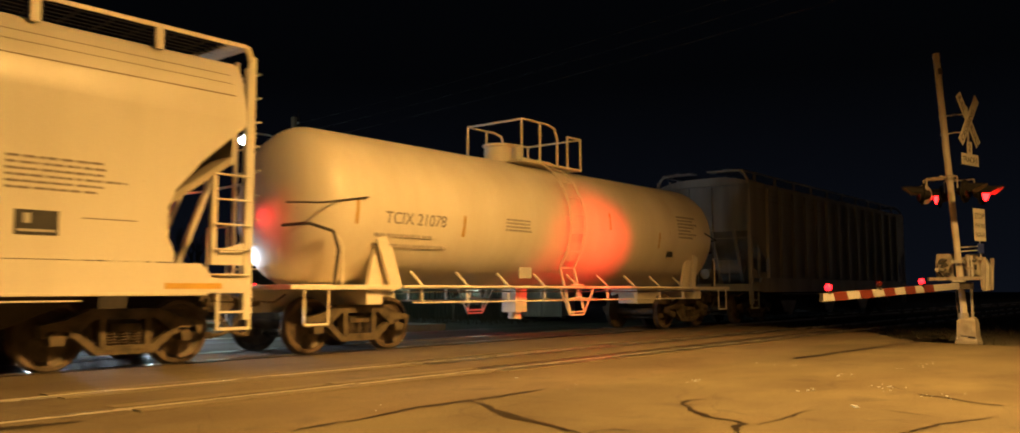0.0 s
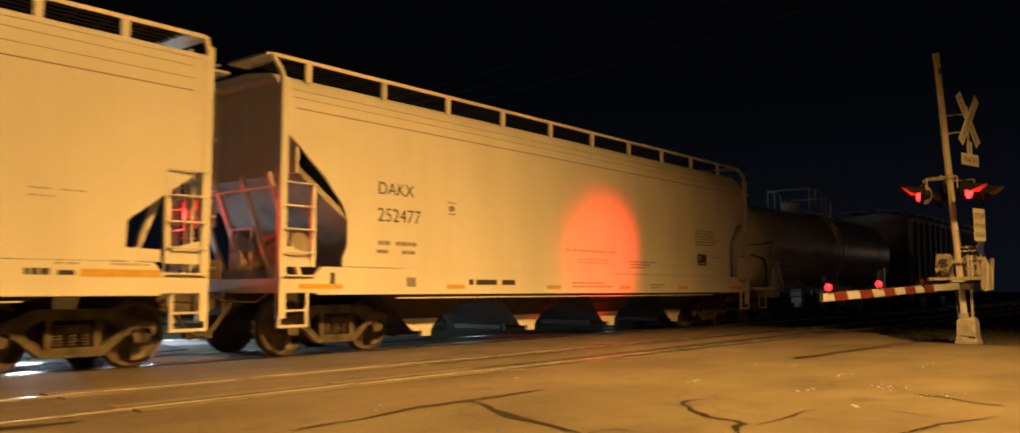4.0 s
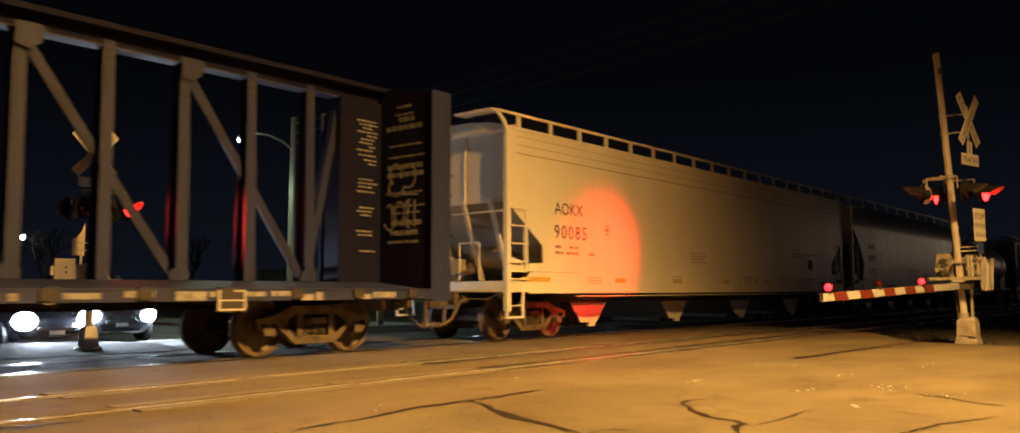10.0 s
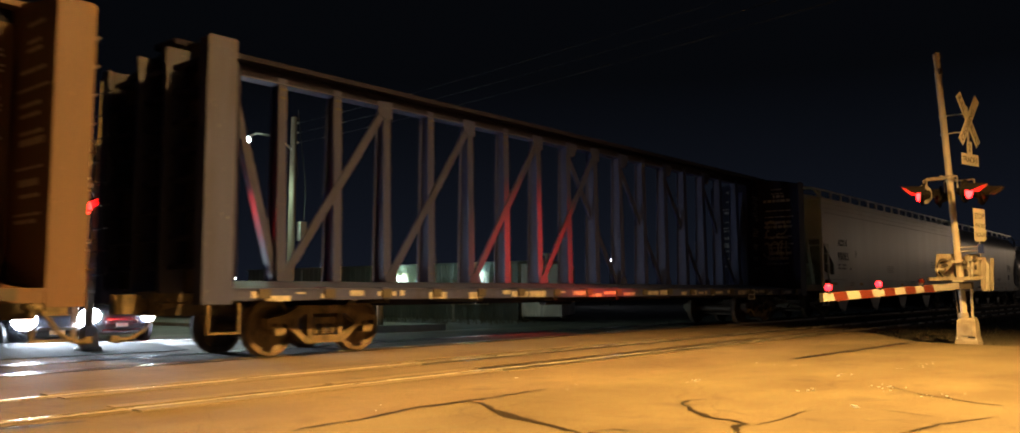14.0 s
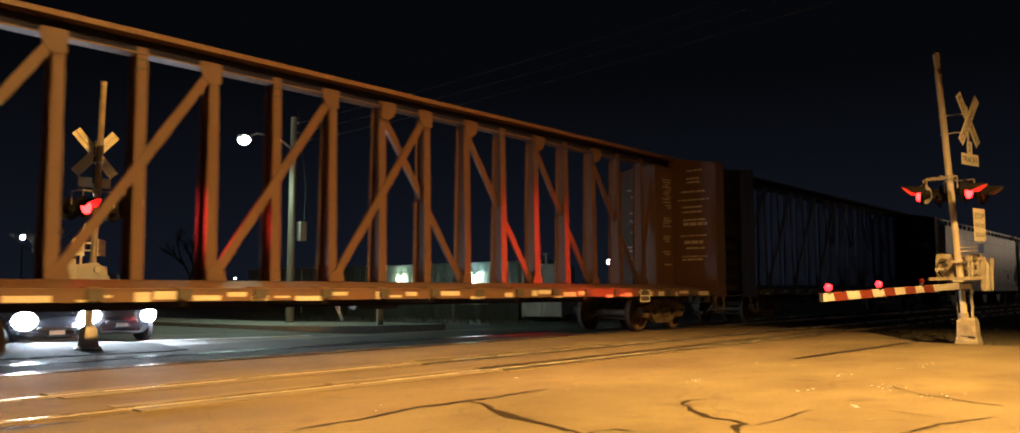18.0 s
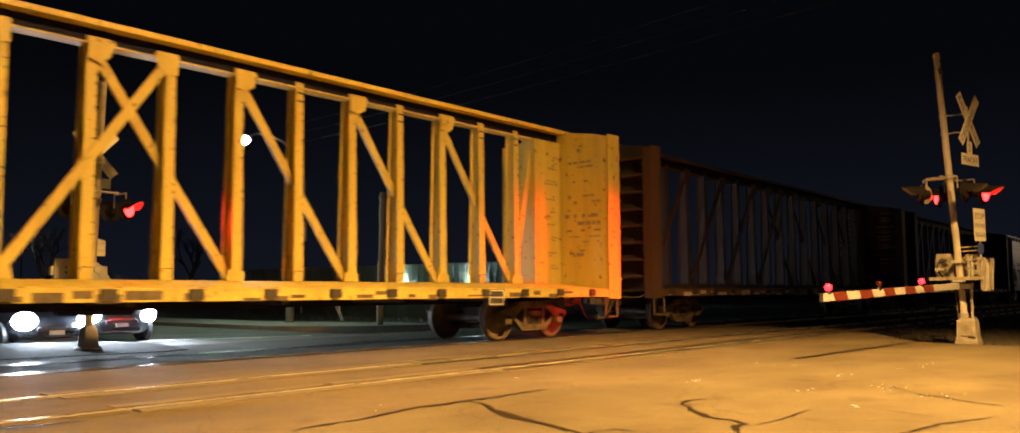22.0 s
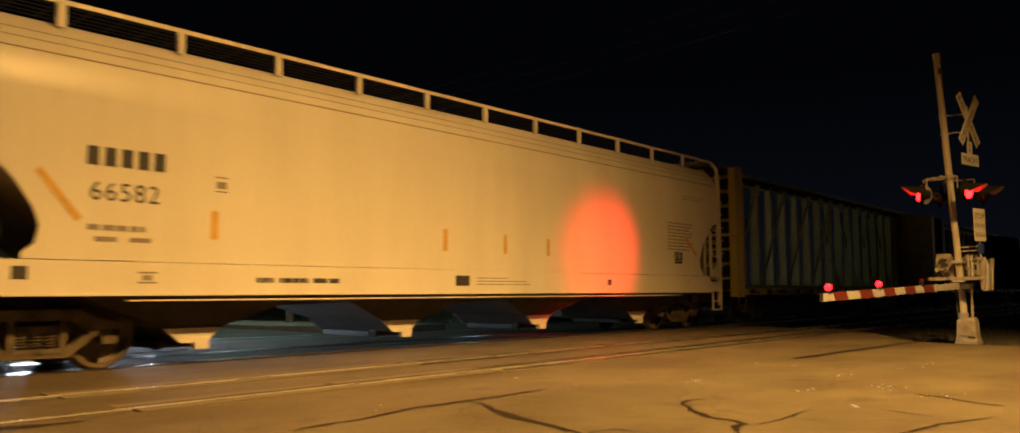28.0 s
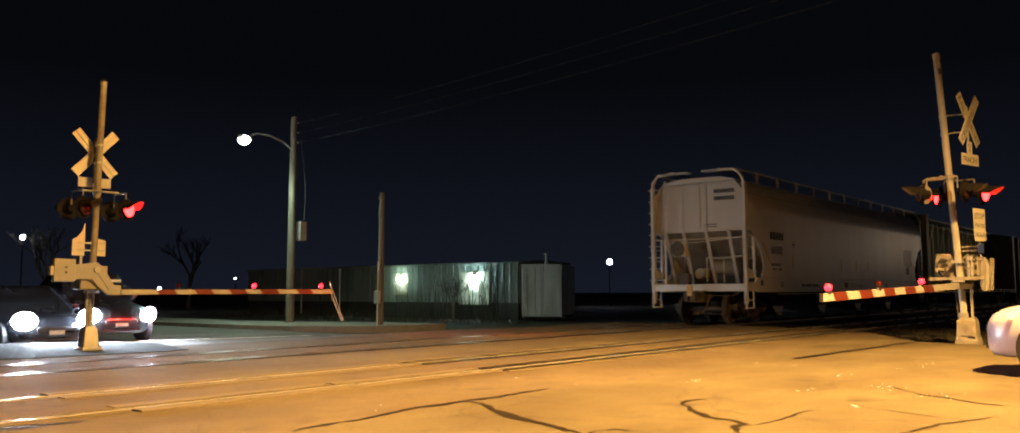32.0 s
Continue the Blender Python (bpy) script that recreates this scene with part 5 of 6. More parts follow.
        part("end_plate", Form().prism([(X(.45), 1.12), (X(1.40), 1.12), (X(1.44), 1.25), (X(1.44), 4.60), (X(.45), 4.60)], "y", -.20, .20), plate, root, "solid plate closing the truss against the bulkhead", bevel=0.006)
        small_print = Form()
        rng = random.Random(int(L * 10) + d)
        z = 4.2
        while z > 1.5:
            w = rng.uniform(.15, .55)
            x = .55 + rng.uniform(0, .15)
            while x < .55 + w:
                g = rng.uniform(.04, .12)
                small_print.box(*sorted((X(x), X(x + g))), -.206, -.202, z, z + .035)
                x += g + .03
            z -= rng.choice((.07, .07, .09, .3))
        part("stencil", small_print, board, root, "stencilled loading notices, too small to read")
        f = Form()
        rng = random.Random(int(L * 100) + d)
        sparse = board == "faded_ink"
        for half in (-1, 1):
            z = 4.45
            while z > 1.75:
                h = rng.choice((.035, .05, .05, .09))
                yc = half * (.85 + rng.uniform(-.05, .05))
                w = rng.uniform(.30, .50) * (.55 if z > 4.1 else 1)
                y = yc - w
                while y < yc + w:
                    g = rng.uniform(.05, .22)
                    if not sparse or rng.random() < .55:
                        f.box(*sorted((X(.442), X(.447))), y, min(y + g, yc + w), z, z + h)
                    y += g + .035
                z -= h + rng.choice((.06, .09, .18, .3 if sparse else .22))
        part("stencil", f, board, root, "stencilled loading notices, too small to read")
        coupler(root, e + d * .15, -d)
        part("draft_sill", Form().box(*sorted((X(.15), X(2.0))), -.26, .26, .66, 1.04), "black", root)
        part("step", Form().box(*sorted((X(.10), X(.14))), -W, -W + .04, .42, .86).box(*sorted((X(.58), X(.62))), -W, -W + .04, .42, .86).box(*sorted((X(.10), X(.62))), -W, -W + .05, .42, .45), "truck_iron", root)
        truck(root, e + d * 2.57)
    f = Form()
    rng = random.Random(int(L * 50))
    x = .8
    while x < L - 1.2:
        w = rng.uniform(.08, .55)
        h = rng.uniform(.03, .13)
        z = rng.uniform(.87, 1.04 - h)
        f.box(x, x + w, -W - .004, -W - .001, z, z + h)
        x += w + rng.choice((.04, .1, .3, .6))
    part("stencil", f, "truck_iron" if board == "faded_ink" else board, root, "patches of stencilling and rust on the sill")
    part("tank_reservoir", Form().cyl((C - .6, .7, .84), (C + .5, .7, .84), .17, 16), "black", root)
    cb = part("card_board", Form().box(L - 4.72, L - 4.24, -W - .03, -W - .005, .74, 1.06), "black", root, "black card board with a white outline")
    for k, (a, b, c, e) in enumerate(((-4.70, -4.26, 1.02, 1.045), (-4.70, -4.26, .755, .78), (-4.70, -4.26, .89, .91), (-4.70, -4.67, .755, 1.045), (-4.29, -4.26, .755, 1.045))):
        part("outline", Form().box(L + a, L + b, -W - .034 - .001 * (k > 2), -W - .031, c, e), "sign_white", cb)
    return root


def tank_car(name, label, L):
    root = thing(name, label, "tank car", group="freight cars")
    R, zc = 1.42, 2.50
    x0, x1 = .45, L - .45
    n = 48
    prof = [(x0 + .72 * (1 - math.cos(math.pi / 2 * k / 9)), R * math.sin(math.pi / 2 * k / 9) ** .8 if k else .02) for k in range(10)]
    full = prof + [(x0 + L - .9 - (x - x0), r) for x, r in prof[::-1]]
    f = Form()
    f.rings([[(x, r * math.cos(2 * math.pi * i / n), zc + r * math.sin(2 * math.pi * i / n)) for i in range(n)] for x, r in full])
    part("tank_shell", f, "tank_paint", root, "pale painted cylindrical tank")
    for k in (.25, .5, .75):
        x = x0 + (L - .9) * k
        part("weld_band", Form().rings([[(x + o, (R + .004) * math.cos(2 * math.pi * i / n), zc + (R + .004) * math.sin(2 * math.pi * i / n)) for i in range(n)] for o in (-.02, .02)], caps=False), "tank_paint", root)
    C = 7.2
    for e, d in ((0.0, 1), (L, -1)):
        def X(v):
            return e + d * v
        part("stub_sill", Form().box(*sorted((X(0), X(3.2))), -.30, .30, .68, 1.12), "tank_paint", root)
        part("end_platform", Form().box(*sorted((X(0), X(2.25))), -1.45, 1.45, 1.05, 1.13), "tank_paint", root, bevel=0.008)
        for s in (-1, 1):
            part("saddle", Form().prism([(X(1.7), 1.1), (X(2.5), 1.1), (X(2.25), 1.8), (X(1.95), 2.1), (X(1.85), 1.8)], "y", *sorted((s * 1.18, s * 1.26))), "tank_paint", root)
            part("saddle_web", Form().bar((X(2.2), s * 1.42, 1.05), (X(1.9), s * 1.36, 1.95), .22, .04, (0, 1, 0)), "tank_paint", root)
            part("end_rail", Form().pipe([(X(.98), s * 1.47, 1.1), (X(.98), s * 1.47, 1.78), (X(.92), s * 1.40, 1.92)], .018, 8), "tank_paint", root)
            part("step", Form().pipe([(X(.25), s * 1.45, 1.05), (X(.25), s * 1.45, .5), (X(.72), s * 1.45, .5), (X(.72), s * 1.45, 1.05)], .02, 8), "tank_paint", root)
        part("end_grab", Form().pipe([(X(.20), -1.0, 2.45), (X(.62), -1.35, 2.45), (X(1.5), -1.47, 2.6)], .016, 8), "black", root)
        part("brake_pipe", Form().pipe([(X(.35), -.7, 2.1), (X(.5), -1.2, 2.12), (X(.85), -1.38, 2.0), (X(.95), -1.40, 1.7), (X(.9), -1.35, 1.1)], .028, 8), "black", root)
        part("bolster", Form().box(*sorted((X(1.6), X(1.95))), -1.35, 1.35, .80, 1.1), "tank_paint", root)
        coupler(root, e, -d)
        truck(root, e + d * 1.72)
    for s in (-1, 1):
        part("side_rail", Form().pipe([(2.3, s * 1.50, 1.10), (L - 2.3, s * 1.50, 1.10)], .028, 8), "tank_paint", root)
        part("lower_rail", Form().pipe([(2.6, s * 1.42, .82), (L - 2.6, s * 1.42, .82)], .016, 8), "tank_paint", root)
        part("walk_strip", Form().box(2.3, L - 2.3, *sorted((s * 1.18, s * 1.48)), 1.0, 1.02), "black", root)
        for k in range(9):
            x = 2.8 + (L - 5.6) * k / 8
            part("rail_bracket", Form().bar((x, s * 1.50, 1.08), (x, s * 1.15, 1.38), .05, .03).box(x - .02, x + .02, *sorted((s * 1.42, s * 1.46)), .80, 1.1), "tank_paint", root)
        # ladder up the shell
        pts = []
        for k in range(9):
            a = radians(-38 + 15 * k)
            pts.append((C + .02, s * (R + .16) * math.cos(a), zc + (R + .16) * math.sin(a)))
        pts.insert(0, (C + .02, s * 1.52, .55))
        for o in (0, .52):
            part("ladder_stile", Form().pipe([(q[0] + o, q[1], q[2]) for q in pts], .027, 8), "tank_paint", root)
        for q in [(C + .02, s * 1.52, .57), (C + .02, s * 1.52, .86), (C + .02, s * 1.52, 1.15)] + pts[1:]:
            part("rung", Form().pipe([q, (q[0] + .52, q[1], q[2])], .018, 8), "tank_paint", root)
        part("ladder_guard", Form().pipe([(C - .35, s * 1.5, 1.1), (C + .02, s * 1.5, .50), (C + .54, s * 1.5, .50), (C + .95, s * 1.5, 1.1)], .02, 8), "tank_paint", root)
    # platform on top
    part("platform", Form().box(6.43, 8.7, -.82, .82, 3.86, 3.90), "tank_paint", root)
    for y in (-.8, .8):
        for x, z in ((6.45, 4.80), (7.1, 4.80), (7.75, 4.5), (8.15, 4.62), (8.68, 4.62)):
            part("rail_post", Form().cyl((x, y, 3.85), (x, y, z), .024, 8), "tank_paint", root)
        part("platform_rail", Form().pipe([(6.45, y, 4.80), (7.4, y, 4.80), (7.65, y, 4.74), (7.75, y, 4.5)], .024, 8), "tank_paint", root)
        part("platform_rail", Form().pipe([(8.15, y, 4.62), (8.68, y, 4.62)], .022, 8), "tank_paint", root)
    part("platform_rail", Form().pipe([(6.45, -.8, 4.80), (6.45, .8, 4.80)], .024, 8), "tank_paint", root)
    part("platform_rail", Form().pipe([(8.68, -.8, 4.62), (8.68, .8, 4.62)], .022, 8), "tank_paint", root)
    part("manway", Form().cyl((C - .6, 0, 3.80), (C - .6, 0, 4.25), .32, 24).cyl((C - .6, 0, 4.25), (C - .6, 0, 4.31), .36, 24).cyl((C + .2, .1, 3.80), (C + .2, .1, 4.38), .14, 14), "tank_paint", root, bevel=0.01)
    part("valve_box", Form().box(C - .25, C + .15, -.2, .2, .55, 1.12).cyl((C - .05, 0, .40), (C - .05, 0, .6), .14, 14), "tank_paint", root)
    for x, zb in ((1.33, 2.15), (3.96, 2.05), (9.0, 2.45), (11.3, 2.1)):
        zz = [zb + .1 * k for k in range(5)]
        f = Form()
        f.rings([[(x - .035, -math.sqrt((R + .006) ** 2 - (z - zc) ** 2), z), (x + .035, -math.sqrt((R + .006) ** 2 - (z - zc) ** 2), z)] for z in zz], closed=False, caps=False)
        part("reflector", f, "reflector", root)
    return root

ROUND_CUT = [(0.12, 2.95), (.57, 2.78), (1.01, 2.33), (1.22, 2.02), (1.29, 1.82), (1.25, 1.61), (1.10, 1.49)]
TALL_CUT = [(0.12, 3.45), (.82, 2.84), (1.20, 2.40), (1.30, 2.15), (1.30, 1.75), (1.20, 1.56)]
PLAIN_CUT = [(0.12, 2.74), (1.17, 1.95), (1.18, 1.60), (.70, 1.58)]

# distances of the cars' rear ends ahead of the last car's rear end
OFF_H1, OFF_H2, OFF_C1, OFF_C2, OFF_C3, OFF_H4 = 112.96, 92.34, 68.36, 44.49, 20.44, 0.0
OFF_T1 = 129.49 + 0.8
L_T1 = 15.2
OFF_H0 = OFF_T1 + L_T1 + 1.2


def face(x, z):
    return pose(x, -1.601, z, 90)


h4 = hopper("covered_hopper", "cream covered hopper car with rounded end cut-outs, last of train", 19.43, "cream", ROUND_CUT, ((3.65, 7.7, 11.73, 15.78), .52, .20), .46, 1.62, 1.55, seams=(3.95, 4.10, 4.22), curved=True)
lettering("reporting_mark", "66582", .34, "ink", h4, face(1.86, 2.18), 1.12)
bars(h4, [(1.82 + .22 * k, 2.62, .15, .24) for k in range(5)], "ink")
bars(h4, [(1.85, 1.80, .75, .07), (1.95, 1.66, .28, .06), (2.4, 1.66, .28, .06), (3.6, 2.42, .2, .02), (3.6, 2.62, .2, .02), (3.62, 2.47, .16, .1), (2.52, 1.13, .26, .025), (2.52, 1.26, .26, .025), (2.58, 1.17, .14, .07)], "faded_ink")
bars(h4, [(1.0, 1.17, .18, .16), (4.30, 1.15, .30, .075), (4.70, 1.15, .52, .075), (5.32, 1.15, .26, .075), (5.62, 1.15, .2, .075), (8.52, 1.12, .38, .19), (13.58, 1.15, .16, .13)], "ink")
bars(h4, [(9.12, 1.26, .9, .02), (9.12, 1.20, 1.5, .02), (9.12, 1.14, 1.6, .02)], "faded_ink")
bars(h4, [(16.4, 2.75 - .085 * k, 1.35 - .1 * (k % 3), .03) for k in range(9)], "faded_ink")
bars(h4, [(17.2, 3.50, 1.25, .012), (17.2, 3.43, 1.0, .012)], "faded_ink")
bars(h4, [(16.75, 1.72, .40, .30)], "ink")
part("white_panel", Form().box(16.80, 16.86, -1.607, -1.604, 1.84, 1.99).box(16.95, 17.03, -1.607, -1.604, 1.84, 1.99).box(16.78, 17.10, -1.607, -1.604, 1.78, 1.80), "white_ink", h4)
for x, w, h, z in ((3.55, .11, .40, 1.75), (8.2, .11, .40, 1.75), (9.9, .1, .38, 1.75), (11.3, .1, .36, 1.75)):
    part("reflector", Form().box(x, x + w, -1.606, -1.601, z, z + h), "reflector", h4)
part("reflector", Form().bar((1.25, -1.603, 2.50), (1.75, -1.603, 1.92), .006, .09), "reflector", h4)
part("reflector", Form().bar((17.95, -1.603, 1.95), (17.3, -1.603, 2.45), .006, .09), "reflector", h4)
f = Form()
for z, w in ((4.02, .62), (3.80, .62)):
    y = -1.15
    while y < -1.15 + w:
        f.box(.262, .269, y, y + .07, z, z + .12)
        y += .085
for z in (3.05, 2.98):
    f.box(.262, .269, -.55, -.15, z, z + .025)
part("stencil", f, "ink", h4, "stencilled marks on the end, too small to read")
part("end_pad", Form().box(.27, .30, .62, 1.42, 2.92, 4.30), "cream", h4, bevel=0.01)
part("end_pad", Form().box(.27, .30, -1.42, -.24, 2.92, 4.30).box(.268, .30, .0, .56, 2.92, 4.30), "cream", h4, bevel=0.01)
part("hand_rail", Form().pipe([(-.05, -1.5, 2.05), (-.08, -.9, 2.0), (-.06, -.35, 2.02)], .016, 8).pipe([(.0, -1.5, 2.62), (-.04, 0, 2.5), (.0, 1.2, 2.52)], .014, 8), "cream", h4)
part("marker_device", Form().box(-.60, -.50, -.10, .06, .86, 1.18), "reflector", h4, "orange end-of-train device on the coupler", bevel=0.01)
part("marker_lens", Form().cyl((-.56, -.02, 1.20), (-.56, -.02, 1.28), .05, 14), "lens_dark", h4, "unlit red end-of-train lens")

h1 = hopper("covered_hopper", "cream covered hopper car with tall end cut-outs and large black numbers", 16.53, "cream", TALL_CUT, ((3.5, 6.63, 9.75, 12.9), .54, .22), .48, 1.61, 0.67, seams=(3.85, 4.04, 4.18), curved=True)
lettering("reporting_mark", "DAKX", .30, "ink", h1, face(1.93, 2.66), 1.02)
lettering("reporting_mark", "252477", .33, "ink", h1, face(1.93, 2.20), 1.02)
bars(h1, [(1.95, 1.80, .3, .07), (2.35, 1.80, .55, .07), (1.92, 1.66, .25, .06), (2.5, 1.66, .3, .06), (3.62, 2.42, .22, .02), (3.62, 2.63, .22, .02), (3.66, 2.48, .14, .1), (2.6, 1.1, .22, .16)], "faded_ink")
bars(h1, [(4.2, 1.14, .12, .10), (4.4, 1.14, .6, .10), (5.15, 1.14, .4, .10), (.95, 1.12, .09, .2)], "ink")
bars(h1, [(7.5, 1.18, 1.2, .03), (7.5, 1.10, 1.6, .03), (9.8, 1.70, 1.3, .03), (9.9, 1.63, .9, .03), (9.9, 1.56, .7, .03), (10.8, 1.15, .7, .03), (10.8, 1.08, .5, .03)], "faded_ink")
f = Form()
rng = random.Random(31)
for z, a, b, h in ((1.88, 7.3, 9.2, .05), (1.70, 7.8, 9.0, .035), (1.63, 7.7, 8.9, .035)):
    x = a
    while x < b:
        f.box(x, x + .06, -1.604, -1.600, z, z + h)
        x += rng.choice((.085, .085, .09, .15))
part("stencil", f, "faint_brown", h1, "faded reddish stencilled words, too small to read")
bars(h1, [(13.2, 2.62 - .075 * k, (1.15, 1.2, 1.15, 1.45, 1.2, 1.1)[k], .03) for k in range(6)], "faded_ink")
bars(h1, [(13.32, 1.70, .50, .30)], "ink")
bars(h1, [(14.1, 1.93, .7, .015)], "faded_ink")
part("white_panel", Form().box(13.36, 13.79, -1.607, -1.604, 1.74, 1.77).box(13.42, 13.50, -1.607, -1.604, 1.84, 1.96), "white_ink", h1)
for x in (.35, 3.6, 6.6, 9.4, 12.2, 15.2):
    part("reflector", Form().box(x, x + (.85 if x in (.35, 15.2) else .48), -1.612, -1.606, 1.06, 1.14), "reflector", h1)

h2 = hopper("covered_hopper", "cream covered hopper car with angular end cut-outs and large black numbers", 19.46, "cream", PLAIN_CUT, ((3.63, 7.7, 11.75, 15.83), .76, .32), .74, 1.1, 0.70)
lettering("reporting_mark", "AOKX", .36, "ink", h2, face(1.58, 2.66), 1.04)
lettering("reporting_mark", "90085", .41, "ink", h2, face(1.56, 2.14), 1.24)
bars(h2, [(1.6, 1.93, .2, .06), (2.1, 1.93, .35, .06), (1.6, 1.80, .3, .06), (2.0, 1.80, .45, .06), (2.85, 1.80, .2, .06), (3.5, 2.30, .2, .02), (3.5, 2.50, .2, .02), (3.54, 2.36, .12, .1)], "faded_ink")
bars(h2, [(2.8, 1.30 - .06 * k, .5, .03) for k in range(3)] + [(7.6, 2.0 - .08 * k, (.9, .95, .8, .9)[k], .035) for k in range(4)] + [(6.6, 1.36 - .07 * k, .5, .03) for k in range(3)] + [(10.93, 1.36 - .08 * k, (.5, .45, .3)[k], .03) for k in range(3)], "faint_grey")
bars(h2, [(14.63, 2.34, .6, .035), (14.63, 2.21, 2.0, .04), (14.63, 2.11, 1.0, .035), (15.92, 1.38, .5, .03), (15.92, 1.30, .45, .03), (15.92, 1.23, .4, .03), (17.08, 2.26, .25, .02), (17.45, 2.26, .3, .02), (17.08, 2.17, .3, .02), (17.4, 1.36, .3, .03), (18.1, 1.36, .5, .03)], "faint_grey")
bars(h2, [(15.98, 1.74, .42, .30), (17.07, 1.23, .3, .08), (17.45, 1.23, .2, .06)], "ink")
part("white_panel", Form().box(15.98, 16.38, -1.607, -1.604, 1.84, 1.855).box(16.05, 16.09, -1.607, -1.604, 1.87, 2.02).box(16.16, 16.20, -1.607, -1.604, 1.87, 2.02).box(15.98, 16.40, -1.607, -1.604, 1.73, 1.745), "white_ink", h2)
part("yellow_dot", Form().box(11.57, 11.72, -1.611, -1.606, 1.24, 1.36), "yellow_beam", h2)
for x, w in ((.45, .95), (3.9, .45), (6.65, .45), (9.45, .42), (12.22, .46), (14.83, .45), (17.72, 1.05)):
    part("reflector", Form().box(x, x + w, -1.611, -1.606, 1.21, 1.31), "reflector", h2)

h0 = hopper("covered_hopper", "dull grey ribbed covered hopper car ahead of the tank car", 16.2, "grey_car", PLAIN_CUT, ((4.2, 8.1, 12.0), .7, .35), .7, 1.6, 1.0, ribs=True)

t1 = tank_car("tank_car", "pale cylindrical tank car with a railed top platform", L_T1)
lettering("reporting_mark", "TCIX 21078", .30, "faded_ink", t1, pose(1.95, -1.395, 2.20, 90 + 10, 0, 0), 1.0)
f = Form()
rng = random.Random(12)
rows = [(1.77, 1.97, 1.32, .055), (1.77, 1.80, 1.85, .055)] + [(5.2, 2.44 - .07 * k, .74, .04) for k in range(4)] + [(12.3, 2.95 - .09 * k, (.9, .75, .95, .8, .6, .9, .7)[k], .05) for k in range(7)]
for x, z, w, h in rows:
    y = -math.sqrt(1.424 ** 2 - (z + h - 2.5) ** 2) if z < 2.5 else -math.sqrt(1.424 ** 2 - (z - 2.5) ** 2)
    a = x
    while a < x + w:
        g = rng.uniform(.05, .15)
        f.box(a, a + g, y, y + .012, z, z + h)
        a += g + .03
part("stencil", f, "faint_grey", t1, "small stencilled data, too small to read")
part("data_plate", Form().box(11.8, 12.05, -1.36, -1.30, 1.90, 2.04), "ink", t1)
part("placard", Form().box(5.45, 5.85, -1.53, -1.51, 1.28, 1.50), "sign_white", t1)

c1 = centerbeam("centerbeam_car", "dark weathered purple-grey centre-beam flat car, unloaded", 22.36, "dark_beam", "faint_ink", "dark_panel")
c2 = centerbeam("centerbeam_car", "rust-brown centre-beam flat car, unloaded", 22.31, "brown_beam", "white_ink", "brown_beam")
c3 = centerbeam("centerbeam_car", "yellow centre-beam flat car, unloaded", 22.59, "yellow_beam", "faded_ink", "yellow_beam")
# reporting marks on the yellow car's sill, too blurred to read
f = Form()
for x, w in ((5.06, .13), (5.26, .05), (5.36, .15), (5.58, .2), (5.84, .2), (6.5, .13), (6.68, .12), (6.86, .15), (7.06, .14)):
    f.box(x, x + w, -1.606, -1.600, .885, 1.03)
part("stencil", f, "white_ink", c3, "white reporting mark, too blurred to read")
# faded paint scrawls on the dark bulkhead
rng = random.Random(3)
f = Form()
for y, z, w, h, a0, a1 in ((-.95, 3.15, .20, .22, 30, 300), (-.62, 3.2, .17, .2, -60, 200), (-.62, 2.95, .2, .16, 180, 420), (-1.0, 2.45, .16, .26, -90, 90), (-.72, 2.48, .13, .2, 0, 330), (-.45, 2.4, .16, .24, 60, 330), (-.8, 2.15, .3, .08, 180, 360)):
    pts = [Vector((21.912, y + w * math.cos(radians(a0 + (a1 - a0) * k / 9)), z + h * math.sin(radians(a0 + (a1 - a0) * k / 9)))) for k in range(10)]
    for p, q in zip(pts, pts[1:]):
        f.bar(p, q + (q - p) * .1, .04, .006, (1, 0, 0))
for y, z, dy, dz in ((-1.12, 2.2, 0, .5), (-.9, 2.2, -.08, .5), (-.55, 2.2, .05, .46), (-1.2, 2.8, .8, .03)):
    f.bar((21.912, y, z), (21.912, y + dy, z + dz), .04, .006, (1, 0, 0))
part("paint_scrawl", f, "faint_ink", c1, "faded pale paint marks")


# ======== background ========
building = thing("metal_building", "long low metal-clad building beside the far road", "building")
f = Form()
y = 26.9
k = 0
while y < 50:
    f.box(32.97 + (.035 if k % 2 else 0), 33.05, y, y + .22, 0.45, 2.42)
    y += .22
    k += 1
part("wall_cladding", f, "corrugated", building, "greenish ribbed wall sheets")
part("wall_base", Form().box(33.0, 33.4, 26.9, 50, FAR - .2, .45), "earth", building)
part("wall_body", Form().box(33.05, 37, 26.9, 50, FAR - .2, 2.40), "tan_wall", building)
part("roof", Form().prism([(32.8, 2.42), (37.2, 2.42), (37.2, 2.5), (35, 2.62), (32.8, 2.5)], "y", 26.7, 50.2), "corrugated", building)
for yy in (37.1, 40.6, 44.3):
    part("downpipe", Form().cyl((32.93, yy, FAR), (32.93, yy, 2.4), .05, 10), "galv", building)
# two paler sheets paint the lamps' pools of light onto the wall
part("lit_wall_patch", Form().box(32.93, 32.966, 28.75, 30.85, .35, 2.05), "tan_wall", building, "paler wall sheet standing for the pool of lamp light")
part("small_lit_patch", Form().box(32.93, 32.966, 34.65, 35.85, .85, 2.05), "tan_wall", building)
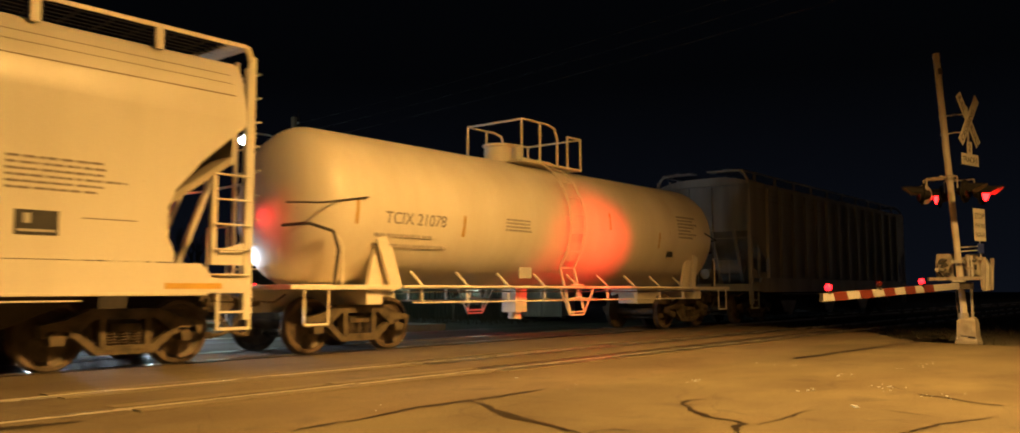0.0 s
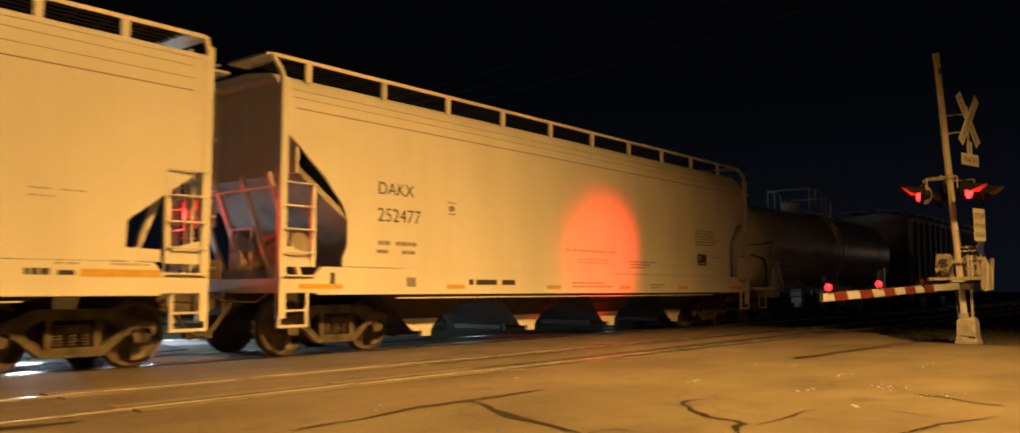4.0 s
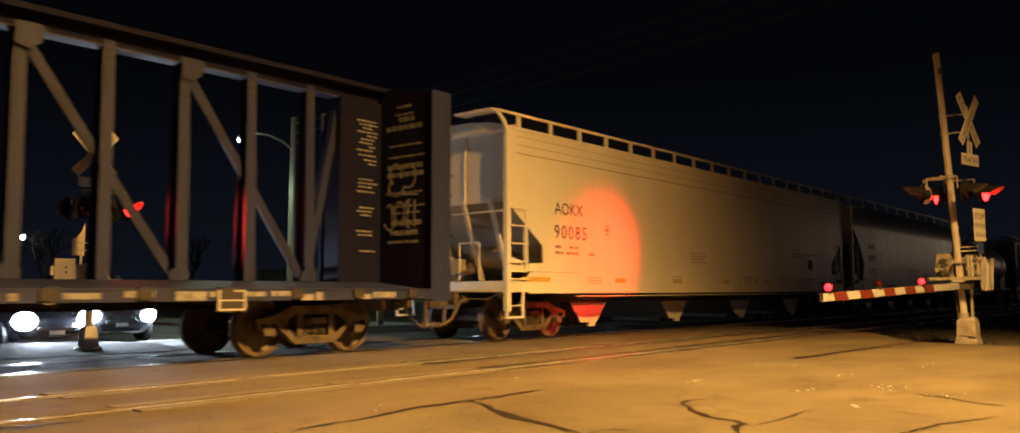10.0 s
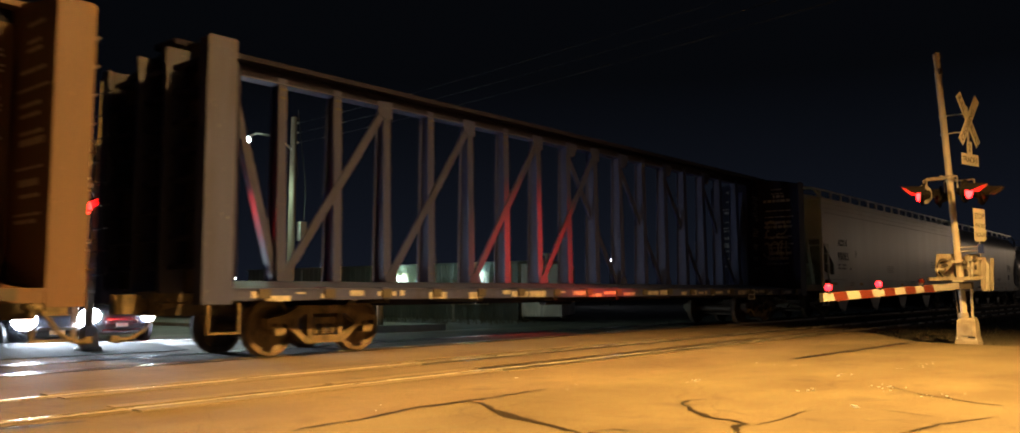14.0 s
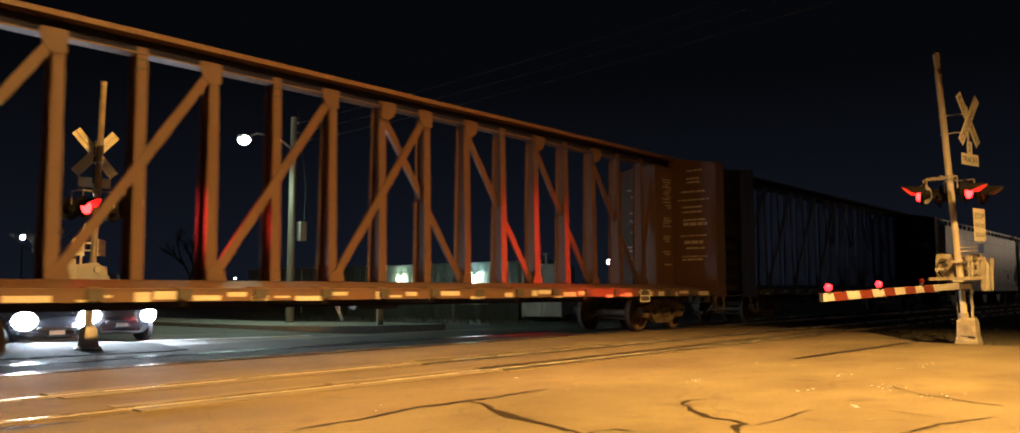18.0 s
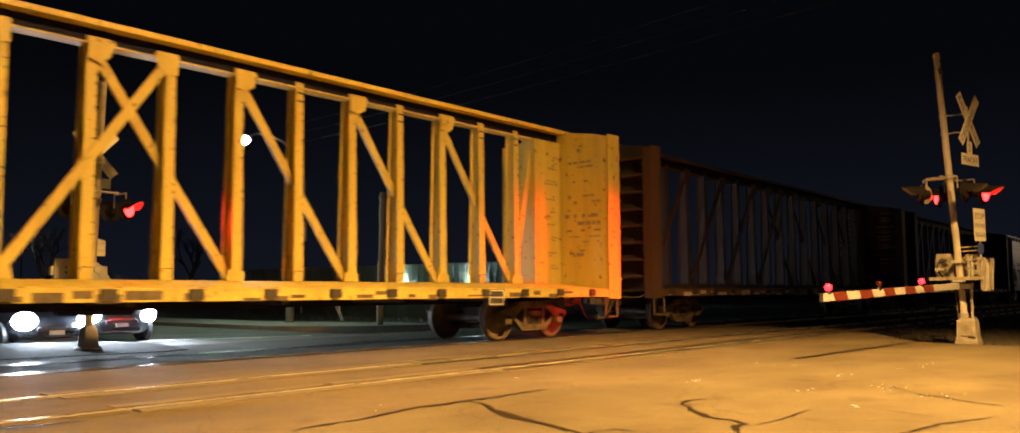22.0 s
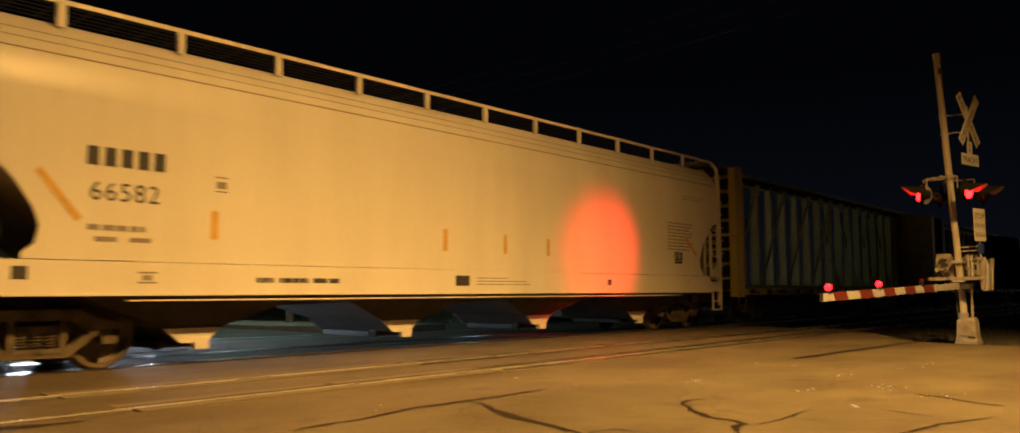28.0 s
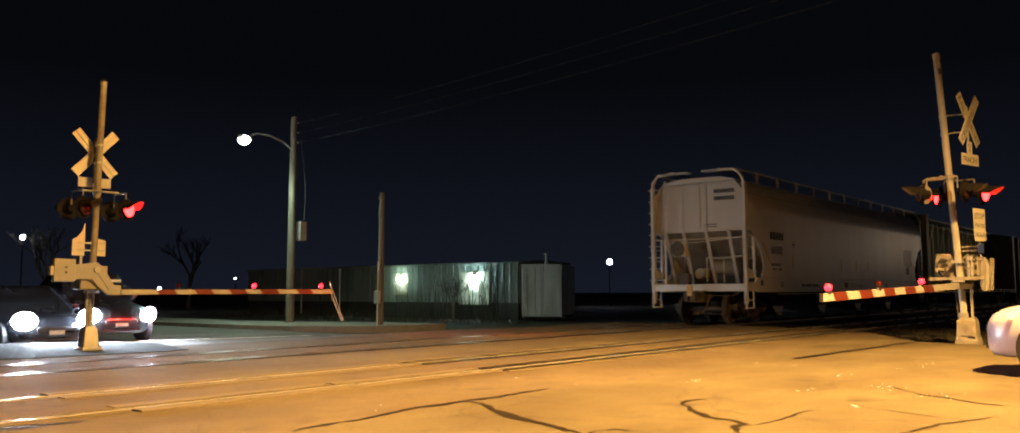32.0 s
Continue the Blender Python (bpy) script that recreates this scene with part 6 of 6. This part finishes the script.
for yy, z in ((29.75, 1.86), (35.27, 1.86)):
    wl = part("wall_lamp", Form().box(32.84, 32.97, yy - .10, yy + .10, z, z + .10), "black", building, "wall lamp with a glowing glass")
    part("lamp_glass", Form().ball((32.74, yy, z - (.20 if yy < 32 else .13)), .19 if yy < 32 else .12, 14), "led_glow", wl)

shed = thing("storage_container", "small pale weathered metal storage container", "container", pose(32.6, 25.05, FAR, 0, 0, 28))
for k in range(9):
    part("wall_sheet", Form().box(-.03 + (.03 if k % 2 else 0), .05, -.85 + .2 * k, -.65 + .2 * k, .12, 2.6), "container", shed)
part("body", Form().box(.05, 5.2, -.87, .97, .12, 2.62), "container", shed, bevel=0.02)
for yy in (-.87, .05, .97):
    part("door_post", Form().box(-.05, .02, yy - .05, yy + .05, .1, 2.62), "galv", shed)
part("skids", Form().box(.3, .6, -.8, .9, 0, .12).box(4.4, 4.7, -.8, .9, 0, .12), "black", shed)
part("vent_pipe", Form().cyl((1.2, 0, 2.6), (1.2, 0, 3.1), .09, 12).cyl((1.2, 0, 3.1), (1.2, 0, 3.18), .16, 12), "galv", shed)

pole = thing("utility_pole", "tall wooden utility pole with a lit street lamp on an arm", "utility pole", pose(20.46, 28.25, FAR))
part("shaft", Form().cyl((0, 0, -.2), (0.03, 0, 8.3), .17, 16, .12), "wood", pole)
part("lamp_arm", Form().pipe([(0, 0, 6.95), (-.5, -.06, 7.22), (-1.2, -.12, 7.38), (-1.8, -.18, 7.36), (-2.1, -.2, 7.22)], .032, 10), "galv", pole)
lh = part("lamp_head", Form().rings([[(-2.05 - t, -.2 + s * w, z) for s, z in ((-1, 7.06), (1, 7.06), (.7, 7.2), (-.7, 7.2))] for t, w in ((0, .06), (.08, .13), (.45, .15), (.55, .07))]), "galv", pole)
part("lamp_glass", Form().ball((-2.36, -.2, 7.03), .22, 20, .8), "pole_glow", lh, "glowing white lamp glass")
for z in (7.3, 7.7, 8.1):
    part("insulator", Form().cyl((.15, 0, z), (.27, 0, z), .04, 10), "galv", pole)
part("meter_box", Form().box(.25, .55, -.25, 0, 3.35, 4.1), "galv", pole, "grey box hung on the pole")
part("cable_drop", Form().pipe([(.15, -.1, 8.6), (.35, -.12, 7), (.55, -.12, 5.6), (.5, -.12, 4.1)], .02, 6).pipe([(.13, 0, 7.2), (.2, -.1, 6.0), (.13, 0, 5.6)], .015, 6), "rubber", pole)

pole2 = thing("short_pole", "short dark wooden service pole with a small meter", "utility pole", pose(20.75, 23.3, FAR))
part("shaft", Form().cyl((0, 0, -.2), (0.05, 0, 4.9), .12, 14, .09), "wood", pole2)
part("meter", Form().box(-.30, -.16, -.2, 0, .9, 1.35), "galv", pole2, bevel=0.01)
part("conduit", Form().cyl((-.22, -.1, 0), (-.22, -.1, .9), .03, 8).cyl((-.22, -.1, 1.35), (-.2, -.1, 2.4), .02, 8), "galv", pole2)
part("pole_hook", Form().pipe([(0, 0, 4.6), (-.2, -.1, 4.7)], .02, 6), "galv", pole2)

# overhead wires
def wire(a, b, sag, name="overhead_wire"):
    pts = []
    for k in range(25):
        t = k / 24
        q = Vector(a).lerp(Vector(b), t)
        q.z -= sag * 4 * t * (1 - t)
        pts.append(q)
    tube = [[(q.x + .007 * math.cos(1.2566 * i), q.y, q.z + .007 * math.sin(1.2566 * i)) for i in range(5)] for q in pts]
    tagged(part(name, Form().rings(tube), "wire"), "thin overhead wire strung from the utility pole", "wire", group="overhead wires")


for z in (7.3, 7.7, 8.1):
    wire((20.73, 28.25, z + FAR), (16.0, -12, z + .9), 0.5)

# bare trees and scrub in the dark behind
def bare_tree(at, h, seed, label):
    root = thing("bare_tree", label, "tree", at, group="dark trees")
    rng = random.Random(seed)
    trunk, twigs = Form(), Form()

    def grow(p, d, l, r, level):
        q = p + d * l
        (trunk if level < 2 else twigs).cyl(p, q, r, 6 if level < 2 else 3, r * .65, caps=False)
        if level >= 5:
            return
        for _ in range(3 if level < 4 else 2):
            nd = (d + Vector((rng.uniform(-.8, .8), rng.uniform(-.8, .8), rng.uniform(-.15, .5)))).normalized()
            grow(p + d * l * rng.uniform(.55, 1), nd, l * rng.uniform(.58, .8), r * .6, level + 1)
    grow(Vector((0, 0, -.1)), Vector((0.05, 0, 1)), h * .3, h * .022, 0)
    part("trunk", trunk, "wood", root)
    part("crown", twigs, "leaf", root, "bare branching twigs")


bare_tree(pose(29.5, 28.0, FAR), 3.2, 6, "thin bare sapling in front of the metal building")
bare_tree(pose(25, 62, FAR), 9, 9, "bare tree far back in the dark")
bare_tree(pose(40, 70, FAR), 10, 10, "bare tree far back in the dark")
f = Form()
rng = random.Random(21)
for k in range(1400):
    x, y = rng.uniform(27.5, 32.3), rng.uniform(24, 46)
    h = rng.uniform(.25, .75) * (1.2 - abs(x - 30) * .15)
    a = rng.uniform(0, 6.3)
    c, s = math.cos(a) * .012, math.sin(a) * .012
    f.add([(x - c, y - s, FAR - .12), (x + c, y + s, FAR - .12), (x + rng.uniform(-.2, .2), y + rng.uniform(-.2, .2), FAR - .12 + h)], [(0, 1, 2)])
tagged(part("scrub", f, "leaf"), "dark dry scrub along the metal building", "scrub", kind="stuff")

f = Form()
rng = random.Random(33)
for k in range(95):
    y = rng.choice((rng.uniform(26.9, 34.2), rng.gauss(30.5, 1.0), rng.gauss(27.7, .6)))
    x = rng.uniform(31.2, 32.7)
    p = Vector((x, y, FAR - .1))
    h = rng.uniform(1.3, 2.9)
    r = rng.choice((.012, .018, .03))
    for n in range(5):
        q = p + Vector((rng.uniform(-.06, .06), rng.uniform(-.12, .12), h / 5))
        f.cyl(p, q, r * (1 - n * .17), 4, r * (.83 - n * .17), caps=False)
        if n > 1 and rng.random() < .6:
            f.cyl(q, q + Vector((rng.uniform(-.2, .2), rng.uniform(-.5, .5), rng.uniform(.2, .5))), r * .4, 3, r * .15, caps=False)
        p = q
tagged(part("vine_stems", f, "leaf"), "thin bare stems and vines growing before the metal wall", "vines", kind="stuff")

# distant lamps
for q, r in (((23.57, 62.8, 4.8), .16), ((68.47, 44.6, 3.77), .26), ((78, 38, 3.2), .09), ((84, 36, 2.8), .09), ((95, 20.5, 3.6), .12), ((34, 82, 3.4), .09), ((31.97, 60, 1.3), .12), ((38.26, 60, 2.1), .07)):
    lp = thing("distant_lamp", "distant white yard lamp on a thin post", "lamp", pose(q[0], q[1], FAR - .1), group="distant lamps")
    part("post", Form().cyl((0, 0, 0), (0, 0, q[2]), .05, 8), "rubber", lp)
    part("lamp_glass", Form().ball((0, 0, q[2] - FAR + .1), r, 12), "far_glow", lp)

# the sodium street lamp that lights the near side; its second head is added for the train
sl = thing("street_lamp", "tall steel street lamp over the near pavement with an added second sodium head", "street lamp", pose(8.6, -5.3, -.02))
part("pole", Form().cyl((0, 0, 0), (0, 0, 11.9), .12, 14, .075), "galv", sl)
part("pole_base", Form().cyl((0, 0, 0), (0, 0, .5), .15, 14, .12), "galv", sl)
for hx, hy in ((.2, 3.2), (-.2, 2.7)):
    part("arm", Form().pipe([(0, 0, 11.8), (hx * .4, hy * .35, 12.18), (hx, hy - .2, 12.24)], .03, 10), "galv", sl)
    hd = part("head", Form().rings([[(hx + u * w, hy + t, z) for u, z in ((-1, 12.12), (1, 12.12), (.7, 12.28), (-.7, 12.28))] for t, w in ((-.38, .07), (-.25, .15), (.2, .17), (.34, .08))]), "galv", sl, "grey lamp head with a glowing sodium glass")
    part("lamp_glass", Form().ball((hx, hy, 12.12), .12, 14, .5), "sodium_glow", hd)

far_lamp = thing("street_lamp", "steel street lamp far along the tracks with a warm glowing head", "street lamp", pose(130, -8.6, -.12))
part("pole", Form().cyl((0, 0, 0), (0, 0, 8.1), .10, 10, .07), "galv", far_lamp)
part("arm", Form().pipe([(0, 0, 8.0), (0, .35, 8.15), (0, .6, 8.1)], .03, 8), "galv", far_lamp)
hd = part("head", Form().box(-.15, .15, .35, .85, 8.06, 8.18), "galv", far_lamp, "warm glowing lamp head", bevel=0.02)
part("lamp_glass", Form().ball((0, .6, 8.04), .12, 12, .5), "sodium_glow", hd)


# ======== vehicles ========
CAR_WHEELS = {}


def vehicle(name, label, at, paint, L, W, H, hood_z, belt_z, cab0, cab1, tail, lamp_mat, lamp_x, lamp_z, lamp_size, wheel_r=.32):
    """A parked or rolling vehicle, its front at y = 0, body towards +y."""
    root = thing(name, label, "car", at)
    h = W / 2
    stations = [(0.0, .42, .34, .60), (.03, .58, .25, hood_z - .22), (.09, .72, .21, hood_z - .15), (.20, .83, .20, hood_z - .09), (.38, .92, .19, hood_z - .045), (.62, .97, .19, hood_z - .01),
                (1.0, 1.0, .19, hood_z + .04), (cab0, 1.0, .19, belt_z), (L * .55, 1.0, .19, belt_z + .02), (L - .5, .98, .22, belt_z + .03), (L - .12, .90, .28, belt_z - .04), (L, .72, .40, belt_z - .2)]
    f = Form()
    rows = []
    n = 32
    for y, w, zb, zt in stations:
        row = []
        for i in range(n):
            a = 2 * math.pi * i / n
            c, s = math.cos(a), math.sin(a)
            row.append((h * w * math.copysign(abs(c) ** .42, c), y, (zb + zt) / 2 + (zt - zb) / 2 * math.copysign(abs(s) ** .55, s)))
        rows.append(row)
    f.rings(rows)
    part("body", f.mesh("body", M[paint], 70), paint, root)
    g = Form()
    w0, w1 = h * .93, h * .72
    g.add([(-w0, cab0, belt_z - .05), (w0, cab0, belt_z - .05), (w0, tail, belt_z - .05), (-w0, tail, belt_z - .05), (-w1, cab1, H - .05), (w1, cab1, H - .05), (w1, tail - .55, H - .05), (-w1, tail - .55, H - .05)],
          [(0, 1, 2, 3), (4, 5, 6, 7), (0, 1, 5, 4), (1, 2, 6, 5), (2, 3, 7, 6), (3, 0, 4, 7)])
    part("glasshouse", g, "glass", root, "dark glazed cabin")
    part("roof", Form().prism([(cab1 - .05, H - .05), (tail - .5, H - .05), (tail - .75, H + .02), (cab1 + .25, H + .03)], "x", -w1 - .02, w1 + .02), paint, root, bevel=0.02)
    CAR_WHEELS[name] = []
    sx, sy, sz = lamp_size
    lamp_y = .235 if lamp_mat == "car_lamp" else .07
    for s in (-1, 1):
        part("pillar", Form().bar((s * w0, cab0, belt_z - .02), (s * w1, cab1, H - .04), .06, .06), paint, root)
        eye = Form()
        eye.rings([[(s * lamp_x + sx * r * math.cos(2 * math.pi * i / 16) - s * u * .02, lamp_y + (s * sx * r * math.cos(2 * math.pi * i / 16)) * sy - u, lamp_z + sz * r * math.sin(2 * math.pi * i / 16)) for i in range(16)] for r, u in ((1, -.03), (1, .03), (.75, .055), (.1, .062))])
        part("headlight", eye, lamp_mat, root, "lit headlight" if lamp_mat == "head_glow" else "swept headlight")
        for yy in (.76, L - .95):
            part("wheel_arch", Form().cyl((s * (h - .12), yy, wheel_r + .01), (s * (h + .004), yy, wheel_r + .01), wheel_r + .055, 28), "plastic", root)
            wl = part("wheel", Form().cyl((-.1, 0, 0), (.1, 0, 0), wheel_r, 28), "rubber", root, at=pose(s * (h - .09), yy, wheel_r), bevel=0.03)
            part("rim", Form().cyl((s * .06, 0, 0), (s * .112, 0, 0), wheel_r * .64, 20, wheel_r * .6), "galv", wl)
            for k in range(5):
                a = 2 * math.pi * k / 5
                part("spoke_gap", Form().cyl((s * .105, .12 * math.cos(a), .12 * math.sin(a)), (s * .116, .12 * math.cos(a), .12 * math.sin(a)), .035, 10), "black", wl)
            CAR_WHEELS[name].append((wl, s * (h - .09), yy, wheel_r))
        part("mirror", Form().box(*sorted((s * h * .98, s * (h + .16))), cab0 + .25, cab0 + .38, belt_z, belt_z + .14), paint, root, bevel=0.03)
        part("door_seam", Form().box(*sorted((s * (h - .01), s * (h + .003))), cab0 + .22, cab0 + .23, .35, belt_z - .05), "black", root)
    part("grille", Form().box(-h * .42, h * .42, -.012, .05, .50, .58), "plastic", root, bevel=0.01)
    part("bumper_vent", Form().box(-h * .5, h * .5, .0, .08, .30, .37), "plastic", root)
    part("number_plate", Form().box(-.16, .16, -.03, -.013, .42, .51), "sign_white", root)
    return root


vehicle("waiting_car", "dark car waiting beyond the gate with its headlights on", pose(8.01, 19.3, FAR), "car_dark", 4.6, 1.82, 1.45, .84, .95, 1.15, 1.95, 4.2, "head_glow", .63, .72, (.21, .45, .19))
vehicle("waiting_truck", "dark pickup truck waiting beyond the gate with its headlights on", pose(11.03, 22.6, FAR), "car_dark", 5.4, 2.05, 1.85, 1.02, 1.15, 1.3, 2.0, 3.6, "head_glow", .80, .72, (.21, .45, .20), .38)
white_car = vehicle("white_car", "white saloon car rolling up to the near gate", pose(12.4, 2.28, 0, 0, 0, 180), "car_white", 4.7, 1.84, 1.46, .88, .97, 1.2, 2.0, 4.3, "car_lamp", .66, .70, (.13, .85, .04))
part("side_marker", Form().ball((.83, .34, .70), .045, 12, .6), "amber_glow", white_car, "glowing amber side marker")


# ======== motion ========
TRAIN = [-122.32, -118.09, -113.85, -109.59, -105.32, -101.01, -96.69, -92.36, -88.03, -83.71, -79.39, -75.07, -70.73, -66.37, -61.98, -57.56, -53.12,
         -48.66, -44.17, -39.65, -35.11, -30.54, -25.94, -21.29, -16.6, -11.85, -7.02, -2.1, 2.95, 8.11, 13.36, 18.67, 24.01]


def travelled(t):
    i = min(int(t), 31)
    return TRAIN[i] + (TRAIN[i + 1] - TRAIN[i]) * (t - i)


def motions():
    for car, off in ((h0, OFF_H0), (t1, OFF_T1), (h1, OFF_H1), (h2, OFF_H2), (c1, OFF_C1), (c2, OFF_C2), (c3, OFF_C3), (h4, OFF_H4)):
        walk(car, [(t, pose(TRAIN[t] + off, YT, 0)) for t in range(33)])
    step = 0.125
    times = [step * k for k in range(int(32 / step) + 1)]
    for w, sx in WHEELS:
        walk(w, [(t, Matrix.Translation((sx, 0, R_WHEEL)) @ Matrix.Rotation((travelled(t) - TRAIN[0]) / R_WHEEL, 4, "Y")) for t in times])
    # the red lights flash by turns
    for drum, phase, at in FLASHERS:
        rows = []
        base = Matrix.Translation(at)

        def turned(deg):
            return base @ Matrix.Rotation(radians(deg), 4, "Z")
        now, deg = -0.20, 0.0
        lit0 = True
        events = []
        k = -1
        while True:
            t0 = 1.25 + 1.445 * k
            if t0 > 33:
                break
            events += [(t0, 0), (t0 + 0.70, 1)]
            k += 1
        # state 0 lights the lamps of phase 0, state 1 those of phase 1
        state = [s for t, s in events if t <= 0][-1]
        deg = 0.0 if state == phase else 180.0
        rows.append((0.0, turned(deg)))
        for t, s in events:
            if t <= 0.0 or t > 31.9:
                continue
            for j, a in enumerate((0, 60, 120, 180)):
                rows.append((t - 0.05 + j / 30, turned(deg + a)))
            deg += 180
        rows.append((32.0, turned(deg)))
        walk(drum, rows)
    way = ((0.0, -70), (20.0, -38), (26.0, -18), (29.0, -4.5), (30.0, -.9), (30.6, .75), (31.0, 1.62), (31.2, 1.92), (31.4, 2.11), (31.6, 2.2), (31.8, 2.26), (32.0, 2.28))
    walk(white_car, [(t, pose(12.4, y, 0, 0, 0, 180)) for t, y in way])
    for w, x, y, r in CAR_WHEELS["white_car"]:
        rows = []
        for k in range(321):
            t = k * .1
            for (ta, ya), (tb, yb) in zip(way, way[1:]):
                if ta <= t <= tb:
                    rows.append((t, pose(x, y, r) @ Matrix.Rotation((ya + (yb - ya) * (t - ta) / (tb - ta) - way[0][1]) / r, 4, "X")))
                    break
        walk(w, rows)


motions()
